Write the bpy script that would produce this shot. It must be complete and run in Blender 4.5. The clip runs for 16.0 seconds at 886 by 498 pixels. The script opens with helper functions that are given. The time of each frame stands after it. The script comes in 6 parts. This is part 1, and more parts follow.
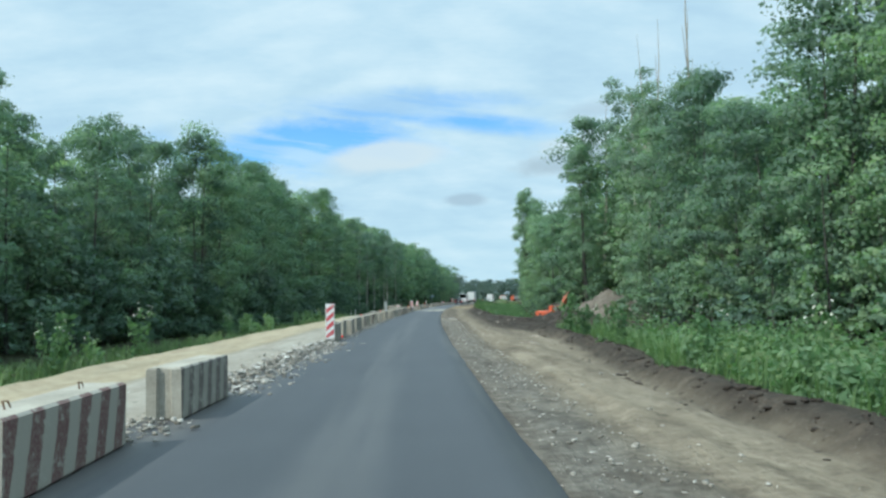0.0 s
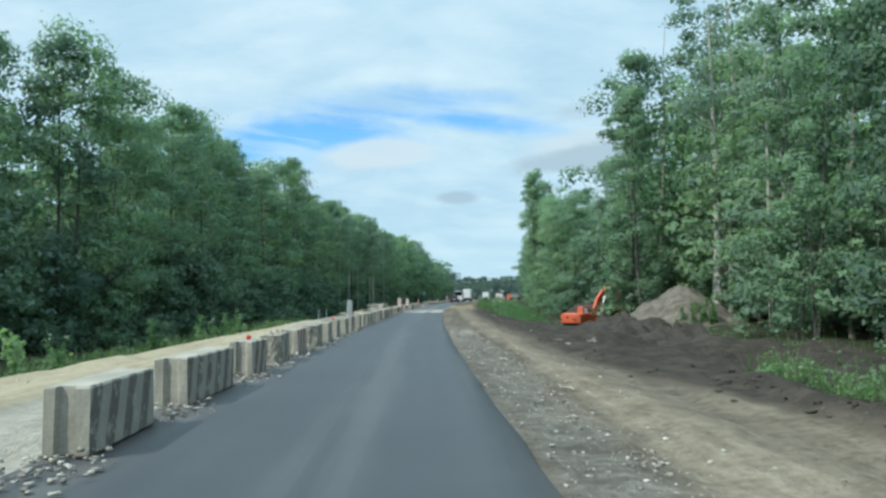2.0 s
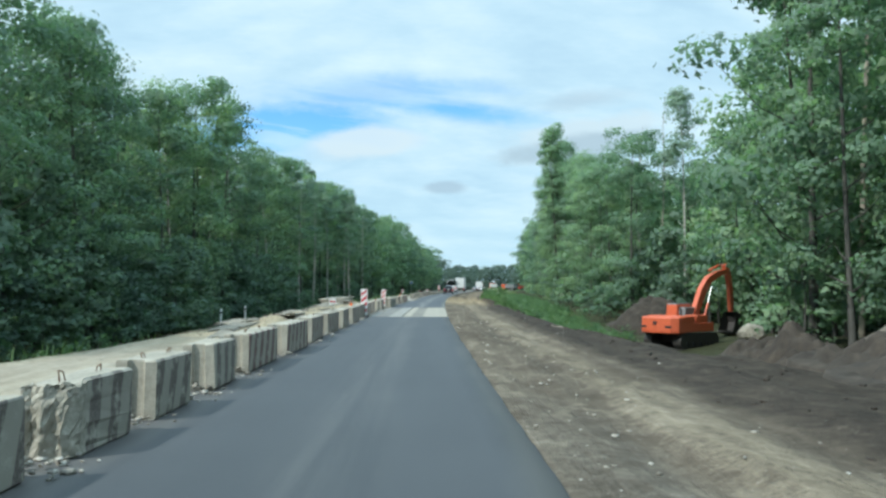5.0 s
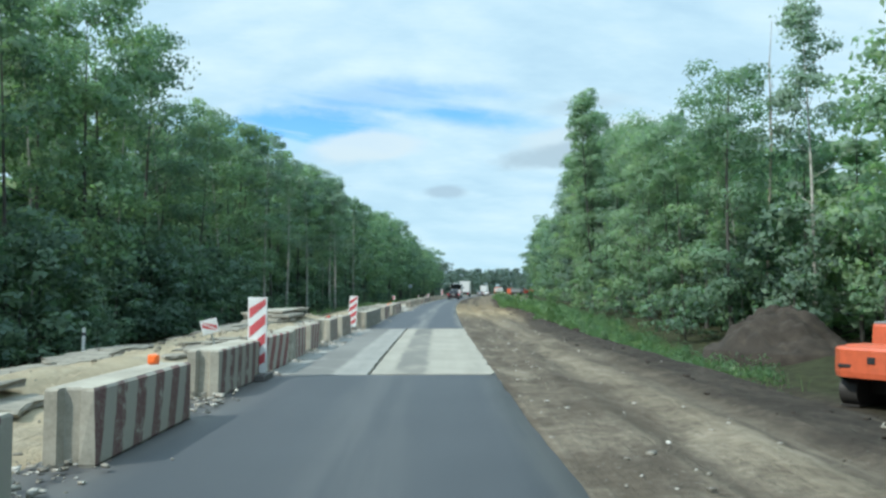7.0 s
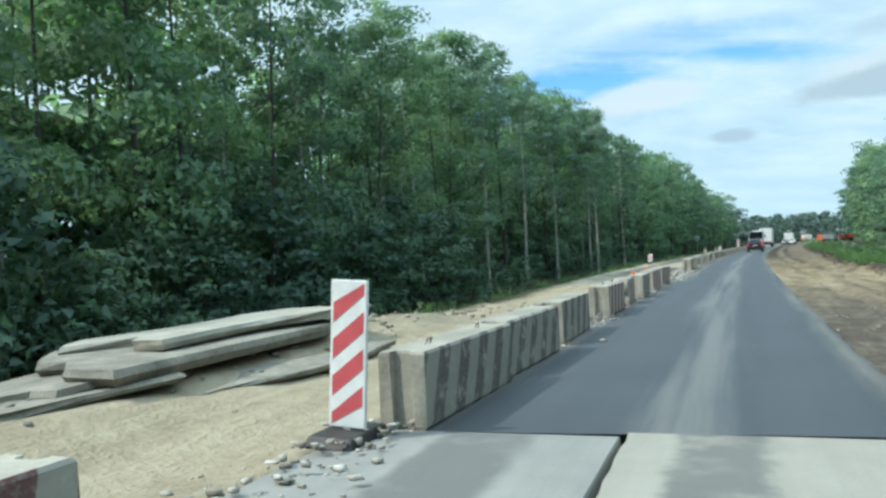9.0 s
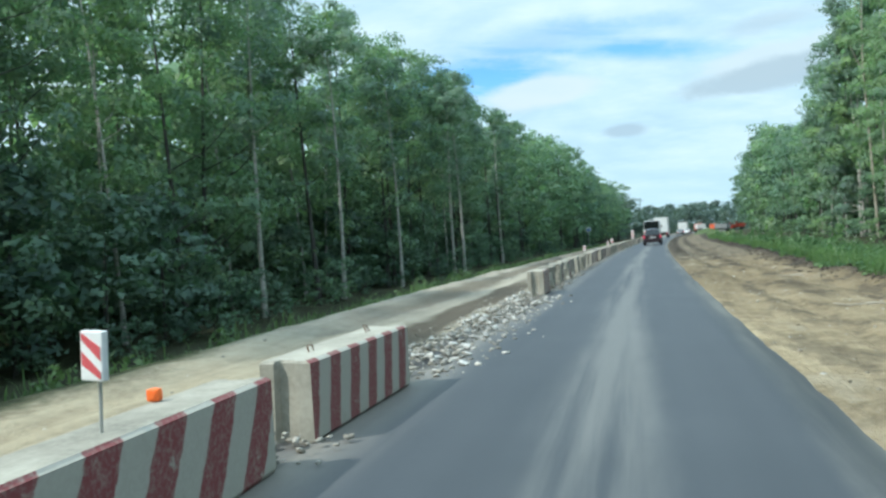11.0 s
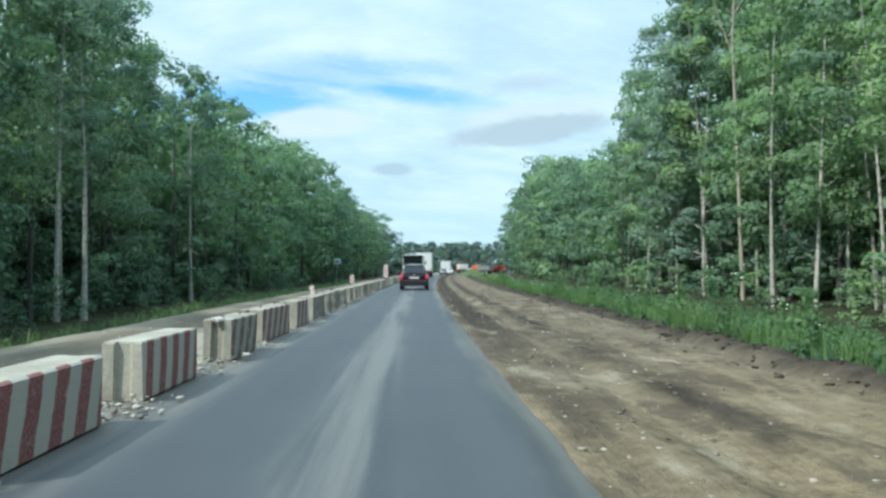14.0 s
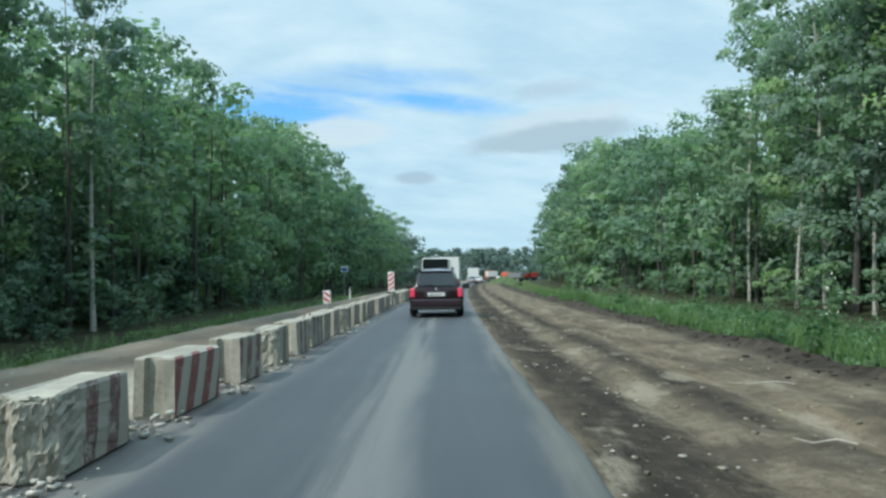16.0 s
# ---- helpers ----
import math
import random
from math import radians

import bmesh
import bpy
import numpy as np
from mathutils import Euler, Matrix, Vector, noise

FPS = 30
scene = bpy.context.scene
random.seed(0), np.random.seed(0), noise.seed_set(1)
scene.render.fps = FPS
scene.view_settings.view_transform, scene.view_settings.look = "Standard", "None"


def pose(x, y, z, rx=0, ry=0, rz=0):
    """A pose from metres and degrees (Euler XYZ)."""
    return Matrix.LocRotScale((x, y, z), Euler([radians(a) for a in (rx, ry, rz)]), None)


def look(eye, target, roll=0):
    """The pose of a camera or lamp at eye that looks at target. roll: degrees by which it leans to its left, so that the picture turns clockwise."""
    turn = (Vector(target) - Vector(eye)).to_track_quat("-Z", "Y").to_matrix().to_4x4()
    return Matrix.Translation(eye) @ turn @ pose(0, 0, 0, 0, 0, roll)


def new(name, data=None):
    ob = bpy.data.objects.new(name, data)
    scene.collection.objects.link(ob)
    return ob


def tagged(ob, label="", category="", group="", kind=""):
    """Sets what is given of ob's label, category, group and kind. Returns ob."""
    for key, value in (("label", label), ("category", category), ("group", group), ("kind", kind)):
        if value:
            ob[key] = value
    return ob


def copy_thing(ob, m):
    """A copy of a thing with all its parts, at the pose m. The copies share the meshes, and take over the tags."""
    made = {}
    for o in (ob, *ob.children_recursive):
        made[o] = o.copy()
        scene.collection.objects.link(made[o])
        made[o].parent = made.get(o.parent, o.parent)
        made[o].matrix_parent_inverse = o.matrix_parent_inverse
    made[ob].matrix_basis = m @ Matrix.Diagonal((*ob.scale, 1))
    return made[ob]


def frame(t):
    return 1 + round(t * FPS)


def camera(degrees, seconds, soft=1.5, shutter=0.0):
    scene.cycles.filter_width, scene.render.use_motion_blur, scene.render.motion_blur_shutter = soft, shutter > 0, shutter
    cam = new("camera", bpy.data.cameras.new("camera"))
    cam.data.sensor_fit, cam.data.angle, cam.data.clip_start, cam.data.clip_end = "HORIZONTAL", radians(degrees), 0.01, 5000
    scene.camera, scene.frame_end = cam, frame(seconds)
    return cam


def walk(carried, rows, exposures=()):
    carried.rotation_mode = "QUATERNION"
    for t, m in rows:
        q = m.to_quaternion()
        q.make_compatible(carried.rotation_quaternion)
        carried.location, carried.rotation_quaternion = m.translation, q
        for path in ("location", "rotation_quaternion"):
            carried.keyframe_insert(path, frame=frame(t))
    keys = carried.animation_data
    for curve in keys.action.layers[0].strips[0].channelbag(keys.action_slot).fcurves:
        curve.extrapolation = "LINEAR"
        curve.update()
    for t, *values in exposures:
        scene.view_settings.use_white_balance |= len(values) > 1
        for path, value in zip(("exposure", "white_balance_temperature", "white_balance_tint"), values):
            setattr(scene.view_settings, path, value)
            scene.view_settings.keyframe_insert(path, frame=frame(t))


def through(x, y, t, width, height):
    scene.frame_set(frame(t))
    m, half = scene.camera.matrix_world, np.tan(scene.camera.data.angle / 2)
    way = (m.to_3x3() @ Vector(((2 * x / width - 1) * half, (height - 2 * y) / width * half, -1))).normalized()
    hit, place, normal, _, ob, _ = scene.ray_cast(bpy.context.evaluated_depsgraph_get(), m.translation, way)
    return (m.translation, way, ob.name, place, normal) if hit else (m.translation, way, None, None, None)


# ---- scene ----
cam = camera(57.4, 16.0, 2.7)
PATH = [
    (0.0, (0.000, -0.000, 1.321), (0.395, 9.973, 1.946), -1.02),
    (0.5, (0.060, 6.396, 1.325), (0.508, 16.368, 1.923), -0.75),
    (1.0, (0.108, 12.729, 1.321), (0.581, 22.702, 1.899), -0.66),
    (1.5, (0.185, 19.096, 1.326), (0.683, 29.068, 1.888), -0.58),
    (2.0, (0.244, 25.103, 1.326), (0.747, 35.073, 1.922), -0.44),
    (2.5, (0.327, 30.970, 1.325), (0.783, 40.940, 1.949), -0.11),
    (3.0, (0.451, 36.684, 1.328), (0.875, 46.657, 1.919), 0.03),
    (3.5, (0.633, 42.004, 1.329), (1.102, 51.980, 1.852), -0.06),
    (4.0, (0.806, 47.575, 1.333), (1.312, 57.551, 1.794), -0.11),
    (4.2, (0.871, 49.841, 1.333), (1.395, 59.817, 1.782), -0.18),
    (6.3, (1.588, 74.355, 1.344), (2.428, 84.306, 1.859), 0.69),
    (6.5, (1.704, 76.617, 1.344), (2.508, 86.572, 1.852), 0.66),
    (7, (2.009, 82.359, 1.344), (2.666, 92.323, 1.866), 0.03),
    (7.5, (2.281, 88.546, 1.324), (2.721, 98.527, 1.768), -0.51),
    (8, (2.474, 94.443, 1.320), (1.772, 104.412, 1.677), -0.80),
    (8.2, (2.552, 96.871, 1.320), (1.244, 106.779, 1.666), -1.15),
    (8.9, (2.993, 104.625, 1.320), (0.295, 114.253, 1.444), -2.36),
    (9.6, (3.447, 112.614, 1.320), (0.467, 122.159, 1.216), -3.88),
    (10.3, (3.887, 120.368, 1.320), (1.330, 130.034, 1.118), -4.45),
    (10.5, (4.060, 122.570, 1.331), (1.687, 132.283, 1.131), -4.38),
    (11.0, (4.474, 127.719, 1.358), (2.869, 137.589, 1.318), -3.89),
    (11.5, (4.948, 132.910, 1.354), (4.145, 142.877, 1.392), -3.17),
    (12.0, (5.349, 137.927, 1.343), (5.484, 147.925, 1.492), -2.21),
    (12.5, (5.855, 143.311, 1.328), (6.801, 153.263, 1.590), -1.19),
    (13.0, (6.330, 148.815, 1.318), (7.618, 158.729, 1.559), -0.34),
    (13.5, (6.799, 154.340, 1.311), (8.141, 164.246, 1.546), -0.05),
    (14.0, (7.316, 160.070, 1.312), (8.621, 169.981, 1.561), -0.11),
    (14.5, (7.858, 165.760, 1.327), (9.115, 175.678, 1.576), -0.50),
    (15.0, (8.478, 171.567, 1.330), (9.647, 181.495, 1.588), -0.58),
    (15.5, (9.073, 177.546, 1.344), (10.151, 187.482, 1.663), -0.75),
    (16.0, (9.639, 183.648, 1.348), (10.653, 193.591, 1.696), -0.81),
]
walk(cam, [(t, look(eye, target, roll)) for t, eye, target, roll in PATH],
     [(t, ev, 6100, 2) for t, ev in ((0.0, 0.0), (2.5, 0.03), (4.0, 0.12), (8.2, 0.12), (10.5, 0.24), (11.0, 0.22), (11.6, 0.10), (12.0, -0.06), (13.0, -0.10), (13.5, 0.18), (14.5, 0.24), (15.0, 0.20), (15.5, 0.10), (16.0, 0.0))])

# ---- world and sun ----
SUN_DIR = Vector((-0.66, -0.36, 0.80)).normalized()      # towards the sun
world = bpy.data.worlds.new("sky")
scene.world = world
world.use_nodes = True


class Nodes:
    """Short hand for building node trees."""

    def __init__(self, tree):
        self.tree = tree

    def add(self, kind, ins=(), **props):
        n = self.tree.nodes.new(kind)
        for k, v in props.items():
            if k == "operation":
                n.operation = v
            elif k == "blend_type":
                n.blend_type = v
            elif k == "data_type":
                n.data_type = v
            elif k == "attribute_name":
                n.attribute_name = v
            elif k == "noise_dimensions":
                n.noise_dimensions = v
            elif k == "sky_type":
                n.sky_type = v
            elif k == "feature":
                n.feature = v
        for key, v in dict(ins).items():
            s = n.inputs[key]
            if isinstance(v, bpy.types.NodeSocket):
                self.tree.links.new(v, s)
            else:
                s.default_value = v
        return n

    def math(self, op, a, b=0.0, c=0.0):
        return self.add("ShaderNodeMath", {0: a, 1: b, 2: c}, operation=op).outputs[0]

    def noise(self, vec, scale, detail=4.0, rough=0.55):
        return self.add("ShaderNodeTexNoise", {"Vector": vec, "Scale": scale, "Detail": detail, "Roughness": rough}).outputs["Fac"]

    def step(self, v, lo, hi):
        n = self.add("ShaderNodeMapRange", {0: v, 1: lo, 2: hi, 3: 0.0, 4: 1.0})
        n.interpolation_type = "SMOOTHSTEP"
        return n.outputs[0]

    def mix(self, fac, a, b, blend="MIX"):
        n = self.tree.nodes.new("ShaderNodeMixRGB")
        n.blend_type = blend
        for key, v in ((0, fac), (1, a), (2, b)):
            s = n.inputs[key]
            if isinstance(v, bpy.types.NodeSocket):
                self.tree.links.new(v, s)
            elif key:
                s.default_value = (*v, 1) if len(v) == 3 else v
            else:
                s.default_value = v
        return n.outputs[0]

    def ramp(self, fac, stops):
        n = self.tree.nodes.new("ShaderNodeValToRGB")
        self.tree.links.new(fac, n.inputs[0])
        el = n.color_ramp.elements
        while len(el) < len(stops):
            el.new(0.5)
        for e, (p, c) in zip(el, stops):
            e.position, e.color = p, (*c, 1)
        return n.outputs[0]

    def scaled(self, vec, sx, sy, sz):
        return self.add("ShaderNodeVectorMath", {0: vec, 1: (sx, sy, sz)}, operation="MULTIPLY").outputs[0]


def build_sky():
    tree = world.node_tree
    tree.nodes.clear()
    k = Nodes(tree)
    way = k.add("ShaderNodeTexCoord").outputs["Generated"]
    xyz = k.add("ShaderNodeSeparateXYZ", {0: way})
    x, y, z = xyz.outputs[0], xyz.outputs[1], xyz.outputs[2]
    az = k.math("MULTIPLY", k.math("ARCTAN2", x, y), 57.2958)          # degrees to the right of +y
    el = k.math("MULTIPLY", k.math("ARCSINE", z), 57.2958)
    lift = k.math("ADD", k.math("MAXIMUM", z, 0.0), 0.32)
    flat = k.add("ShaderNodeCombineXYZ", {0: k.math("DIVIDE", x, lift), 1: k.math("DIVIDE", y, lift), 2: 0.0}).outputs[0]
    n1 = k.noise(k.scaled(flat, 0.6, 1.0, 1), 2.4, 6, 0.6)
    n2 = k.noise(k.scaled(flat, 1.0, 1.9, 1), 5.0, 7, 0.62)
    wob = k.math("MULTIPLY", k.math("SUBTRACT", k.noise(k.scaled(way, 1, 1, 2.2), 9.0, 6, 0.62), 0.5), 1.0)

    def blob(a0, e0, wa, we, tilt, rough, firm=0.0):
        da = k.math("SUBTRACT", az, a0)
        de = k.math("SUBTRACT", k.math("SUBTRACT", el, e0), k.math("MULTIPLY", da, tilt))
        r = k.math("ADD", k.math("POWER", k.math("DIVIDE", da, wa), 2.0), k.math("POWER", k.math("DIVIDE", de, we), 2.0))
        r = k.math("ADD", k.math("SQRT", r), k.math("MULTIPLY", wob, rough))
        return k.math("SUBTRACT", 1.0, k.step(r, 0.25 + firm, 1.25))

    veil = k.ramp(k.math("ADD", k.math("MULTIPLY", n1, 0.6), k.math("MULTIPLY", n2, 0.4)),
                  [(0.28, (0.44, 0.62, 0.79)), (0.47, (0.57, 0.75, 0.88)), (0.66, (0.75, 0.88, 0.96))])
    comb = k.noise(k.add("ShaderNodeCombineXYZ", {0: k.math("MULTIPLY", az, 0.055), 1: k.math("ADD", k.math("MULTIPLY", el, 0.62), k.math("MULTIPLY", az, 0.075)), 2: 0.0}).outputs[0], 1.0, 6, 0.6)
    blue = k.math("MAXIMUM", blob(-7.2, 11.0, 9.5, 2.0, 0.05, 1.8), k.math("MAXIMUM", k.math("MULTIPLY", blob(3.5, 12.6, 8.0, 1.0, -0.13, 1.6), 0.8), k.math("MULTIPLY", blob(-1.0, 13.6, 10.0, 1.1, 0.03, 2.0), 0.55)))
    blue = k.math("MULTIPLY", blue, k.math("ADD", 0.48, k.math("MULTIPLY", k.step(comb, 0.38, 0.60), 0.75)))
    blue = k.math("MINIMUM", blue, 1.0)
    sky = k.add("ShaderNodeTexSky", sky_type="NISHITA")
    sky.sun_disc = False
    sky.sun_elevation = math.asin(SUN_DIR.z)
    sky.sun_rotation = math.atan2(SUN_DIR.x, SUN_DIR.y) % (2 * math.pi)
    clear = k.mix(1.0, sky.outputs[0], (0.074, 0.150, 0.216), "MULTIPLY")
    out = k.mix(k.math("MULTIPLY", blue, 0.86), veil, clear)
    out = k.mix(k.math("MULTIPLY", blob(-1.8, 10.1, 4.0, 1.15, 0.10, 1.7, 0.35), 0.9), out, (0.70, 0.79, 0.85))
    out = k.mix(k.math("MULTIPLY", blob(13.4, 10.5, 5.0, 1.1, 0.10, 2.2, 0.4), 0.8), out, (0.66, 0.76, 0.83))
    out = k.mix(k.math("MULTIPLY", blob(13.0, 9.6, 5.8, 0.95, 0.10, 2.0, 0.35), 0.85), out, (0.45, 0.56, 0.65))
    out = k.mix(k.math("MULTIPLY", blob(3.8, 7.0, 1.7, 0.5, 0.0, 1.2, 0.3), 0.75), out, (0.42, 0.53, 0.64))
    out = k.mix(k.math("MULTIPLY", blob(14.0, 13.0, 3.5, 0.8, 0.1, 1.6), 0.5), out, (0.47, 0.57, 0.67))
    low = k.math("SUBTRACT", 1.0, k.step(el, 0.0, 9.0))
    out = k.mix(k.math("MULTIPLY", low, 0.45), out, (0.55, 0.76, 0.86))
    bright = k.math("ADD", 1.0, k.math("MULTIPLY", k.step(el, 20.0, 70.0), 1.5))    # an overcast sky is brightest overhead
    bg = k.add("ShaderNodeBackground", {0: out, 1: bright})
    end = k.add("ShaderNodeOutputWorld", {0: bg.outputs[0]})
    return end


build_sky()
sun = new("sun", bpy.data.lights.new("sun", "SUN"))
sun.matrix_world = look((0, 0, 60), Vector((0, 0, 60)) - SUN_DIR)
sun.data.energy, sun.data.angle, sun.data.color = 4.3, radians(2.5), (1.0, 0.94, 0.85)

# ---- materials ----
def material(name, stops, scale=4.0, rough=0.8, bump=0.15, fine=45.0, stain=0.35, metal=0.0, spec=0.3, stretch=(1, 1, 1), vary=0.0, island=0.0):
    """A surface whose colour runs through stops by a coarse and a fine noise, with fine relief."""
    m = bpy.data.materials.new(name)
    m.use_nodes = True
    k = Nodes(m.node_tree)
    b = m.node_tree.nodes["Principled BSDF"]
    pos = k.scaled(k.add("ShaderNodeTexCoord").outputs["Object"], *stretch)
    coarse, small = k.noise(pos, scale, 5, 0.6), k.noise(pos, fine, 4, 0.6)
    f = k.math("ADD", k.math("MULTIPLY", coarse, 1 - stain), k.math("MULTIPLY", small, stain))
    if vary:
        f = k.math("ADD", f, k.math("MULTIPLY", k.math("SUBTRACT", k.add("ShaderNodeObjectInfo").outputs["Random"], 0.5), vary))
    if island:
        f = k.math("ADD", f, k.math("MULTIPLY", k.math("SUBTRACT", k.add("ShaderNodeNewGeometry").outputs["Random Per Island"], 0.5), island))
    col = k.ramp(f, stops)
    m.node_tree.links.new(col, b.inputs["Base Color"])
    b.inputs["Roughness"].default_value, b.inputs["Metallic"].default_value = rough, metal
    b.inputs["Specular IOR Level"].default_value = spec
    if bump:
        bp = k.add("ShaderNodeBump", {"Strength": bump, "Distance": 0.02, "Height": f})
        m.node_tree.links.new(bp.outputs[0], b.inputs["Normal"])
    return m


def leaf_material(name, dark, mid, light, through=0.35):
    m = bpy.data.materials.new(name)
    m.use_nodes = True
    tree = m.node_tree
    k = Nodes(tree)
    b = tree.nodes["Principled BSDF"]
    isl = k.add("ShaderNodeNewGeometry").outputs["Random Per Island"]
    ob = k.add("ShaderNodeObjectInfo").outputs["Random"]
    patch = k.noise(k.add("ShaderNodeTexCoord").outputs["Object"], 0.55, 3, 0.6)
    f = k.math("ADD", k.math("MULTIPLY", isl, 0.18), k.math("ADD", k.math("MULTIPLY", patch, 0.82), k.math("MULTIPLY", k.math("SUBTRACT", ob, 0.5), 0.35)))
    col = k.ramp(f, [(0.2, dark), (0.5, mid), (0.85, light)])
    tree.links.new(col, b.inputs["Base Color"])
    b.inputs["Roughness"].default_value = 0.65
    b.inputs["Specular IOR Level"].default_value = 0.2
    tr = k.add("ShaderNodeBsdfTranslucent", {0: k.mix(1.0, col, (0.92, 1.12, 0.66), "MULTIPLY")})
    mx = k.add("ShaderNodeMixShader", {0: through, 1: b.outputs[0], 2: tr.outputs[0]})
    tree.links.new(mx.outputs[0], tree.nodes["Material Output"].inputs[0])
    return m


def plain(name, c, rough=0.5, metal=0.0, spec=0.5, emit=None, power=0.0, coat=0.0):
    m = bpy.data.materials.new(name)
    m.use_nodes = True
    b = m.node_tree.nodes["Principled BSDF"]
    k = Nodes(m.node_tree)
    f = k.noise(k.add("ShaderNodeTexCoord").outputs["Object"], 6.0, 6, 0.65)
    col = k.ramp(f, [(0.3, tuple(v * 0.82 for v in c)), (0.7, tuple(min(1, v * 1.08) for v in c))])
    m.node_tree.links.new(col, b.inputs["Base Color"])
    b.inputs["Roughness"].default_value, b.inputs["Metallic"].default_value = rough, metal
    b.inputs["Specular IOR Level"].default_value = spec
    b.inputs["Coat Weight"].default_value = coat
    if emit:
        b.inputs["Emission Color"].default_value, b.inputs["Emission Strength"].default_value = (*emit, 1), power
    return m


def ground_material():
    """Zones by the distance from the road ('lat') and along it ('along'), both stored on the sheet, with ragged borders."""
    m = bpy.data.materials.new("earth")
    m.use_nodes = True
    tree = m.node_tree
    k = Nodes(tree)
    b = tree.nodes["Principled BSDF"]
    pos = k.add("ShaderNodeTexCoord").outputs["Object"]
    lat = k.add("ShaderNodeAttribute", attribute_name="lat").outputs["Fac"]
    along = k.add("ShaderNodeAttribute", attribute_name="along").outputs["Fac"]
    big = k.noise(pos, 0.35, 5, 0.6)
    mid = k.noise(pos, 1.7, 6, 0.65)
    grit = k.noise(pos, 22.0, 4, 0.7)
    drag = k.noise(k.add("ShaderNodeCombineXYZ", {0: k.math("MULTIPLY", lat, 2.6), 1: k.math("MULTIPLY", along, 0.14), 2: 0.0}).outputs[0], 1.0, 7, 0.68)
    wav = k.noise(k.add("ShaderNodeCombineXYZ", {0: k.math("MULTIPLY", lat, 0.5), 1: k.math("MULTIPLY", along, 0.28), 2: 0.0}).outputs[0], 1.0, 7, 0.66)
    fine = k.noise(pos, 7.0, 5, 0.7)
    rag = k.math("ADD", k.math("MULTIPLY", k.math("SUBTRACT", wav, 0.5), 1.6), k.math("MULTIPLY", k.math("SUBTRACT", fine, 0.5), 0.7))
    d = k.math("ADD", lat, rag)
    blend = k.math("ADD", k.math("MULTIPLY", drag, 0.45), k.math("ADD", k.math("MULTIPLY", mid, 0.28), k.math("MULTIPLY", fine, 0.27)))
    tan = k.ramp(blend, [(0.34, (0.060, 0.049, 0.038)), (0.45, (0.118, 0.098, 0.074)), (0.54, (0.185, 0.158, 0.120)), (0.66, (0.29, 0.255, 0.20))])
    grey = k.ramp(k.math("ADD", k.math("MULTIPLY", mid, 0.4), k.math("MULTIPLY", fine, 0.6)), [(0.34, (0.062, 0.058, 0.05)), (0.5, (0.135, 0.128, 0.112)), (0.68, (0.27, 0.26, 0.235))])
    soil = k.ramp(k.math("ADD", k.math("MULTIPLY", mid, 0.6), k.math("MULTIPLY", fine, 0.4)), [(0.36, (0.014, 0.012, 0.010)), (0.52, (0.040, 0.033, 0.027)), (0.68, (0.086, 0.070, 0.054))])
    moss = k.ramp(mid, [(0.3, (0.035, 0.05, 0.018)), (0.7, (0.085, 0.12, 0.038))])
    sand = k.ramp(blend, [(0.32, (0.165, 0.143, 0.110)), (0.44, (0.27, 0.242, 0.194)), (0.54, (0.34, 0.31, 0.252)), (0.68, (0.42, 0.39, 0.325))])
    gold = k.mix(0.6, sand, (1.05, 0.94, 0.72), "MULTIPLY")
    # right of the road
    run = k.math("ADD", k.math("MULTIPLY", drag, 0.28), k.math("ADD", k.math("ADD", k.math("MULTIPLY", wav, 0.2), k.math("MULTIPLY", mid, 0.22)), k.math("MULTIPLY", fine, 0.3)))
    brown = k.ramp(run, [(0.38, (0.046, 0.038, 0.030)), (0.47, (0.096, 0.080, 0.062)), (0.55, (0.152, 0.128, 0.098)), (0.64, (0.24, 0.207, 0.162))])
    light = k.ramp(run, [(0.38, (0.095, 0.078, 0.056)), (0.46, (0.185, 0.155, 0.113)), (0.55, (0.275, 0.236, 0.174)), (0.66, (0.37, 0.328, 0.252))])
    wl = k.math("ADD", lat, k.math("ADD", k.math("MULTIPLY", k.math("SUBTRACT", wav, 0.5), 0.9), k.math("MULTIPLY", k.math("SUBTRACT", fine, 0.5), 0.35)))

    def strip(lo, hi, soft=0.3):
        return k.math("MULTIPLY", k.step(wl, lo - soft, lo + soft), k.math("SUBTRACT", 1.0, k.step(wl, hi - soft, hi + soft)))

    late = k.step(along, 120.0, 140.0)
    light = k.mix(k.math("MULTIPLY", k.step(along, 116.0, 126.0), k.math("SUBTRACT", 1.0, k.step(along, 160.0, 178.0))), light, k.mix(1.0, light, (1.22, 1.14, 0.98), "MULTIPLY"))
    dirt = k.mix(k.math("MULTIPLY", late, k.math("SUBTRACT", 1.0, k.math("MULTIPLY", k.step(along, 158.0, 185.0), 0.4))), brown, light)
    gravel = k.math("MULTIPLY", strip(1.0, 2.1), k.math("SUBTRACT", 1.0, k.step(along, 56.0, 74.0)))
    dirt = k.mix(k.math("MULTIPLY", gravel, 0.6), dirt, grey)
    track = k.math("MAXIMUM", strip(2.55, 3.3, 0.22), k.math("MULTIPLY", strip(4.0, 4.6, 0.25), k.math("MULTIPLY", k.step(along, 88.0, 96.0), 0.8)))
    dirt = k.mix(k.math("MULTIPLY", k.math("MULTIPLY", track, k.math("SUBTRACT", 1.0, late)), k.math("SUBTRACT", 0.78, k.math("MULTIPLY", k.step(along, 55.0, 75.0), 0.25))), dirt, light)
    wet = k.math("MULTIPLY", strip(1.15, 2.1, 0.2), k.math("ADD", k.math("MULTIPLY", k.step(along, 140.0, 156.0), 0.3), k.math("MULTIPLY", k.step(along, 170.0, 184.0), 0.7)))
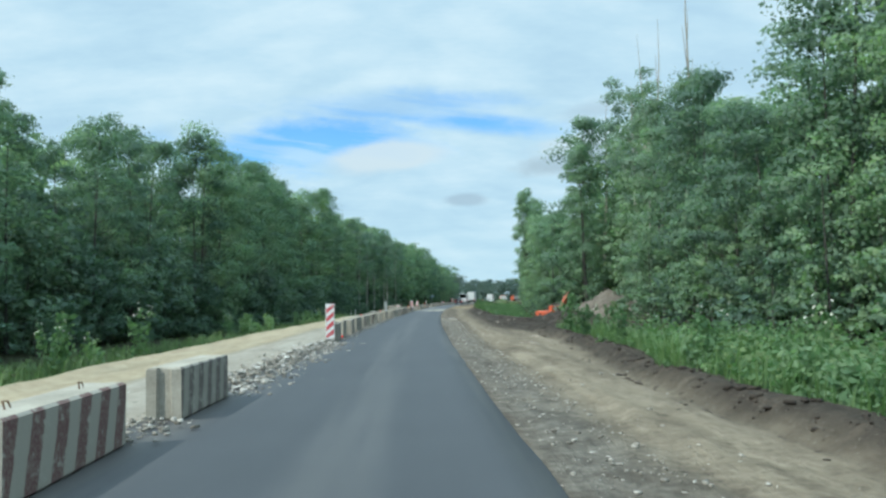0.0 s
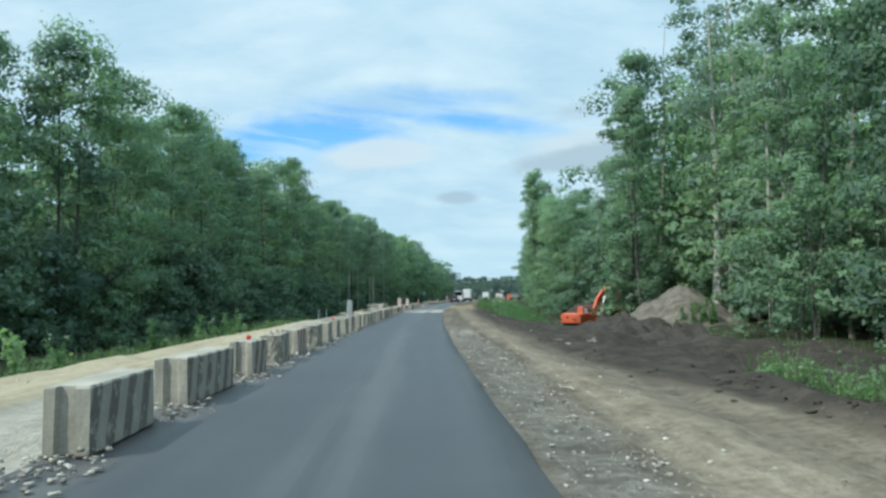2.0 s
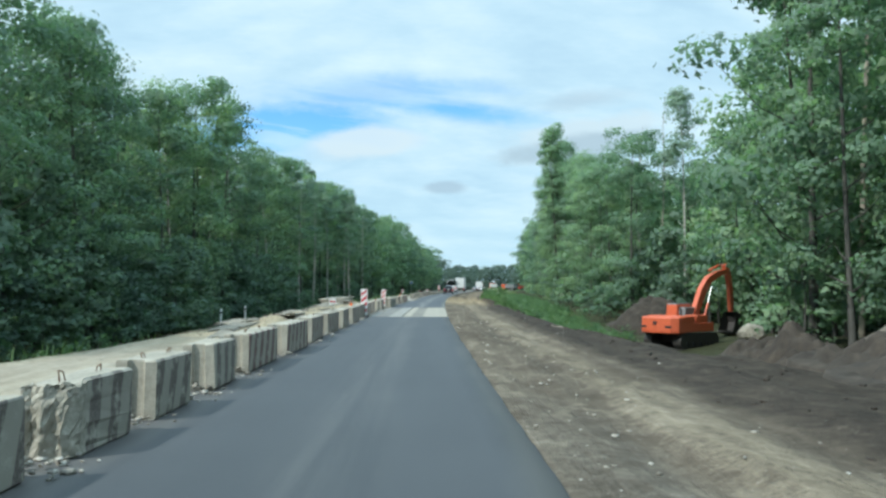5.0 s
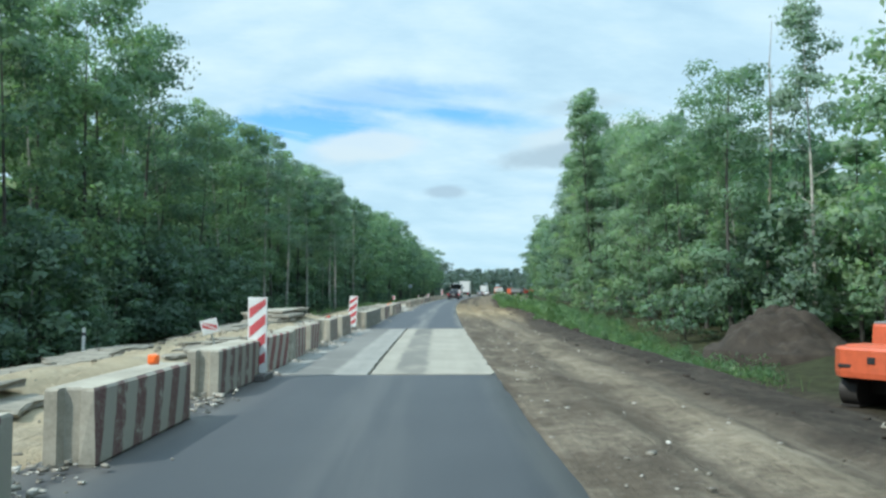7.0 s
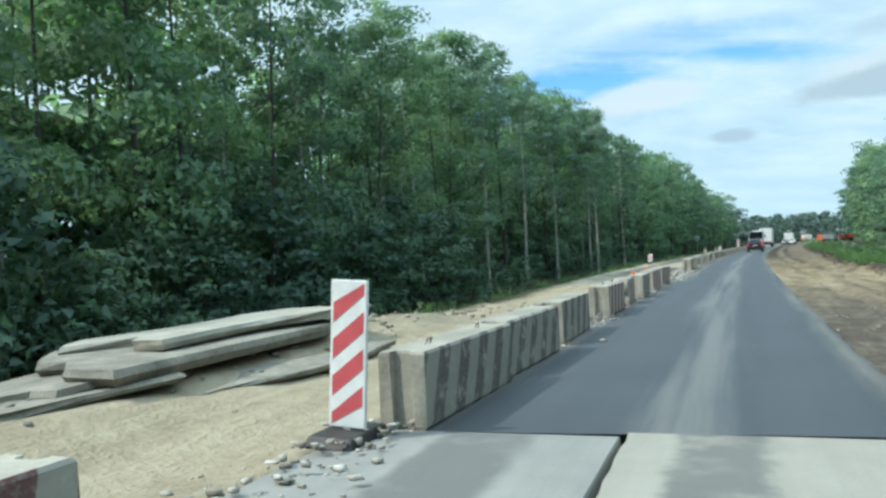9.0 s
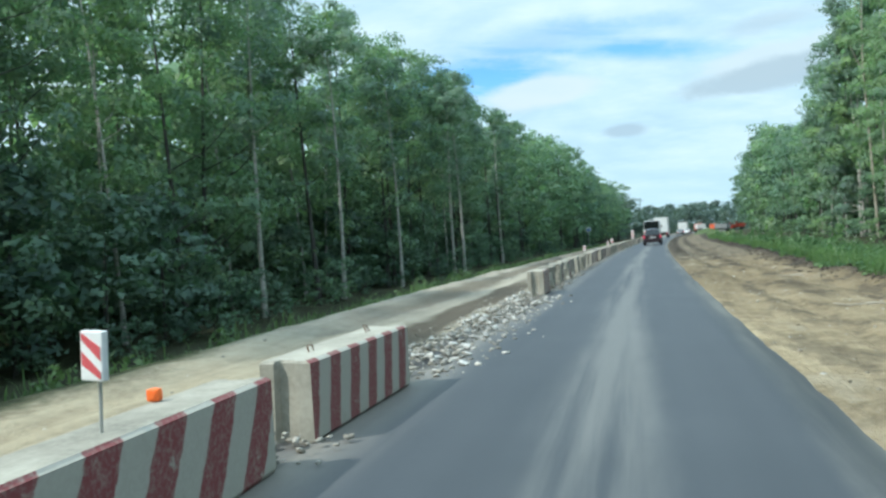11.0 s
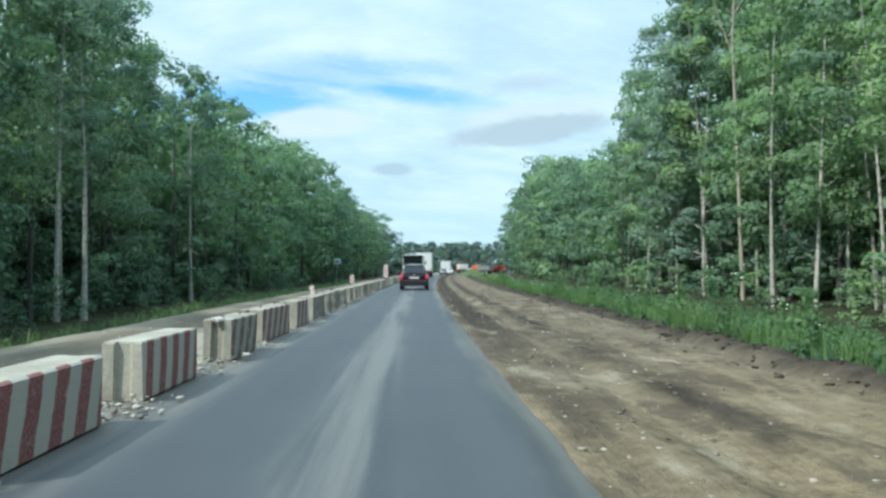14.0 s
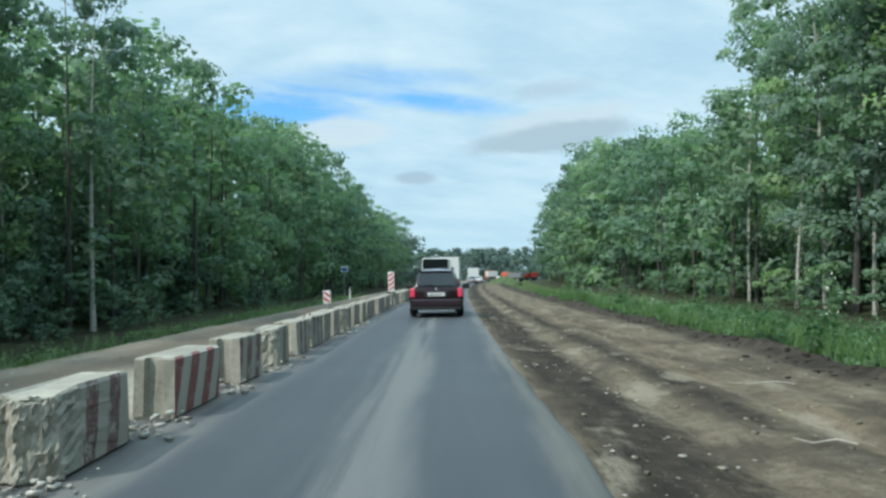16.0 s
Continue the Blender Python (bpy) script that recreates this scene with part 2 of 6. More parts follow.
    wet = k.math("MAXIMUM", wet, k.math("MULTIPLY", strip(2.75, 3.35), k.math("MULTIPLY", k.step(along, 140.0, 150.0), k.step(wav, 0.40, 0.53))))
    dirt = k.mix(k.math("MULTIPLY", wet, 0.92), dirt, soil)
    rust = k.math("MULTIPLY", k.math("MULTIPLY", strip(3.5, 4.4), k.step(along, 140.0, 155.0)), k.step(wav, 0.45, 0.6))
    dirt = k.mix(k.math("MULTIPLY", rust, 0.35), dirt, (0.25, 0.185, 0.12))
    dirt = k.mix(k.math("MULTIPLY", k.step(along, 138.0, 150.0), 0.8), dirt, k.mix(1.0, dirt, (0.72, 0.69, 0.66), "MULTIPLY"))
    early = k.math("MULTIPLY", k.math("SUBTRACT", 1.0, k.step(along, 26.0, 48.0)), k.step(wl, 1.5, 2.6))
    dirt = k.mix(k.math("MULTIPLY", early, 0.7), dirt, light)
    blot = k.noise(k.add("ShaderNodeCombineXYZ", {0: k.math("MULTIPLY", lat, 1.1), 1: k.math("MULTIPLY", along, 0.42), 2: 4.0}).outputs[0], 1.0, 6, 0.62)
    blotty = k.math("ADD", 0.3, k.math("ADD", k.math("MULTIPLY", k.step(along, 55.0, 75.0), 0.2), k.math("MULTIPLY", k.step(along, 136.0, 150.0), 0.18)))
    dirt = k.mix(k.math("MULTIPLY", k.step(blot, 0.50, 0.60), blotty), dirt, k.mix(0.55, soil, (0.085, 0.068, 0.05)))
    dirt = k.mix(k.math("MULTIPLY", k.math("SUBTRACT", 1.0, k.step(blot, 0.33, 0.44)), k.math("MULTIPLY", blotty, 0.7)), dirt, (0.34, 0.30, 0.23))
    dug = k.math("MULTIPLY", k.step(along, 33.0, 44.0), k.math("SUBTRACT", 1.0, k.step(along, 116.0, 130.0)))
    back = k.math("ADD", k.math("MULTIPLY", k.math("SUBTRACT", 1.0, k.step(along, 10.0, 30.0)), -0.95), k.math("MULTIPLY", k.step(along, 158.0, 184.0), 0.8))
    edge = k.math("ADD", k.math("SUBTRACT", 4.75, k.math("MULTIPLY", dug, 0.85)), back)
    dirt = k.mix(k.math("MULTIPLY", k.step(k.math("SUBTRACT", wl, edge), -0.25, 0.4), 0.9), dirt, soil)
    grass_at = k.math("ADD", k.math("ADD", 5.6, back), k.math("MULTIPLY", dug, 15.0))
    right = k.mix(k.step(k.math("SUBTRACT", d, grass_at), 0.0, 0.8), dirt, moss)
    # leaf-litter mottle, darkened to stand for the shade under the trees
    litter_shade = k.ramp(mid, [(0.3, (0.022, 0.024, 0.014)), (0.6, (0.045, 0.05, 0.026)), (0.8, (0.08, 0.085, 0.042))])
    right = k.mix(k.step(d, 13.0, 15.5), right, litter_shade)
    # left of the road
    wl_left = k.math("ADD", lat, k.math("MULTIPLY", k.math("SUBTRACT", wav, 0.5), 0.9))
    yellow = k.math("MULTIPLY", k.step(along, 72.0, 86.0), k.math("SUBTRACT", 1.0, k.step(along, 134.0, 146.0)))
    left = k.mix(yellow, sand, gold)
    stripe = k.math("MULTIPLY", k.step(d, -6.6, -6.0), k.math("SUBTRACT", 1.0, k.step(d, -5.6, -5.0)))
    left = k.mix(k.math("MULTIPLY", k.math("MULTIPLY", stripe, k.step(along, 138.0, 150.0)), 0.75), left, (0.10, 0.082, 0.06))
    mudline = k.math("MULTIPLY", k.math("MULTIPLY", k.step(wl_left, -4.6, -4.35), k.math("SUBTRACT", 1.0, k.step(wl_left, -3.7, -3.45))), k.math("MULTIPLY", k.step(along, 132.0, 135.0), k.math("SUBTRACT", 1.0, k.step(along, 152.0, 158.0))))
    left = k.mix(k.math("MULTIPLY", mudline, 0.92), left, (0.085, 0.07, 0.053))
    first = k.math("SUBTRACT", 1.0, k.step(along, 58.0, 76.0))
    inner = k.math("MULTIPLY", k.step(wl_left, -5.2, -4.95), first)
    left = k.mix(k.math("MULTIPLY", inner, 0.3), left, k.ramp(blend, [(0.35, (0.25, 0.243, 0.22)), (0.65, (0.38, 0.37, 0.34))]))
    left = k.mix(k.math("MULTIPLY", first, k.math("SUBTRACT", 1.0, k.step(wl_left, -5.25, -5.0))), left, k.mix(1.0, left, (1.10, 1.04, 0.90), "MULTIPLY"))
    seam = k.math("MULTIPLY", k.math("MULTIPLY", k.step(wl_left, -5.45, -5.2), k.math("SUBTRACT", 1.0, k.step(wl_left, -5.0, -4.85))), first)
    left = k.mix(k.math("MULTIPLY", seam, 0.22), left, (0.13, 0.11, 0.075))
    last = k.math("MULTIPLY", k.step(along, 166.0, 182.0), k.math("SUBTRACT", 1.0, k.step(wl_left, -5.0, -4.3)))
    left = k.mix(k.math("MULTIPLY", last, 0.6), left, (0.125, 0.104, 0.08))
    left = k.mix(k.math("MULTIPLY", k.step(big, 0.56, 0.66), 0.3), left, grey)
    shelf = k.math("ADD", d, k.math("MULTIPLY", yellow, -0.9))
    # the drop behind the sandy bank gets the same painted shade
    left = k.mix(k.math("SUBTRACT", 1.0, k.step(shelf, -7.9, -7.0)), left, k.mix(yellow, moss, litter_shade))
    left = k.mix(k.math("SUBTRACT", 1.0, k.step(d, -15.0, -12.0)), left, litter_shade)
    side = k.step(lat, -1.2, -0.8)
    col = k.mix(side, left, right)
    dark_bits = k.math("MULTIPLY", k.math("SUBTRACT", 1.0, k.step(k.noise(pos, 9.0, 5, 0.72), 0.33, 0.40)), 0.55)
    col = k.mix(k.math("MULTIPLY", dark_bits, k.math("MULTIPLY", k.step(lat, 1.0, 1.3), k.math("SUBTRACT", 1.0, k.step(lat, 5.6, 6.2)))), col, (0.045, 0.038, 0.03))
    pale = k.math("MULTIPLY", k.step(grit, 0.63, 0.70), 0.6)
    col = k.mix(k.math("MULTIPLY", pale, k.math("MULTIPLY", k.step(lat, -7.0, -6.6), k.math("SUBTRACT", 1.0, k.step(lat, 4.9, 5.3)))), col, (0.36, 0.345, 0.31))
    tree.links.new(col, b.inputs["Base Color"])
    b.inputs["Roughness"].default_value = 0.95
    b.inputs["Specular IOR Level"].default_value = 0.15
    h = k.math("ADD", k.math("ADD", k.math("MULTIPLY", fine, 0.7), k.math("MULTIPLY", grit, 0.3)), k.math("MULTIPLY", drag, 1.1))
    bp = k.add("ShaderNodeBump", {"Strength": 0.85, "Distance": 0.11, "Height": h})
    tree.links.new(bp.outputs[0], b.inputs["Normal"])
    return m


def asphalt_material(name, dark, light, streaks, dust):
    m = bpy.data.materials.new(name)
    m.use_nodes = True
    tree = m.node_tree
    k = Nodes(tree)
    b = tree.nodes["Principled BSDF"]
    pos = k.add("ShaderNodeTexCoord").outputs["Object"]
    lat = k.add("ShaderNodeAttribute", attribute_name="lat").outputs["Fac"]
    along = k.add("ShaderNodeAttribute", attribute_name="along").outputs["Fac"]
    grain, big = k.noise(pos, 60.0, 3, 0.7), k.noise(pos, 0.5, 5, 0.6)
    drag = k.noise(k.add("ShaderNodeCombineXYZ", {0: k.math("MULTIPLY", lat, 2.4), 1: k.math("MULTIPLY", along, 0.07), 2: 0.0}).outputs[0], 1.0, 5, 0.6)
    f = k.math("ADD", k.math("MULTIPLY", grain, 0.3), k.math("ADD", k.math("MULTIPLY", big, 0.35), k.math("MULTIPLY", drag, 0.35)))
    col = k.ramp(f, [(0.3, dark), (0.7, light)])
    wob = k.math("ADD", lat, k.math("MULTIPLY", k.math("SUBTRACT", k.noise(k.add("ShaderNodeCombineXYZ", {0: lat, 1: k.math("MULTIPLY", along, 0.22), 2: 0.0}).outputs[0], 1.0, 6, 0.65), 0.5), 0.7))
    pale = k.math("MULTIPLY", k.step(wob, -1.25, -0.8), k.math("SUBTRACT", 1.0, k.step(wob, -0.5, -0.1)))
    col = k.mix(k.math("MULTIPLY", k.math("MULTIPLY", pale, k.step(drag, 0.35, 0.6)), streaks), col, (0.21, 0.205, 0.185))
    side = k.math("ADD", k.step(wob, 0.62, 1.0), k.math("SUBTRACT", 1.0, k.step(wob, -2.75, -1.95)))
    col = k.mix(k.math("MULTIPLY", k.math("MULTIPLY", side, k.step(drag, 0.3, 0.62)), dust), col, (0.22, 0.205, 0.178))
    tree.links.new(col, b.inputs["Base Color"])
    b.inputs["Roughness"].default_value = 0.62
    b.inputs["Specular IOR Level"].default_value = 0.4
    bp = k.add("ShaderNodeBump", {"Strength": 0.25, "Distance": 0.01, "Height": grain})
    tree.links.new(bp.outputs[0], b.inputs["Normal"])
    return m


def striped_material(name, paint, white, worn):
    """Leaning painted stripes on concrete, along the block's own length (y), rubbed off in patches."""
    m = bpy.data.materials.new(name)
    m.use_nodes = True
    tree = m.node_tree
    k = Nodes(tree)
    b = tree.nodes["Principled BSDF"]
    pos = k.add("ShaderNodeTexCoord").outputs["Object"]
    xyz = k.add("ShaderNodeSeparateXYZ", {0: pos})
    rnd = k.add("ShaderNodeObjectInfo").outputs["Random"]
    wear, grain = k.noise(pos, 4.5, 6, 0.7), k.noise(pos, 38.0, 4, 0.6)
    lean = k.math("MULTIPLY", xyz.outputs[2], k.math("SUBTRACT", 0.50, k.math("MULTIPLY", rnd, 0.45)))
    s = k.math("ADD", k.math("SUBTRACT", xyz.outputs[1], lean), k.math("MULTIPLY", wear, 0.09))
    wave = k.math("SINE", k.math("ADD", k.math("MULTIPLY", s, k.math("ADD", 11.5, k.math("MULTIPLY", rnd, 4.5))), k.math("MULTIPLY", rnd, 31.0)))
    bare = k.ramp(k.math("ADD", k.math("MULTIPLY", wear, 0.6), k.math("MULTIPLY", grain, 0.4)), [(0.3, (0.16, 0.15, 0.125)), (0.5, (0.28, 0.263, 0.222)), (0.7, (0.39, 0.37, 0.315))])
    coat = k.mix(k.step(wave, -0.10, 0.08), white, paint)
    coat = k.mix(k.math("MULTIPLY", k.step(grain, 0.4, 0.65), 0.35), coat, bare)
    col = k.mix(k.step(wear, worn - 0.06, worn + 0.06), coat, bare)
    tree.links.new(col, b.inputs["Base Color"])
    b.inputs["Roughness"].default_value = 0.85
    bp = k.add("ShaderNodeBump", {"Strength": 0.3, "Distance": 0.012, "Height": wear})
    tree.links.new(bp.outputs[0], b.inputs["Normal"])
    return m


def slab_material(name, stops, s0, s1):
    """Cast concrete with fine grain, traffic grime drawn out along the road and a dark patch between s0 and s1 across it."""
    m = bpy.data.materials.new(name)
    m.use_nodes = True
    tree = m.node_tree
    k = Nodes(tree)
    b = tree.nodes["Principled BSDF"]
    pos = k.add("ShaderNodeTexCoord").outputs["Object"]
    x = k.add("ShaderNodeSeparateXYZ", {0: pos}).outputs[0]
    rnd = k.add("ShaderNodeObjectInfo").outputs["Random"]
    drag, blot, grain = k.noise(k.scaled(pos, 3.0, 0.22, 1), 1.0, 5, 0.6), k.noise(pos, 0.9, 5, 0.6), k.noise(pos, 45.0, 4, 0.65)
    f = k.math("ADD", k.math("MULTIPLY", drag, 0.35), k.math("ADD", k.math("MULTIPLY", blot, 0.4), k.math("MULTIPLY", grain, 0.25)))
    col = k.ramp(f, stops)
    w = k.math("ADD", x, k.math("MULTIPLY", k.math("SUBTRACT", k.noise(pos, 2.2, 5, 0.65), 0.5), 0.28))
    spot_mask = k.math("MULTIPLY", k.step(w, s0 - 0.06, s0 + 0.06), k.math("SUBTRACT", 1.0, k.step(w, s1 - 0.08, s1 + 0.08)))
    spot_mask = k.math("MULTIPLY", spot_mask, k.math("ADD", 0.5, k.math("MULTIPLY", rnd, 0.4)))
    col = k.mix(k.math("MULTIPLY", spot_mask, k.step(blot, 0.3, 0.5)), col, (0.105, 0.105, 0.10))
    col = k.mix(k.math("MULTIPLY", k.step(grain, 0.6, 0.72), 0.4), col, (0.14, 0.135, 0.12))
    tree.links.new(col, b.inputs["Base Color"])
    b.inputs["Roughness"].default_value = 0.85
    b.inputs["Specular IOR Level"].default_value = 0.3
    bp = k.add("ShaderNodeBump", {"Strength": 0.25, "Distance": 0.01, "Height": grain})
    tree.links.new(bp.outputs[0], b.inputs["Normal"])
    return m


EARTH = ground_material()
NEW_ASPHALT = asphalt_material("fresh_asphalt", (0.029, 0.033, 0.038), (0.052, 0.057, 0.063), 0.12, 0.25)
OLD_ASPHALT = asphalt_material("worn_asphalt", (0.029, 0.034, 0.041), (0.056, 0.062, 0.070), 0.42, 0.75)
SLAB_PALE = slab_material("pale_slab", [(0.30, (0.18, 0.172, 0.150)), (0.5, (0.265, 0.252, 0.215)), (0.7, (0.33, 0.312, 0.268))], -0.66, -0.12)
SLAB_GREY = slab_material("grey_slab", [(0.30, (0.14, 0.142, 0.136)), (0.5, (0.222, 0.22, 0.204)), (0.7, (0.30, 0.292, 0.264))], -0.25, 0.45)
CONCRETE = material("concrete", [(0.28, (0.16, 0.15, 0.125)), (0.5, (0.29, 0.272, 0.228)), (0.72, (0.41, 0.388, 0.33))], 2.6, 0.9, 0.35, 30, vary=0.12)
RUBBED = material("broken_concrete", [(0.28, (0.13, 0.122, 0.10)), (0.5, (0.29, 0.273, 0.228)), (0.72, (0.45, 0.425, 0.365))], 7, 0.95, 0.9, 34, vary=0.1)
STRIPE_GREY = striped_material("faded_stripes", (0.105, 0.088, 0.080), (0.28, 0.262, 0.222), 0.565)
STRIPE_BROWN = striped_material("brown_stripes", (0.125, 0.060, 0.056), (0.315, 0.295, 0.25), 0.585)
STRIPE_RED = striped_material("red_stripes", (0.19, 0.045, 0.048), (0.37, 0.35, 0.305), 0.63)
STONE = material("limestone_rubble", [(0.25, (0.17, 0.162, 0.145)), (0.5, (0.35, 0.338, 0.31)), (0.75, (0.60, 0.585, 0.55))], 6, 0.9, 0.4, 40, vary=0.35)
CRUSHED = material("crushed_stone", [(0.2, (0.14, 0.128, 0.108)), (0.5, (0.31, 0.29, 0.25)), (0.8, (0.54, 0.52, 0.475))], 6, 0.9, 0.4, 40, island=0.5)
EARTH_BITS = material("earth_crumbs", [(0.2, (0.07, 0.058, 0.044)), (0.5, (0.17, 0.145, 0.112)), (0.8, (0.36, 0.325, 0.265))], 6, 0.95, 0.4, 40, island=0.55)
SOIL = material("dark_soil", [(0.3, (0.018, 0.015, 0.013)), (0.55, (0.046, 0.038, 0.031)), (0.75, (0.092, 0.075, 0.058))], 1.6, 0.97, 0.8, 18)
PILE = material("pile_earth", [(0.32, (0.055, 0.046, 0.037)), (0.5, (0.118, 0.102, 0.083)), (0.68, (0.20, 0.178, 0.148))], 1.6, 0.97, 1.0, 11)
BARK = material("grey_bark", [(0.3, (0.04, 0.039, 0.035)), (0.55, (0.08, 0.078, 0.072)), (0.75, (0.14, 0.136, 0.126))], 3, 0.95, 0.6, 25, stretch=(1, 1, 0.25))
BIRCH = material("pale_birch_bark", [(0.33, (0.06, 0.056, 0.05)), (0.43, (0.30, 0.29, 0.265)), (0.7, (0.52, 0.505, 0.465))], 2.2, 0.85, 0.3, 12, stretch=(1, 1, 2.4))
DEADWOOD = material("dead_wood", [(0.3, (0.20, 0.175, 0.14)), (0.7, (0.42, 0.385, 0.33))], 4, 0.9, 0.4, 30, stretch=(1, 1, 0.3))
LEAF_DARK = leaf_material("dark_leaves", (0.086, 0.140, 0.122), (0.140, 0.218, 0.164), (0.218, 0.305, 0.180), 0.46)
LEAF_MID = leaf_material("green_leaves", (0.122, 0.194, 0.158), (0.200, 0.300, 0.208), (0.300, 0.405, 0.226), 0.5)
LEAF_LIGHT = leaf_material("light_leaves", (0.140, 0.216, 0.150), (0.225, 0.330, 0.195), (0.340, 0.450, 0.232), 0.5)
LEAF_GREY = leaf_material("silvery_leaves", (0.130, 0.194, 0.176), (0.210, 0.292, 0.252), (0.330, 0.412, 0.352), 0.5)
# distance haze is mixed into this leaf colour as a bluish grey
LEAF_FAR = leaf_material("haze_tinted_leaves", (0.078, 0.116, 0.110), (0.115, 0.165, 0.148), (0.160, 0.214, 0.180), 0.3)
# understorey leaves: a darker copy, with the forest's shade put into the colour
LEAF_SHADE = leaf_material("shade_toned_leaves", (0.086, 0.138, 0.122), (0.136, 0.208, 0.164), (0.204, 0.284, 0.184), 0.45)
GRASS = leaf_material("grass_blades", (0.066, 0.120, 0.052), (0.120, 0.196, 0.080), (0.195, 0.280, 0.115), 0.5)
# GRASS darkened for the forest's shade on the left bank; scrub uses it too
SHADE_GRASS = leaf_material("shade_toned_grass", (0.066, 0.105, 0.056), (0.112, 0.170, 0.082), (0.18, 0.25, 0.11), 0.4)
WEED = leaf_material("weed_leaves", (0.070, 0.130, 0.074), (0.125, 0.212, 0.105), (0.205, 0.300, 0.140), 0.45)
BLOSSOM = plain("white_blossom", (0.6, 0.6, 0.52), 0.8)
BOARD_WHITE = plain("board_white", (0.72, 0.73, 0.73), 0.5)
BOARD_RED = plain("board_red", (0.54, 0.09, 0.105), 0.5)
POST_WHITE = plain("post_white", (0.7, 0.71, 0.70), 0.5)
BLACK = plain("black_rubber", (0.018, 0.018, 0.019), 0.75)
DARK_STEEL = plain("dark_steel", (0.045, 0.042, 0.04), 0.6, 0.3)
STEEL = plain("bright_steel", (0.6, 0.6, 0.6), 0.3, 0.9)
GALV = plain("galvanised_steel", (0.40, 0.42, 0.41), 0.5, 0.4)
RUST = plain("rusty_rebar", (0.14, 0.075, 0.045), 0.9, 0.2)
ORANGE = plain("orange_paint", (0.52, 0.105, 0.045), 0.45, 0, 0.5, coat=0.2)
SIGNAL = plain("orange_plastic", (0.9, 0.17, 0.03), 0.5)
RED_PLASTIC = plain("red_plastic", (0.6, 0.04, 0.03), 0.4)
GLASS = plain("tinted_glass", (0.012, 0.014, 0.016), 0.06, 0, 0.6)
MAROON = plain("maroon_metallic", (0.030, 0.013, 0.018), 0.28, 0.35, 0.5, coat=0.8)
TAIL_RED = plain("lit_tail_lamp", (0.36, 0.03, 0.06), 0.3, 0, 0.5, (1.0, 0.08, 0.16), 0.38)
WHITE_PAINT = plain("white_vehicle_paint", (0.66, 0.67, 0.67), 0.4)
RED_PAINT = plain("red_vehicle_paint", (0.5, 0.05, 0.03), 0.4)
GREY_PAINT = plain("grey_vehicle_paint", (0.2, 0.21, 0.22), 0.35)
PLATE = plain("plate_white", (0.75, 0.75, 0.75), 0.5)
INK = plain("plate_ink", (0.1, 0.1, 0.11), 0.6)
BLUE_SIGN = plain("blue_sign", (0.05, 0.16, 0.5), 0.5)
TURF = material("mound_turf", [(0.3, (0.035, 0.05, 0.022)), (0.5, (0.065, 0.095, 0.04)), (0.72, (0.11, 0.145, 0.065))], 1.5, 0.95, 0.8, 14)
BROKEN_TAR = material("broken_tarmac", [(0.3, (0.10, 0.095, 0.08)), (0.55, (0.22, 0.205, 0.17)), (0.75, (0.36, 0.335, 0.28))], 3, 0.95, 0.6, 25)

# ---- plan: everything is laid out along the road, by y and by the distance d to its right ----
def bend(y):
    u = y / 100.0
    return 3.12 * u ** 2 - 0.137 * u ** 3


def turn(y):
    u = y / 100.0
    return -math.degrees(math.atan((6.24 * u - 0.411 * u * u) / 100.0))


def spot(y, d, z=0.0, rz=0.0, rx=0.0, ry=0.0):
    return pose(bend(y) + d, y, z, rx, ry, turn(y) + rz)


def vnoise(x, y, seed=0):
    """Smooth value noise for arrays, 0 to 1."""
    xi, yi = np.floor(x).astype(np.int64), np.floor(y).astype(np.int64)
    fx, fy = x - xi, y - yi
    fx, fy = fx * fx * (3 - 2 * fx), fy * fy * (3 - 2 * fy)

    def h(a, b):
        n = (a * 374761393 + b * 668265263 + seed * 1442695041) & 0x7FFFFFFF
        n = ((n ^ (n >> 13)) * 1274126177) & 0x7FFFFFFF
        return ((n ^ (n >> 16)) & 0xFFFF) / 65535.0

    return (h(xi, yi) * (1 - fx) + h(xi + 1, yi) * fx) * (1 - fy) + (h(xi, yi + 1) * (1 - fx) + h(xi + 1, yi + 1) * fx) * fy


def smooth(v, lo, hi):
    t = np.clip((v - lo) / (hi - lo), 0, 1)
    return t * t * (3 - 2 * t)


def verge(y):
    """How far to the right of the lane the dirt ends and the vegetation begins."""
    return np.interp(y, [-20, 8, 14, 20, 27, 36, 130, 152, 165, 182, 215], [4.25, 4.3, 4.4, 4.85, 5.25, 5.3, 5.3, 5.0, 5.2, 6.1, 6.2])


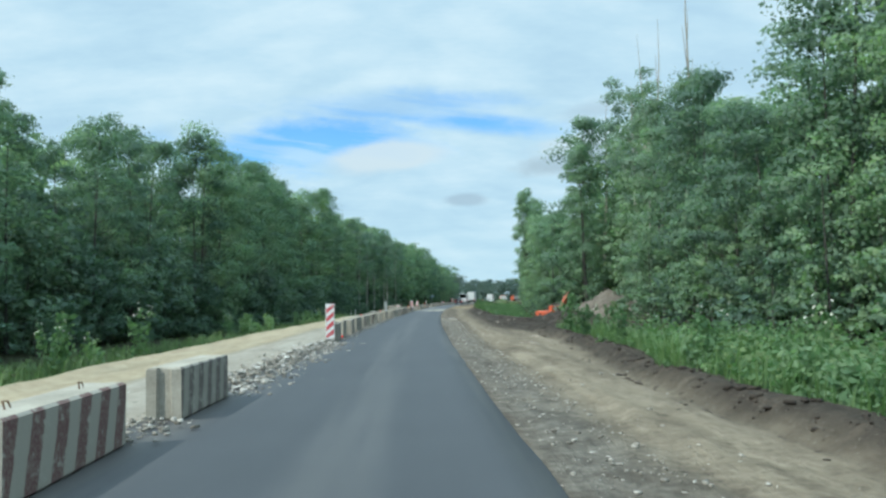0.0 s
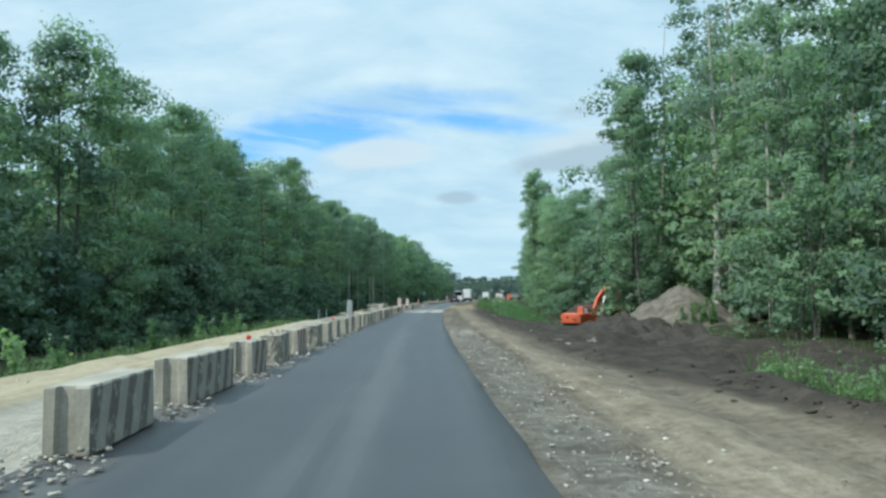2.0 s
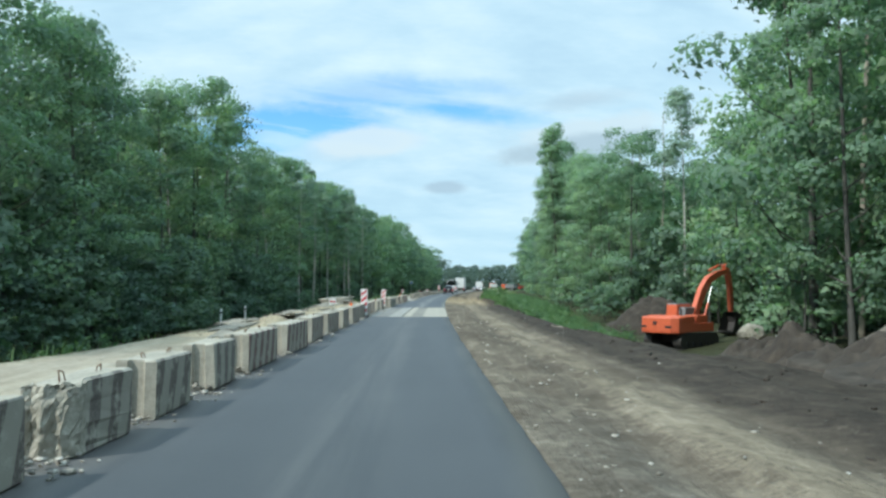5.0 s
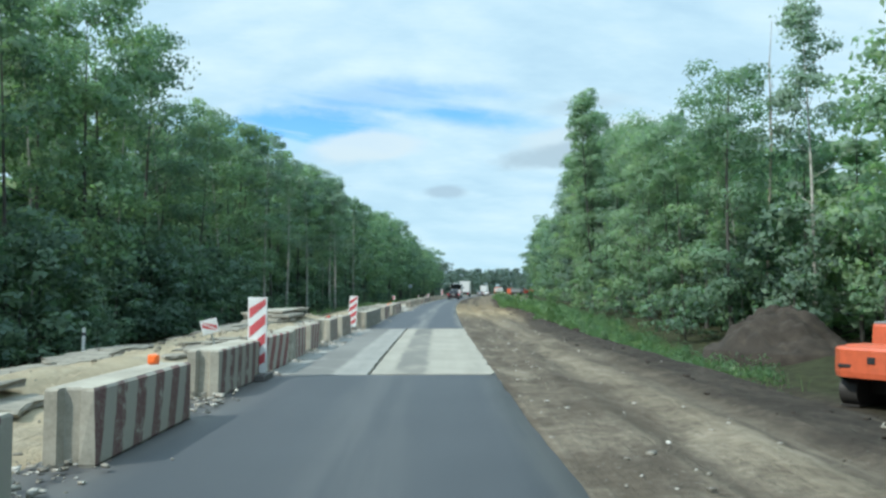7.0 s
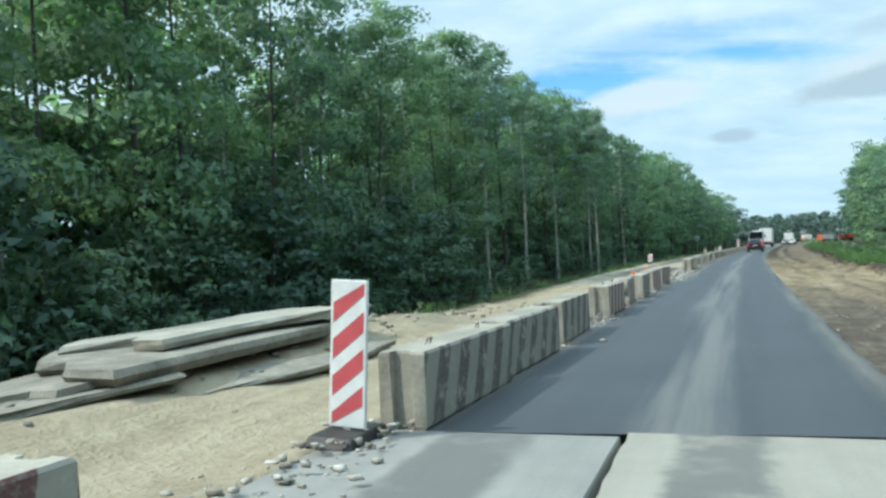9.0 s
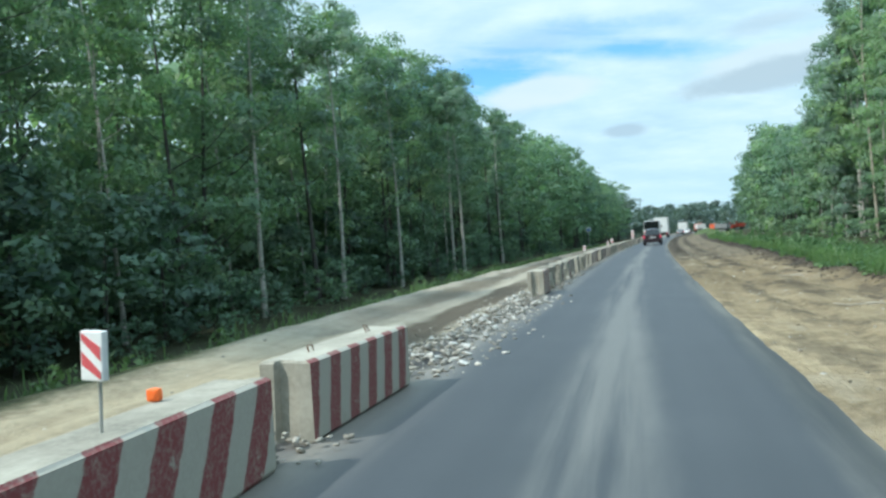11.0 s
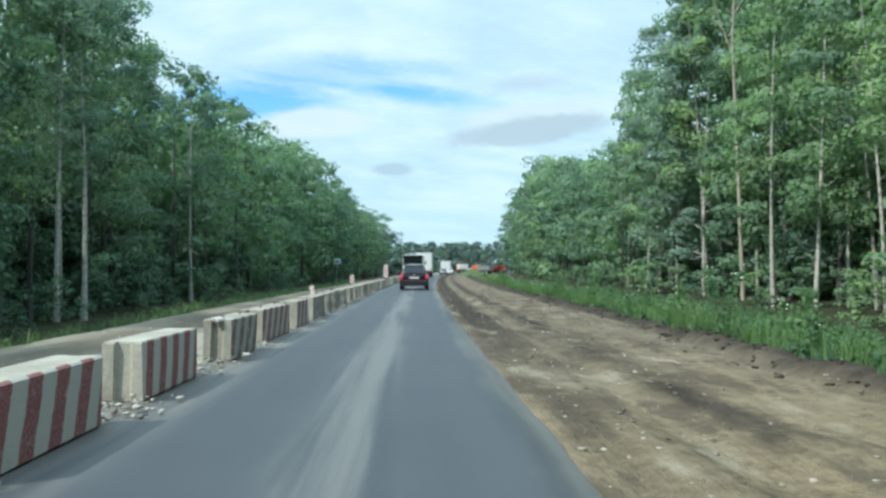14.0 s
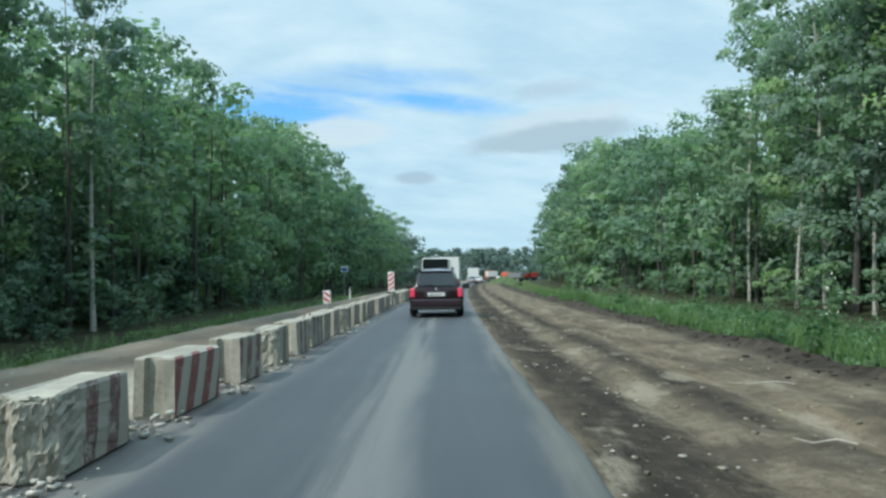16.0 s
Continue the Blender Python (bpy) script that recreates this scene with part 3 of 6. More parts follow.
def ground_z(y, d):
    y, d = np.asarray(y, float), np.asarray(d, float)
    low = np.interp(y, [-60, 38, 48, 72, 85, 98, 128, 148, 250, 400, 900], [-0.9, -0.9, -0.45, -0.5, -1.2, -2.4, -2.3, -1.2, -0.6, -0.3, 0])
    far = np.interp(y, [-60, 90, 105, 130, 150, 400, 900], [-0.5, -0.5, -1.6, -1.6, -0.5, -0.2, 0])
    dug = smooth(y, 34, 46) * (1 - smooth(y, 116, 132))
    right = -0.05 - 0.10 * smooth(d, 1.0, 5.0) + low * smooth(d, 5.2 - 0.6 * dug, 11.5) + (far - low) * smooth(d, 14, 20)
    lip = d - verge(y) - 0.35 * (vnoise(y * 0.35, y * 0, 3) - 0.4)
    right += (1 - dug) * np.interp(y, [30, 40, 120, 150], [0.22, 0.20, 0.26, 0.18]) * np.where(lip < 0, np.exp(-((lip / 0.26) ** 2)), np.exp(-((lip / 0.9) ** 2))) * (0.55 + 0.9 * vnoise(y * 0.9, d * 0.6, 4))
    spoil = smooth(y, 40, 48) * (1 - 0.9 * smooth(y, 52, 62)) * (1 - smooth(y, 74, 88)) * smooth(d, 4.2, 6.0) * (1 - smooth(d, 12, 16))
    right += spoil * (0.42 * vnoise(y * 0.28, d * 0.45, 51) + 0.40 * (vnoise(y * 0.9, d * 1.3, 52) - 0.5) + 0.18 * (vnoise(y * 2.0, d * 2.6, 53) - 0.5) - 0.1)
    right += -0.07 * np.exp(-(((d - 2.35) / 0.22) ** 2)) - 0.06 * np.exp(-(((d - 3.9) / 0.25) ** 2))
    cut = 0.7 * smooth(y, 82, 90) * (1 - smooth(y, 118, 124))
    fall = np.interp(y, [-60, 40, 70, 88, 126, 165, 250, 400], [0.85, 0.95, 1.5, 2.2, 2.2, 1.6, 1.2, 0.9])
    left = -0.03 - fall * smooth(-d, 6.9 - cut, 11.0 - 2.5 * cut) + 0.10 * np.exp(-(((d + 6.6) / 0.35) ** 2)) * vnoise(y * 0.8, d * 1.5, 9)
    hump = smooth(y, 82, 90) * (1 - smooth(y, 118, 124))
    left += hump * (0.22 * smooth(-d, 4.6, 5.4) * (1 - smooth(-d, 6.2, 7.0)) + 0.10 * np.round(3 * vnoise(y * 0.3, d * 1.2, 11)) / 3 * smooth(-d, 3.4, 4.0))
    z = np.where(d > -1, right, left)
    off = np.maximum(np.maximum(d - 1.0, -3.1 - d), 0)
    amp = 0.05 * smooth(off, 0.0, 1.0) + 0.16 * smooth(off, 3.5, 7) + 0.25 * smooth(off, 14, 40)
    rut = smooth(off, 0.0, 0.8) * (1 - smooth(off, 4.0, 6.0))
    z = z + amp * (1 - rut) * (1.9 * vnoise(y * 0.6, d * 0.9, 1) - 0.95) + rut * (np.interp(y, [50, 66, 120, 140], [0.10, 0.19, 0.19, 0.11]) * (vnoise(y * 0.11, d * 1.9, 2) - 0.5) + 0.035 * (vnoise(y * 0.7, d * 2.3, 6) - 0.5)) + 0.05 * smooth(off, 0.05, 0.4) * (vnoise(y * 5, d * 6, 5) - 0.5)
    z = np.where((d > -3.05) & (d < 0.98), -0.09, z)
    rise = np.where(d > 0, smooth(d, 30, 120), smooth(-d, 60, 200)) * 2.0
    return z + rise


def gz(y, d):
    return float(ground_z(np.array([y]), np.array([d]))[0])


def quads(name, verts, faces, mat, parent=None, normals=None):
    """A mesh object from arrays of corners and of faces with equal corner counts; normals, where given, round off a clump's shading."""
    verts, faces = np.asarray(verts, np.float32), np.asarray(faces, np.int32)
    me = bpy.data.meshes.new(name)
    n, c = faces.shape
    me.vertices.add(len(verts))
    me.vertices.foreach_set("co", verts.ravel())
    me.loops.add(n * c)
    me.loops.foreach_set("vertex_index", faces.ravel())
    me.polygons.add(n)
    me.polygons.foreach_set("loop_start", np.arange(0, n * c, c, dtype=np.int32))
    me.polygons.foreach_set("loop_total", np.full(n, c, np.int32))
    me.update(calc_edges=True)
    me.validate()
    me.materials.append(mat)
    if normals is not None:
        me.polygons.foreach_set("use_smooth", np.ones(n, bool))
        me.normals_split_custom_set_from_vertices(np.asarray(normals, np.float32))
    ob = new(name, me)
    ob.parent = parent
    return ob


def sheet(name, ys, ds, zs, mat, shade=True):
    """A strip of ground: a grid over y and d, with both stored on it for the material."""
    Y, D = np.meshgrid(ys, ds, indexing="ij")
    Z = zs(Y, D)
    verts = np.stack([bend(Y) + D, Y, Z], -1).reshape(-1, 3)
    a, b = len(ys), len(ds)
    i = np.arange((a - 1) * (b - 1))
    r, c = i // (b - 1), i % (b - 1)
    p = r * b + c
    ob = quads(name, verts, np.stack([p, p + 1, p + b + 1, p + b], -1), mat)
    for key, arr in (("lat", D), ("along", Y)):
        at = ob.data.attributes.new(key, "FLOAT", "POINT")
        at.data.foreach_set("value", arr.ravel().astype(np.float32))
    if shade:
        ob.data.polygons.foreach_set("use_smooth", np.ones(len(ob.data.polygons), bool))
    return ob


ys = np.r_[np.arange(-150, -8, 8.0), np.arange(-8, 236, 0.48), np.arange(236, 420, 3.0), np.arange(420, 900, 30.0), np.arange(900, 3100, 200.0)]
ds = np.r_[-2200, -900, -400, -200, -120, -80, -55, -40, np.arange(-32, -12, 1.6), np.arange(-12, -7.2, 0.5), np.arange(-7.2, -3.1, 0.22), -3.08, -3.02, -1, 0.96, 1.02,
           np.arange(1.12, 6.2, 0.17), np.arange(6.3, 14, 0.35), np.arange(14, 34, 1.6), 40, 55, 80, 120, 200, 400, 900, 2200]
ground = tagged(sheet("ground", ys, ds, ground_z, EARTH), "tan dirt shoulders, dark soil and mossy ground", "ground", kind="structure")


def lane(name, y0, y1, mat, label):
    """A length of carriageway with a crumbled right-hand edge and a thickness that shows there."""
    n = max(2, int((y1 - y0) / 0.5))
    yy = np.linspace(y0, y1, n)
    dd = np.array([-3.12, -3.1, -2.4, -1.6, -0.8, 0, 0.6, 1.0, 1.03])

    def zz(Y, D):
        z = 0.012 * (vnoise(Y * 0.25, D * 0.8, 21) - 0.5)
        return np.where((D > 1.01) | (D < -3.11), -0.14, z)

    ob = sheet(name, yy, dd, zz, mat, False)
    co = np.empty(len(ob.data.vertices) * 3, np.float32)
    ob.data.vertices.foreach_get("co", co)
    co = co.reshape(n, len(dd), 3)
    for c in (-1, -2):
        co[:, c, 0] += 0.05 * (vnoise(yy * 2.0, yy * 0, 31) - 0.5) + 0.02 * (vnoise(yy * 0.5, yy * 0, 32) - 0.5)
    ob.data.vertices.foreach_set("co", co.ravel())
    return tagged(ob, label, "road", kind="structure")


lane("road", -60, 95.5, NEW_ASPHALT, "fresh dark asphalt lane with a crumbling edge")
lane("road", 111.6, 700, OLD_ASPHALT, "worn grey asphalt lane with dusty edges")


def part(name, bm, mat, parent=None, label="", loc=None, smooth_faces=False):
    me = bpy.data.meshes.new(name)
    bmesh.ops.recalc_face_normals(bm, faces=bm.faces)
    bm.to_mesh(me)
    bm.free()
    for m in mat if isinstance(mat, (list, tuple)) else [mat]:
        me.materials.append(m)
    if smooth_faces:
        me.polygons.foreach_set("use_smooth", np.ones(len(me.polygons), bool))
    ob = new(name, me)
    ob.parent = parent
    if loc is not None:
        ob.matrix_basis = loc
    if label:
        ob["label"] = label
    return ob


def thing(name, m, label, category, group="", kind=""):
    ob = new(name)
    ob.matrix_basis = m
    ob.empty_display_size = 0.2
    return tagged(ob, label, category, group, kind)


def box_bm(x0, y0, z0, x1, y1, z1, bevel=0.0, bm=None, taper=0.0):
    """A box with bevelled edges; taper draws its top in."""
    out = bm or bmesh.new()
    b = bmesh.new()
    bmesh.ops.create_cube(b, size=1)
    cx, cy = (x0 + x1) / 2, (y0 + y1) / 2
    for v in b.verts:
        s = 1 - taper if v.co.z > 0 else 1
        v.co = Vector((cx + v.co.x * (x1 - x0) * s, cy + v.co.y * (y1 - y0) * s, (z0 + z1) / 2 + v.co.z * (z1 - z0)))
    if bevel:
        bmesh.ops.bevel(b, geom=b.edges[:], offset=bevel, segments=2, affect="EDGES", profile=0.6)
    me = bpy.data.meshes.new("t")
    b.to_mesh(me)
    b.free()
    out.from_mesh(me)
    bpy.data.meshes.remove(me)
    return out


def tube_np(points, radii, sides=7):
    """Corners and faces of a tapered tube along points."""
    P, R = np.asarray(points, float), np.asarray(radii, float)
    T = np.gradient(P, axis=0)
    T /= np.linalg.norm(T, axis=1, keepdims=True) + 1e-9
    ref = np.where(np.abs(T[:, 2:]) > 0.9, np.array([[1.0, 0, 0]]), np.array([[0, 0, 1.0]]))
    U = np.cross(T, ref)
    U /= np.linalg.norm(U, axis=1, keepdims=True) + 1e-9
    V = np.cross(T, U)
    a = np.linspace(0, 2 * np.pi, sides, endpoint=False)
    ring = P[:, None] + R[:, None, None] * (np.cos(a)[None, :, None] * U[:, None] + np.sin(a)[None, :, None] * V[:, None])
    n = len(P)
    f = [(i * sides + j, i * sides + (j + 1) % sides, (i + 1) * sides + (j + 1) % sides, (i + 1) * sides + j) for i in range(n - 1) for j in range(sides)]
    return ring.reshape(-1, 3), np.array(f)


def tube_bm(points, radii, sides=8, bm=None, caps=True):
    bm = bm or bmesh.new()
    v, f = tube_np(points, radii, sides)
    vs = [bm.verts.new(p) for p in v]
    for q in f:
        bm.faces.new([vs[i] for i in q])
    if caps:
        bm.faces.new(vs[:sides][::-1])
        bm.faces.new(vs[-sides:])
    return bm


def cyl_bm(r, h, axis="z", segs=20, bevel=0.0, bm=None, at=(0, 0, 0)):
    b = bmesh.new()
    bmesh.ops.create_cone(b, cap_ends=True, segments=segs, radius1=r, radius2=r, depth=h)
    if bevel:
        bmesh.ops.bevel(b, geom=[e for e in b.edges if abs(e.verts[0].co.z - e.verts[1].co.z) < 1e-6], offset=bevel, segments=2, affect="EDGES")
    m = {"z": Matrix(), "x": Matrix.Rotation(math.pi / 2, 4, "Y"), "y": Matrix.Rotation(math.pi / 2, 4, "X")}[axis]
    b.transform(Matrix.Translation(at) @ m)
    out = bm or bmesh.new()
    me = bpy.data.meshes.new("t")
    b.to_mesh(me)
    b.free()
    out.from_mesh(me)
    bpy.data.meshes.remove(me)
    return out


def rough_lump(rng, sx, sy, sz, level=1, jag=0.25):
    """An angular stone."""
    bm = bmesh.new()
    bmesh.ops.create_icosphere(bm, subdivisions=level, radius=0.5)
    for v in bm.verts:
        k = 1 + rng.uniform(-jag, jag)
        v.co = Vector((v.co.x * sx * k, v.co.y * sy * k, max(v.co.z, -0.32) * sz * k))
    return bm

# ---- trees: a trunk with limbs, and a crown of many small leaves in clumps ----
def leaf_quads(rng, centres, size, droop=0.3, out=None):
    """Folded leaf-shaped faces, turned at random, or roughly square to the ways given in out."""
    n = len(centres)
    a = rng.normal(size=(n, 3))
    a[:, 2] -= droop
    if out is not None:
        a -= out * (a * out).sum(1, keepdims=True) * 0.75
    a /= np.linalg.norm(a, axis=1, keepdims=True)
    b = np.cross(a, rng.normal(size=(n, 3)) if out is None else out + 0.33 * rng.normal(size=(n, 3)))
    b /= np.linalg.norm(b, axis=1, keepdims=True) + 1e-9
    s = size * rng.uniform(0.6, 1.35, (n, 1))
    a, b = a * s * 0.62, b * s * 0.40
    fold = np.cross(a, b) * (0.5 / size)
    v = np.stack([centres - a, centres + b + a * 0.1 + fold, centres + a, centres - b + a * 0.1 + fold], 1).reshape(-1, 3)
    return v, np.arange(4 * n).reshape(n, 4)


def leaf_tris(rng, centres, size, out, soft):
    """Three-cornered leaves lying on the skin of their clump; soft gives the way each one's shading faces."""
    n = len(centres)
    a = rng.normal(size=(n, 3))
    a[:, 2] -= 0.35
    a -= out * (a * out).sum(1, keepdims=True) * 0.7
    a /= np.linalg.norm(a, axis=1, keepdims=True) + 1e-9
    b = np.cross(out + 0.35 * rng.normal(size=(n, 3)), a)
    b /= np.linalg.norm(b, axis=1, keepdims=True) + 1e-9
    s = size * rng.uniform(0.55, 1.4, (n, 1))
    a, b = a * s * 0.72, b * s * 0.52
    v = np.stack([centres - a * 0.75 - b, centres - a * 0.35 + b, centres + a], 1)
    turned = (np.cross(v[:, 1] - v[:, 0], v[:, 2] - v[:, 0]) * out).sum(1) < 0
    v[turned] = v[turned][:, ::-1]
    return v.reshape(-1, 3), np.arange(3 * n).reshape(n, 3), np.repeat(soft, 3, 0)


def tree_shape(seed, h, base, rad, clumps, per, size, spread=0.75, form="oval", lean=0.0, limbs=16, girth=1.0):
    """Returns the trunk's and the crown's corners and faces for a tree of height h."""
    rng = np.random.default_rng(seed)
    t = rng.random(clumps) ** 0.9
    z = base + (h - base) * t
    if form == "oval":
        prof = rad * (0.45 + 0.55 * np.sin(np.pi * (0.10 + 0.72 * t))) * (1 - 0.55 * t ** 4)
    elif form == "column":
        prof = rad * (0.55 + 0.45 * np.sin(np.pi * (0.15 + 0.6 * t))) * (1 - 0.8 * t ** 3)
    else:
        prof = rad * (0.35 + 0.65 * t ** 0.7) * (1 - 0.45 * t ** 6)
    ang = rng.uniform(0, 2 * np.pi, clumps)
    lobes = 1 + 0.28 * np.sin(3 * ang + rng.uniform(0, 6)) * np.sin(5 * t + rng.uniform(0, 6))
    rr = prof * lobes * rng.uniform(0.2, 1.0, clumps) ** 0.5
    k = np.linspace(0, 1, 9)
    bow = np.stack([lean * k ** 1.5 + 0.25 * np.sin(2.2 * k + seed), 0.3 * np.sin(1.7 * k + 2 * seed), k * h * 0.93], -1)
    bow[:, :2] -= bow[0, :2]
    r0 = girth * (0.0064 * h + 0.02)
    tv, tf = tube_np(bow, r0 * (1.06 - k) ** 0.85 * np.r_[1.35, 1.05, np.ones(7)], 6)
    ax = np.stack([np.interp(z / (h * 0.93), k, bow[:, 0]), np.interp(z / (h * 0.93), k, bow[:, 1])], -1)
    cen = np.stack([ax[:, 0] + rr * np.cos(ang), ax[:, 1] + rr * np.sin(ang), z], -1)
    parts_v, parts_f, off = [tv], [tf], len(tv)
    order = np.argsort(z)
    for i in order[:: max(1, clumps // limbs)]:
        zs = max(0.12 * h, z[i] - 0.55 * rr[i] - 0.4)
        p0 = np.array([np.interp(zs / (h * 0.93), k, bow[:, 0]), np.interp(zs / (h * 0.93), k, bow[:, 1]), zs])
        p1 = cen[i]
        mid = (p0 + p1) / 2 + np.array([0, 0, -0.12 * rr[i]])
        rl = max(0.02, r0 * 0.42 * (1.05 - zs / h))
        lv, lf = tube_np([p0, mid, p1], [rl, rl * 0.6, rl * 0.2], 4)
        parts_v.append(lv), parts_f.append(lf + off)
        off += len(lv)
    grow = rng.uniform(0.6, 1.3, clumps)
    cc = np.repeat(cen, per, 0)
    gg = np.repeat(grow, per)[:, None]
    way = rng.normal(size=(clumps * per, 3))
    way[:, 2] += 0.55
    way /= np.linalg.norm(way, axis=1, keepdims=True)
    depth = rng.random((clumps * per, 1)) ** 0.3
    trail = np.where(rng.random((clumps * per, 1)) < 0.07, 1.35, 1.0)
    spin = np.repeat(np.stack([np.cos(ang), np.sin(ang), 0.25 + 0.5 * t], -1), per, 0)
    soft = 0.75 * way + 0.40 * spin + 0.16 * rng.normal(size=way.shape)
    soft /= np.linalg.norm(soft, axis=1, keepdims=True)
    lv, lf, ln = leaf_tris(rng, cc + way * depth * trail * 1.5 * spread * gg * np.array([1, 1, 0.62]), size, way, soft)
    lv[:, 2] = np.maximum(lv[:, 2], 0.05)
    return (np.concatenate(parts_v), np.concatenate(parts_f)), (lv, lf, ln)


def tree_proto(name, label, leafmat, barkmat, **shape):
    (tv, tf), (lv, lf, ln) = tree_shape(**shape)
    root = thing(name, pose(0, 0, -400), label, "tree", "roadside forest")
    tr = quads("trunk", tv, tf, barkmat, root)
    tr.data.polygons.foreach_set("use_smooth", np.ones(len(tr.data.polygons), bool))
    quads("crown", lv, lf, leafmat, root, ln)
    return root


def discard(root):
    for o in (*root.children_recursive, root):
        bpy.data.objects.remove(o)


BROAD = "tall broadleaf tree with a dense dark green crown"
PALE = "slender birch with a pale trunk and light foliage"
POPLAR = "tall poplar with silvery green leaves and grey trunk"
front = []
for s, (h, base, rad, form) in enumerate([(20, 1.2, 3.6, "oval"), (20, 2.0, 3.9, "oval"), (20, 1.5, 3.2, "oval"), (20, 2.4, 4.2, "oval"), (20, 1.0, 3.4, "oval"), (20, 2.8, 4.0, "fan")]):
    front.append(tree_proto("broadleaf_tree", BROAD, (LEAF_DARK, LEAF_MID)[s % 2], BARK, seed=11 + s, h=h, base=base, rad=rad, clumps=46, per=150, size=0.205, spread=0.98, form=form, lean=0.4))
high = []
for s, (h, base, rad) in enumerate([(20, 6.0, 3.2), (20, 7.0, 3.6), (20, 5.0, 3.0)]):
    high.append(tree_proto("broadleaf_tree", "tall broadleaf tree with a bare lower trunk", (LEAF_MID, LEAF_LIGHT, LEAF_MID)[s], BARK, seed=31 + s, h=h, base=base, rad=rad, clumps=40, per=140, size=0.20, spread=0.86, form="oval", lean=0.6, limbs=12))
birch = []
for s, (h, base, rad) in enumerate([(20, 5.0, 2.3), (20, 6.5, 2.6), (20, 4.0, 2.4)]):
    birch.append(tree_proto("birch_tree", PALE, (LEAF_LIGHT, LEAF_MID)[s % 2], BIRCH, seed=41 + s, h=h, base=base, rad=rad, clumps=38, per=135, size=0.17, spread=0.64, form="oval", lean=1.3, limbs=12, girth=0.6))
poplar = []
for s, (h, base, rad) in enumerate([(20, 1.8, 2.7), (20, 1.2, 2.2), (20, 3.0, 3.0)]):
    poplar.append(tree_proto("poplar_tree", POPLAR, (LEAF_GREY, LEAF_MID)[s % 2], (BIRCH, BARK)[s % 2], seed=61 + s, h=h, base=base, rad=rad, clumps=58, per=120, size=0.17, spread=0.60, form="column", lean=0.5, limbs=18, girth=0.8))
tall_birch = tree_proto("birch_tree", "tall open birch with a long bare pale trunk", LEAF_GREY, BIRCH, seed=47, h=20, base=8.5, rad=2.9, clumps=30, per=125, size=0.17, spread=0.60, form="fan", lean=0.7, limbs=15)
old_birch = tree_proto("birch_tree", "old birch with a stout pale trunk and an open crown", LEAF_GREY, BIRCH, seed=49, h=20, base=7.5, rad=3.2, clumps=30, per=130, size=0.17, spread=0.62, form="fan", lean=0.5, limbs=18, girth=1.75)
backs = []
for s in range(6):
    backs.append(tree_proto("forest_tree", "forest tree with dark green foliage standing behind others", (LEAF_DARK, LEAF_MID)[s // 3], BARK, seed=81 + s, h=20, base=1.5, rad=4.2, clumps=36, per=44, size=0.37, spread=0.95, form="oval", limbs=5))
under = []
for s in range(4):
    under.append(tree_proto("understorey_tree", "low understorey tree, foliage toned darker for the forest's shade", LEAF_SHADE, BARK, seed=141 + s, h=20, base=0.8, rad=5.0, clumps=34, per=44, size=0.7, spread=1.9, form="oval", limbs=4))
thick = []
for s in range(4):
    thick.append(tree_proto("forest_tree", "deep forest tree", (LEAF_DARK, LEAF_MID)[s // 2], BARK, seed=91 + s, h=20, base=0.4, rad=5.2, clumps=26, per=18, size=1.05, spread=1.25, form="oval", limbs=2))
bushes = []
for s in range(4):
    bushes.append(tree_proto("bush", "leafy green bush at the edge of the forest", (LEAF_MID, LEAF_LIGHT, LEAF_DARK, LEAF_MID)[s], BARK, seed=101 + s, h=4.0, base=0.3, rad=1.9, clumps=18, per=32, size=0.2, spread=0.42, form="oval", limbs=5))
fars = []
for s in range(3):
    fars.append(tree_proto("far_tree", "distant tree, its leaves tinted bluish for haze", LEAF_FAR, BARK, seed=121 + s, h=14, base=0.3, rad=4.6, clumps=26, per=24, size=0.75, spread=1.2, form="oval", limbs=2))

rng = np.random.default_rng(7)


CLEAR = ((63.0, 78.0, 9.0, 18.8), (78.0, 90.0, 12.0, 20.2), (111.0, 130.0, 12.0, 20.6), (100.0, 112.0, 10.0, 20.0))      # heaps and the excavator: y from, to, d from, to


DEEP = []


def deep(proto, y, d, h, wide=1.0):
    """A tree deep in the forest or far off, kept for the one joined forest."""
    DEEP.append((proto, y, d, h / 20.0, wide, rng.uniform(0, 2 * np.pi)))


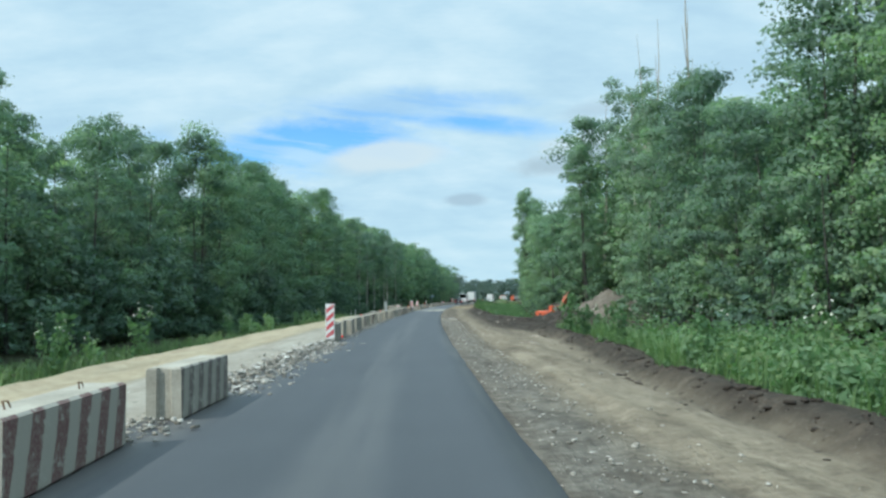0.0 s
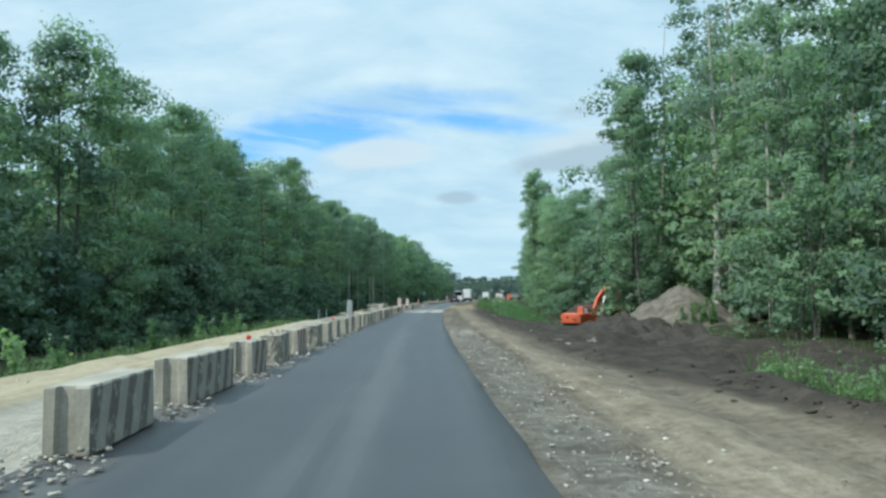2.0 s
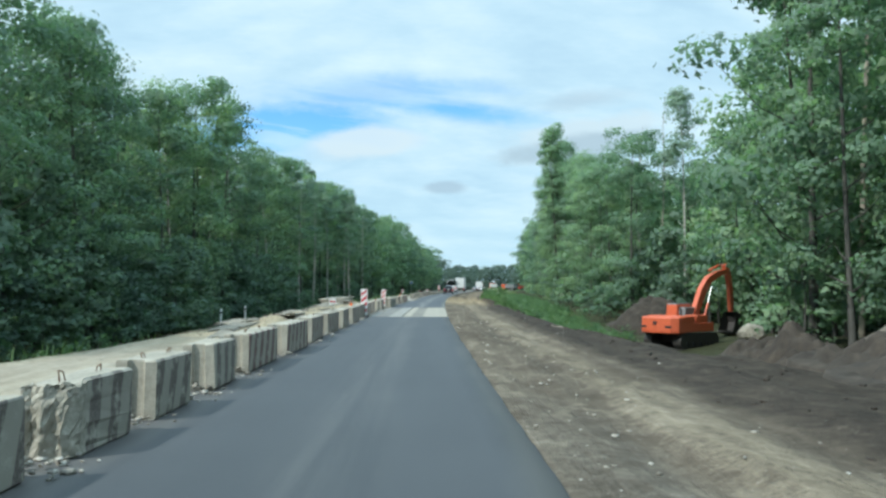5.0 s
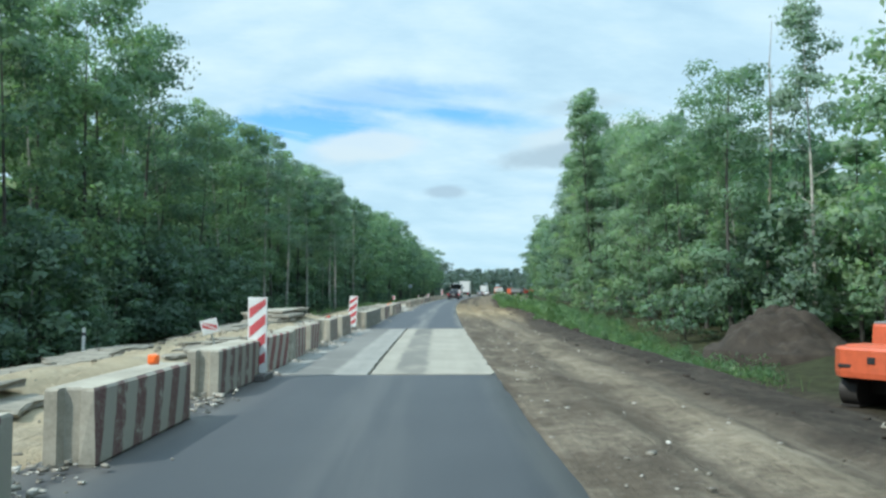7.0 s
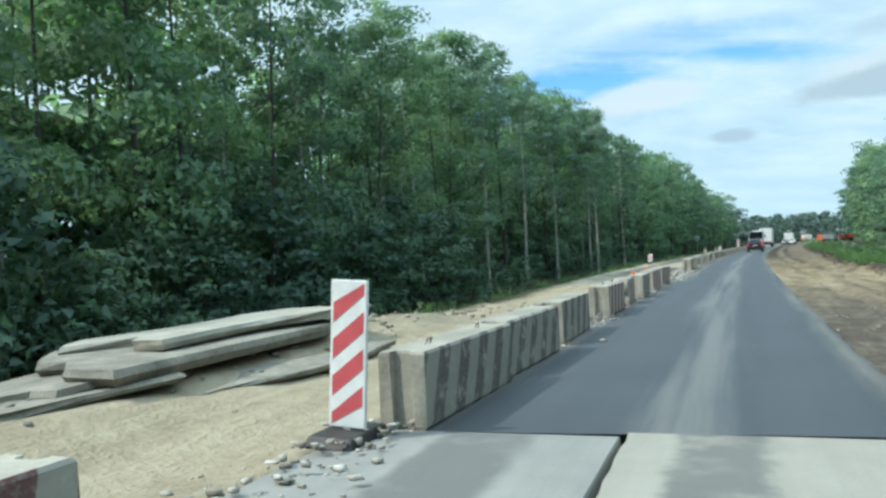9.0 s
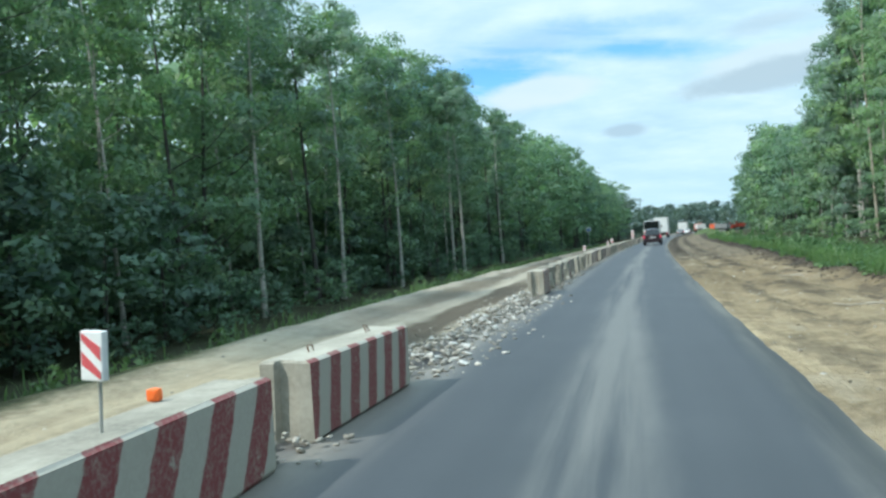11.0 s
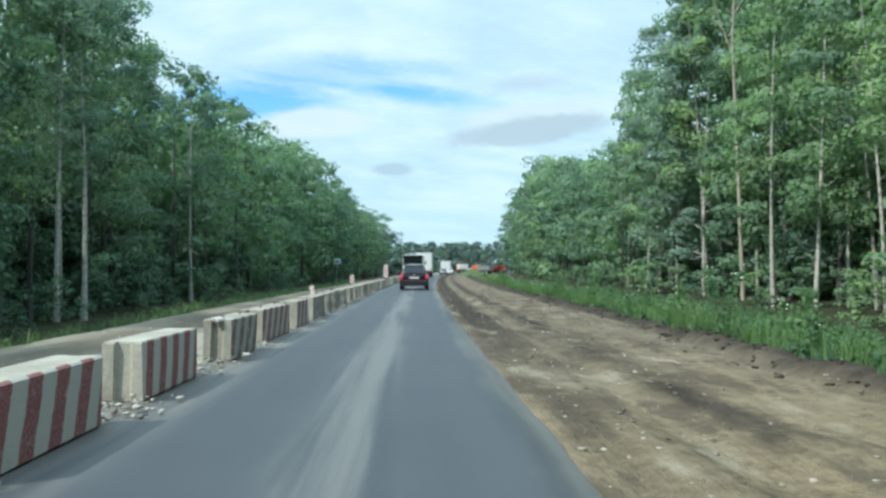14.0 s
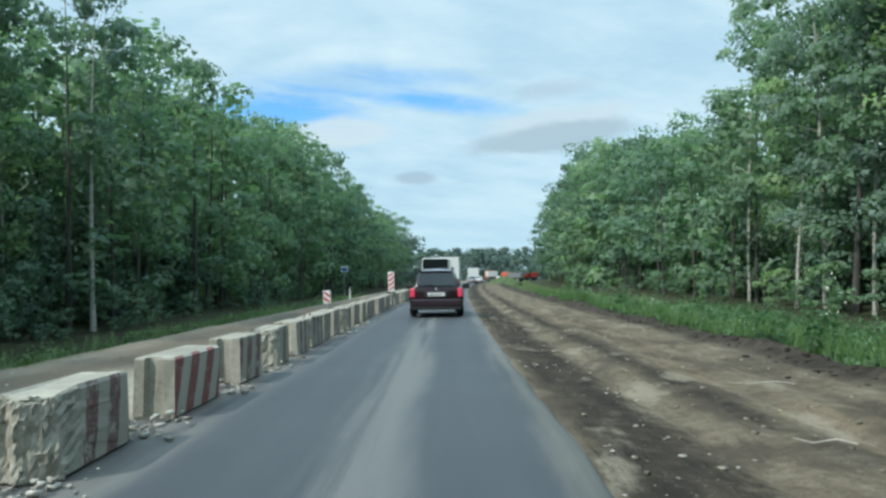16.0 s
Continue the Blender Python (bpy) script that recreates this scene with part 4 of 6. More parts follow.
def join_deep():
    vs, fs, ns, mats, off = [], [], [], [], 0
    cache = {}
    for proto, y, d, s, wide, a in DEEP:
        for o in proto.children:
            if o.name not in cache:
                me = o.data
                co = np.empty(len(me.vertices) * 3, np.float32)
                me.vertices.foreach_get("co", co)
                no = np.empty(len(me.loops) * 3, np.float32)
                me.corner_normals.foreach_get("vector", no)
                ix = np.empty(len(me.loops), np.int32)
                me.loops.foreach_get("vertex_index", ix)
                nv = np.empty((len(me.vertices), 3), np.float32)
                nv[ix] = no.reshape(-1, 3)
                c = 4 if o.name.startswith("trunk") else 3
                ix = ix.reshape(-1, c)
                cache[o.name] = (co.reshape(-1, 3), np.concatenate([ix[:, :3], ix[:, (0, 2, 3)]]) if c == 4 else ix, nv)
            co, ix, nv = cache[o.name]
            v = co * np.array([s * wide, s * wide, s])
            v = np.stack([v[:, 0] * np.cos(a) - v[:, 1] * np.sin(a) + bend(y) + d, v[:, 0] * np.sin(a) + v[:, 1] * np.cos(a) + y, v[:, 2] + gz(y, d) - 0.08], -1)
            vs.append(v), fs.append(ix + off)
            ns.append(np.stack([nv[:, 0] * np.cos(a) - nv[:, 1] * np.sin(a), nv[:, 0] * np.sin(a) + nv[:, 1] * np.cos(a), nv[:, 2]], -1))
            mats.append(np.full(len(ix), 1 if o.name.startswith("trunk") else 0, np.int32))
            off += len(v)
    ob = quads("deep_forest", np.concatenate(vs), np.concatenate(fs), LEAF_MID, None, np.concatenate(ns))
    ob.data.materials.append(BARK)
    ob.data.polygons.foreach_set("material_index", np.concatenate(mats))
    return tagged(ob, "dense green forest deep behind the front trees", "forest", kind="stuff")


def plant(proto, y, d, h, ref=20.0, wide=None):
    if any(a < y < b and c < d < e for a, b, c, e in CLEAR):
        return None
    s = h / ref
    w = s * (wide or 1.0)
    ob = copy_thing(proto, spot(y, d, gz(y, d) - 0.08, rng.uniform(0, 360)))
    ob.matrix_basis = ob.matrix_basis @ Matrix.Rotation(radians(rng.uniform(-3, 3)), 4, "X") @ Matrix.Diagonal((w, w, s, 1))
    return ob


def left_top(y):
    return np.interp(y, [-20, 30, 46, 56, 71, 88, 98, 112, 121, 131, 142, 152, 160, 190, 240, 262, 292, 320, 375, 500], [16, 15, 12.5, 14.5, 17.0, 17.2, 18.2, 18.2, 17.6, 19.8, 19.8, 18.4, 18.4, 19.8, 19.6, 19, 22, 20.5, 17.5, 16])


def right_top(y):
    return np.interp(y, [-20, 30, 36, 40, 52, 62, 70, 80, 95, 112, 120, 130, 150, 163, 172, 190, 200, 218, 228, 236, 255, 270, 300, 320, 500], [16, 16, 14.5, 12.5, 15.2, 17, 18.8, 21.5, 23.0, 22.5, 20, 16.5, 15.5, 18, 20, 20, 22.5, 23.5, 20, 14.5, 14.5, 16.5, 22, 22, 18])


# left side: a closed wall of broadleaf trees, birches among them further on
y = -14.0
while y < 400:
    near = y < 228
    share = 0.0 if y < 120 else 0.15 if y < 155 else 0.34
    d = -21.5 + rng.uniform(-1.6, 1.6)
    h = (left_top(y) - 0.6 - gz(y, d)) * rng.uniform(0.88, 1.06)
    kind = birch if rng.random() < share else (front if y < 152 or rng.random() < 0.5 else high)
    if not near:
        kind = backs
    plant(kind[rng.integers(len(kind))], y, d, h, wide=1.0 if near else 1.15)
    y += rng.uniform(2.6, 3.7) if near else rng.uniform(4.2, 6)
y = -12.0
while y < 395:
    (plant if y < 235 else deep)((backs if y < 235 else thick)[rng.integers(3) + (3 if 118 < y < 235 else 0)], y, -26.5 + rng.uniform(-1.5, 1.5), (left_top(y) - 1.0 - gz(y, -26)) * rng.uniform(0.82, 1.02))
    y += rng.uniform(3.8, 5.4)
y = -12.0
while y < 390:
    deep(thick[rng.integers(4)], y, -32 + rng.uniform(-2, 2), (left_top(y) - 1.2 - gz(y, -32)) * rng.uniform(0.82, 0.98), wide=1.3)
    y += rng.uniform(6.0, 7.5)
# right side
y = 6.0
while y < 390:
    near = y < 228
    if 106 < y < 160:
        kind = (front[1::2], birch, front[1::2])[rng.integers(3)]
    elif 160 < y < 185:
        kind = poplar
    elif 192 < y < 226:
        kind = (birch, poplar)[rng.integers(2)]
    elif y < 72:
        kind = (poplar[:1], front[0::2], front[0::2], front[1::2])[rng.integers(4)]
    else:
        kind = (poplar, front[1::2], poplar, birch)[rng.integers(4)]
    if not near:
        kind = backs
    d = (18.5 if y < 190 else 20.5) + rng.uniform(-1.5, 1.5)
    plant(kind[rng.integers(len(kind))], y, d, (right_top(y) + 0.8) * rng.uniform(0.86, 1.05), wide=1.05)
    y += rng.uniform(2.5, 3.6) if near else rng.uniform(4.2, 6)
y = 4.0
while y < 388:
    (plant if y < 235 else deep)(thick[rng.integers(4)] if y > 235 else backs[3 + rng.integers(3)] if rng.random() < 0.75 else front[rng.integers(6)], y, 23.8 + rng.uniform(-1.5, 1.5), right_top(y) * rng.uniform(0.84, 1.0))
    y += rng.uniform(3.6, 5.0)
y = 4.0
while y < 385:
    deep(thick[rng.integers(4)], y, 30 + rng.uniform(-2, 2), right_top(y) * rng.uniform(0.8, 0.96), wide=1.3)
    y += rng.uniform(6, 7.5)
# the forest goes on behind
for side, d0, top in ((-1, -42, left_top), (1, 40, right_top)):
    y = -12.0
    while y < 380:
        deep(thick[rng.integers(4)], y, d0 + rng.uniform(-2.5, 2.5), top(y) * rng.uniform(0.75, 0.95), 1.5)
        y += rng.uniform(8.5, 10.5)
for side, d0 in ((-1, -29.0), (1, 27.0)):
    y = -8.0
    while y < 300:
        deep(thick[rng.integers(4)], y, d0 + rng.uniform(-1, 1), rng.uniform(7.5, 11), 1.7)
        y += rng.uniform(4.5, 5.5)
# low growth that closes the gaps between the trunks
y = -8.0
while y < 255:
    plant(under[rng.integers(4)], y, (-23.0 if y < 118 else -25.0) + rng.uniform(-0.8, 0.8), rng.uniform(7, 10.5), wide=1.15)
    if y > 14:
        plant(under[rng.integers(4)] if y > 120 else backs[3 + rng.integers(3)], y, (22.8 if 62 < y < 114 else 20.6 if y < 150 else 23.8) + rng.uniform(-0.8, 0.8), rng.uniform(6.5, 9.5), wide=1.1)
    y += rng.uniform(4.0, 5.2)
for i in range(20):
    plant(backs[3 + rng.integers(3)], 20 + i * 2.2 + rng.uniform(-0.6, 0.6), 17.2 + rng.uniform(-1, 1), rng.uniform(6.0, 8.5))
y = 34.0
while y < 116:
    for dd, hs in ((20.9 + (2.6 if y > 97 or 74 < y < 93 else 0), (3.6, 5.5)), (22.3 + (2.6 if y > 97 or 74 < y < 93 else 0), (4.5, 6.5))):
        b = copy_thing(bushes[rng.integers(4)], spot(y + rng.uniform(-0.8, 0.8), dd + rng.uniform(-0.5, 0.5), gz(y, dd) - 0.1, rng.uniform(0, 360)))
        k = rng.uniform(*hs) / 4.0
        b.matrix_basis = b.matrix_basis @ Matrix.Diagonal((k * 1.1, k * 1.1, k, 1))
    plant(backs[3 + rng.integers(3)], y, 22.0, rng.uniform(10, 15))
    y += rng.uniform(2.4, 3.2)
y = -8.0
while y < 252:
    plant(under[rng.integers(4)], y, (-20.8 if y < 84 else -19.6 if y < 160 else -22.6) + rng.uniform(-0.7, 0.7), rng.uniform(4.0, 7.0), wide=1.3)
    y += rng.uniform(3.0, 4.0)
# single trees that stand out
plant(poplar[1], 33.5, 18.0, 19.5, wide=1.1)
plant(old_birch, 84.0, 21.4, 26.0, wide=1.15)
plant(tall_birch, 86.5, 22.6, 23.0, wide=1.1)
for yy, dd, hh in ((174, 16.6, 26.0), (177.5, 17.6, 27.0), (181, 18.4, 25.5)):
    plant(poplar[1], yy, dd, hh, wide=1.02)
plant(poplar[0], 128.0, 21.8, 20.5, wide=1.1)
for yy, dd, hh in ((165.2, -18.5, 18.5), (176.4, -18.8, 18.0), (203.8, -18.7, 19.0), (206.1, -18.3, 19.5), (228.0, -19.0, 19.0), (188.5, -18.9, 17.5)):
    plant(tall_birch, yy, dd, hh)
for yy, dd, hh, kind in ((213.1, 19.6, 23.5, 0), (217.9, 19.2, 21.0, 1), (195.3, 18.6, 22.0, 2), (234.5, 19.6, 21.0, 1), (187.5, 18.4, 21.0, 0), (176.0, 17.5, 19.0, 1)):
    plant(birch[kind], yy, dd, hh)
# undergrowth along both forest edges
y = -10.0
while y < 330:
    for side, dd, hs in ((-1, -17.8, (1.2, 2.8)), (1, 15.8 if y < 190 else 17.8, (1.8, 4.4) if y < 185 else (1.2, 2.6))):
        if side == 1 and (76 < y < 92 or 98 < y < 112):
            continue
        plant((bushes[2] if side == -1 else bushes[rng.integers(4)]), y + rng.uniform(-0.8, 0.8), dd + side * rng.uniform(-0.3, 2.6), rng.uniform(*hs), 4.0, 1.25)
    y += rng.uniform(2.6, 3.6) if y < 240 else 5.5
# dead snags above the right-hand trees
snag = thing("dead_tree", pose(0, 0, -400), "bare grey dead tree rising above the forest", "dead tree", "dead trees")
sv, sf = tube_np([(0, 0, 0), (0.2, 0.1, 8), (0.5, 0, 16), (0.2, 0.2, 22), (0.0, 0.0, 26)], [0.14, 0.11, 0.08, 0.04, 0.012], 7)
quads("trunk", sv, sf, DEADWOOD, snag)
for (a, b, c) in (((0.45, 0, 15), (1.2, 0.3, 17.2), (1.6, 0.4, 19)), ((0.45, 0.05, 17.4), (-0.5, -0.2, 19), (-0.9, -0.2, 20.6)), ((0.3, 0.1, 20), (0.7, 0.3, 21.2), (0.8, 0.4, 22.6))):
    bv, bf = tube_np([a, b, c], [0.05, 0.03, 0.012], 5)
    quads("branch", bv, bf, DEADWOOD, snag)
for yy, dd, hh in ((62, 20, 29), (71, 21, 27), (83, 22, 30), (88, 19.5, 27), (95, 20, 27), (133, 21, 21), (146, 22, 20), (206, 19.5, 26)):
    plant(snag, yy, dd, hh, 26.0)
# the treeline where the road bends out of sight
for i in range(130):
    yy = rng.uniform(465, 600)
    dd = rng.uniform(-60, 90)
    plant(fars[rng.integers(3)], yy, dd - 0.05 * (yy - 470), 11.5 * rng.uniform(0.75, 1.25) * (yy / 500), 14.0, 1.25)
for i in range(26):
    yy = rng.uniform(380, 470)
    plant(fars[rng.integers(3)], yy, rng.choice([-1, 1]) * rng.uniform(22, 34), rng.uniform(11, 17), 14.0, 1.1)
join_deep()
for r in (*front, *high, *birch, *poplar, tall_birch, old_birch, *backs, *under, *thick, *bushes, *fars, snag):
    discard(r)

# ---- concrete pavement slabs between the two asphalt lengths ----
def slab_bm(hw, hl, jag_left, jag_right):
    """A cast slab, 0.2 m thick, with chipped long edges."""
    n = 22
    right = [(hw + rs.uniform(-2.2, 0.4) * jag_right * (1 if rs.random() < 0.22 else 0.12), -hl + 2 * hl * i / n) for i in range(n + 1)]
    left = [(-hw + rs.uniform(-0.4, 2.0) * jag_left, hl - 2 * hl * i / n) for i in range(n + 1)]
    ring = right + left
    bm = bmesh.new()
    hi = [bm.verts.new((x * 0.992, y0 * 0.998, 0)) for x, y0 in ring]
    mi = [bm.verts.new((x, y0, -0.015)) for x, y0 in ring]
    lo = [bm.verts.new((x, y0, -0.2)) for x, y0 in ring]
    m = len(ring)
    for p, q in ((lo, mi), (mi, hi)):
        for j in range(m):
            bm.faces.new((p[j], p[(j + 1) % m], q[(j + 1) % m], q[j]))
    bm.faces.new(hi), bm.faces.new(lo[::-1])
    return bm


rs = random.Random(5)
paving = thing("concrete_pavement", pose(0, 0, 0), "old pale concrete road slabs with an open joint", "pavement", kind="structure")
for row, (d0, d1, m) in enumerate(((-3.1, -1.07, SLAB_GREY), (-1.03, 1.02, SLAB_PALE))):
    for i in range(3):
        a, b = 95.52 + i * 5.36, 95.52 + (i + 1) * 5.36 - 0.03
        yy = (a + b) / 2
        bm = slab_bm((d1 - d0) / 2, (b - a) / 2, 0.012, 0.05 if row else 0.012)
        part("slab", bm, m, paving, loc=spot(yy, (d0 + d1) / 2, 0.006 + rs.uniform(-0.004, 0.004)))


# ---- concrete barrier blocks ----
def block_outline(length, broken, rng):
    """Plan of a block: 0.4 m wide, with a key groove in each end, or a broken near end."""
    w, l = 0.2, length / 2
    near = [(-w, -l), (-0.09, -l), (-0.065, -l + 0.055), (0.065, -l + 0.055), (0.09, -l), (w, -l)]
    if broken:
        near = [(-w, -l), (-0.13, -l + rng.uniform(-0.03, 0.05)), (-0.03, -l - rng.uniform(0.0, 0.06)), (0.06, -l + rng.uniform(-0.03, 0.03)), (0.13, -l + 0.02), (w, -l + rng.uniform(0.03, 0.12))]
    far = [(w, l), (0.09, l), (0.065, l - 0.055), (-0.065, l - 0.055), (-0.09, l), (-w, l)]
    if broken:
        far = [(w, -l + length * rng.uniform(0.2, 0.36))] + far
    return near + far


def concrete_block(y0, y1, paint, broken, d=-2.62, skew=0.0, seed=0):
    rng = random.Random(900 + seed)
    length = y1 - y0
    ring = block_outline(length, broken, rng)
    h = 0.60
    bm = bmesh.new()
    levels = [0.0, 0.02, 0.2, 0.4, h - 0.02, h] if broken else [0.0, 0.025, h - 0.02, h]
    loops = []
    for li, z in enumerate(levels):
        inset = 0.022 if li in (0, len(levels) - 1) else 0.0
        loop = []
        for j, (x, yv) in enumerate(ring):
            jx = rng.uniform(-0.012, 0.012) * (1 if 0 < li < len(levels) - 1 else 0.6)
            jy = rng.uniform(-0.035, 0.035) if broken and j < 6 else rng.uniform(-0.008, 0.008)
            slump = 0.0
            if broken and j < 6 and li >= len(levels) - 2:
                slump = rng.uniform(0.0, 0.045)
            loop.append(bm.verts.new((x * (1 - inset / 0.2) + jx, yv * (1 - inset / max(length, 0.5)) + jy, z - slump)))
        loops.append(loop)
    n = len(ring)
    for a, b in zip(loops, loops[1:]):
        for j in range(n):
            f = bm.faces.new((a[j], a[(j + 1) % n], b[(j + 1) % n], b[j]))
            f.material_index = 1 if j == (6 if broken else 5) else (2 if broken and j < 6 else 0)
    bm.faces.new(loops[0][::-1])
    bm.faces.new(loops[-1])
    if broken:
        rough = [f for f in bm.faces if f.material_index == 2]
        rough += [f for f in bm.faces if len(f.verts) > 6 and f.calc_center_median().z > 0.3]
        bmesh.ops.subdivide_edges(bm, edges=list({e for f in rough if len(f.verts) < 6 for e in f.edges}), cuts=3, use_grid_fill=True)
        for v in bm.verts:
            if v.co.y < -length * 0.02 and v.co.z > 0.03:
                fade = min(1.0, (-length * 0.02 - v.co.y) / 0.25)
                v.co += Vector((rng.gauss(0, 0.007), rng.gauss(0, 0.009), rng.gauss(0, 0.007))) * fade
    lab = {"g": "grey concrete block with faded dark stripes", "b": "concrete block with brown and white painted stripes", "r": "concrete block with dark red and white stripes"}[paint]
    root = thing("concrete_block", spot((y0 + y1) / 2, d - 0.2, 0.002, skew + rng.uniform(-1.6, 1.6), 0, rng.uniform(-0.8, 0.8)),
                 lab + (", one end broken off" if broken else " standing on the road"), "concrete block", "road barrier")
    part("body", bm, [CONCRETE, {"g": STRIPE_GREY, "b": STRIPE_BROWN, "r": STRIPE_RED}[paint], RUBBED], root)
    if length > 0.95 and rng.random() < 0.45:
        for s in (-1, 1):
            k = s * length * 0.28
            bend_x = rng.uniform(-0.05, 0.05)
            pts = [(0, k - 0.05, h - 0.03), (bend_x, k - 0.04, h + rng.uniform(0.03, 0.07)), (bend_x, k + 0.04, h + 0.05), (0, k + 0.05, h - 0.03)]
            part("lifting_loop", tube_bm(pts, [0.007] * 4, 6), RUST, root, "bent rusty rebar loop")
    return root


BLOCKS = [(5.4, 7.8, "b", 0), (9.4, 11.6, "g", 0), (27.0, 28.0, "g", 0), (29.3, 30.25, "g", 0), (32.1, 33.9, "g", 0), (35.3, 37.6, "g", 0), (39.1, 40.3, "b", 0),
          (41.8, 42.95, "g", 1), (44.1, 45.55, "r", 0), (47.2, 48.35, "g", 1), (49.35, 50.5, "g", 0), (51.9, 52.8, "g", 0), (54.1, 55.05, "b", 0), (56.65, 57.7, "b", 0),
          (59.2, 60.35, "g", 0), (61.7, 62.95, "g", 0), (63.8, 64.9, "g", 0), (65.6, 66.8, "g", 1), (67.5, 68.7, "g", 0), (69.8, 71.0, "g", 0), (72.0, 74.35, "b", 0),
          (75.3, 77.65, "b", 0), (78.75, 81.1, "b", 0), (82.05, 84.4, "b", 0), (85.5, 87.55, "b", 0), (88.75, 91.1, "b", 0), (92.75, 95.05, "b", 0), (95.6, 97.5, "r", 0),
          (98.0, 99.9, "r", 1), (100.7, 102.15, "r", 0), (103.7, 105.55, "b", 0), (106.5, 108.4, "b", 0), (111.6, 113.95, "g", 0), (114.1, 116.45, "g", 0), (117.0, 119.35, "g", 0),
          (121.4, 123.75, "r", 0), (124.7, 125.8, "r", 1), (126.9, 128.8, "b", 0), (129.7, 132.6, "r", 0), (133.3, 135.6, "r", 0), (147.2, 148.7, "r", 0), (149.6, 150.3, "b", 1),
          (151.35, 151.95, "b", 1), (152.45, 153.05, "b", 1), (154.1, 155.0, "r", 1), (156.6, 157.3, "b", 1), (158.4, 159.5, "g", 0), (160.5, 161.45, "r", 1), (162.85, 163.6, "b", 0),
          (165.25, 167.2, "r", 0), (168.4, 170.3, "r", 0), (171.9, 173.7, "b", 0), (174.7, 177.3, "r", 0), (178.45, 180.1, "r", 0), (181.0, 183.45, "b", 0),
          (184.8, 185.8, "b", 1), (186.7, 188.2, "b", 1), (189.35, 190.7, "b", 1), (191.8, 193.3, "r", 0), (194.3, 195.4, "b", 0), (196.4, 197.3, "g", 1), (198.0, 199.2, "b", 0)]
yy = 199.5
rb = random.Random(77)
while yy < 285:
    ln = rb.choice((1.2, 1.2, 1.4, 2.35))
    BLOCKS.append((yy, yy + ln, rb.choice("bgg"), rb.random() < 0.25))
    yy += ln + rb.uniform(0.15, 0.8)
for i, (a, b, p, broken) in enumerate(BLOCKS):
    dd = float(np.interp(a, [5, 12, 28, 35, 48, 51, 60, 84, 91, 95, 98, 105, 108, 112, 128, 149, 154, 163, 190, 285], [-2.66, -2.72, -2.70, -2.78, -2.78, -2.70, -2.66, -2.60, -2.60, -2.68, -2.78, -2.78, -2.68, -2.5, -2.62, -2.66, -2.72, -2.72, -2.68, -2.66]))
    concrete_block(a, b, p, broken, dd + rb.uniform(-0.05, 0.05), 0, i)

# rubble: loose stones at the foot of the blocks and in two long windrows where no block stands
STONES = []
rl = random.Random(31)
for i in range(7):
    bm = rough_lump(rl, 1.0, rl.uniform(0.5, 1.0), rl.uniform(0.35, 0.75), 1, 0.4)
    me = bpy.data.meshes.new("stone")
    bm.to_mesh(me)
    bm.free()
    me.materials.append(STONE)
    STONES.append(me)


def stone(m, size, parent=None):
    ob = new("stone", STONES[rl.randrange(7)])
    ob.parent = parent
    ob.matrix_basis = m @ Matrix.Diagonal((size, size, size * rl.uniform(0.7, 1.1), 1))
    return ob


def pebbles(name, spots, label, mat=CRUSHED, level=1, kind="stuff", cat="rubble"):
    """Many small stones in one mesh: rows of y, d, z, size."""
    r = np.random.default_rng(len(spots))
    base = bmesh.new()
    bmesh.ops.create_cube(base, size=0.78)
    bmesh.ops.triangulate(base, faces=base.faces[:])
    bv = np.array([v.co[:] for v in base.verts])
    bf = np.array([[v.index for v in f.verts] for f in base.faces])
    base.free()
    S = np.asarray(spots, float)
    n = len(S)
    V = bv[None] * (1 + r.uniform(-0.45, 0.3, (n, len(bv), 3))) * (S[:, 3:4] * 1.0)[:, None] * r.uniform(0.42, 1.3, (n, 1, 3)) * np.array([1, 1, 0.45])
    a = r.uniform(0, 6.28, n)
    c, s = np.cos(a)[:, None], np.sin(a)[:, None]
    V = np.stack([V[..., 0] * c - V[..., 1] * s, V[..., 0] * s + V[..., 1] * c, V[..., 2]], -1)
    V += np.stack([bend(S[:, 0]) + S[:, 1], S[:, 0], S[:, 2] + S[:, 3] * 0.12], -1)[:, None]
    F = bf[None] + (np.arange(n) * len(bv))[:, None, None]
    ob = quads(name, V.reshape(-1, 3), F.reshape(-1, 3), mat)
    return tagged(ob, label, cat, kind=kind)


for (a, b) in ((11.7, 26.4), (135.9, 146.9)):
    w = thing("rubble_windrow", pose(0, 0, 0), "low windrow of pale broken stones beside the asphalt", "rubble")
    for i in range(150):
        y0 = rl.uniform(a, b)
        off = rl.gauss(0, 0.28)
        d0 = -2.95 + off
        hgt = 0.16 * math.exp(-(off / 0.3) ** 2)
        stone(spot(y0, d0, max(hgt * rl.uniform(0.2, 1), 0.0) + 0.02, rl.uniform(0, 360), rl.uniform(-25, 25), rl.uniform(-25, 25)), rl.uniform(0.06, 0.15), w)
    small = []
    for i in range(int(150 * (b - a))):
        off = rl.gauss(0, 0.36)
        small.append((rl.uniform(a, b), -2.95 + off, 0.14 * math.exp(-(off / 0.3) ** 2) * rl.random() + (0.0 if off > -0.2 else -0.03), 0.025 + 0.075 * rl.random() ** 1.5))
    pebbles("rubble", small, "pale crushed stone in a low ridge")
gapspots = []
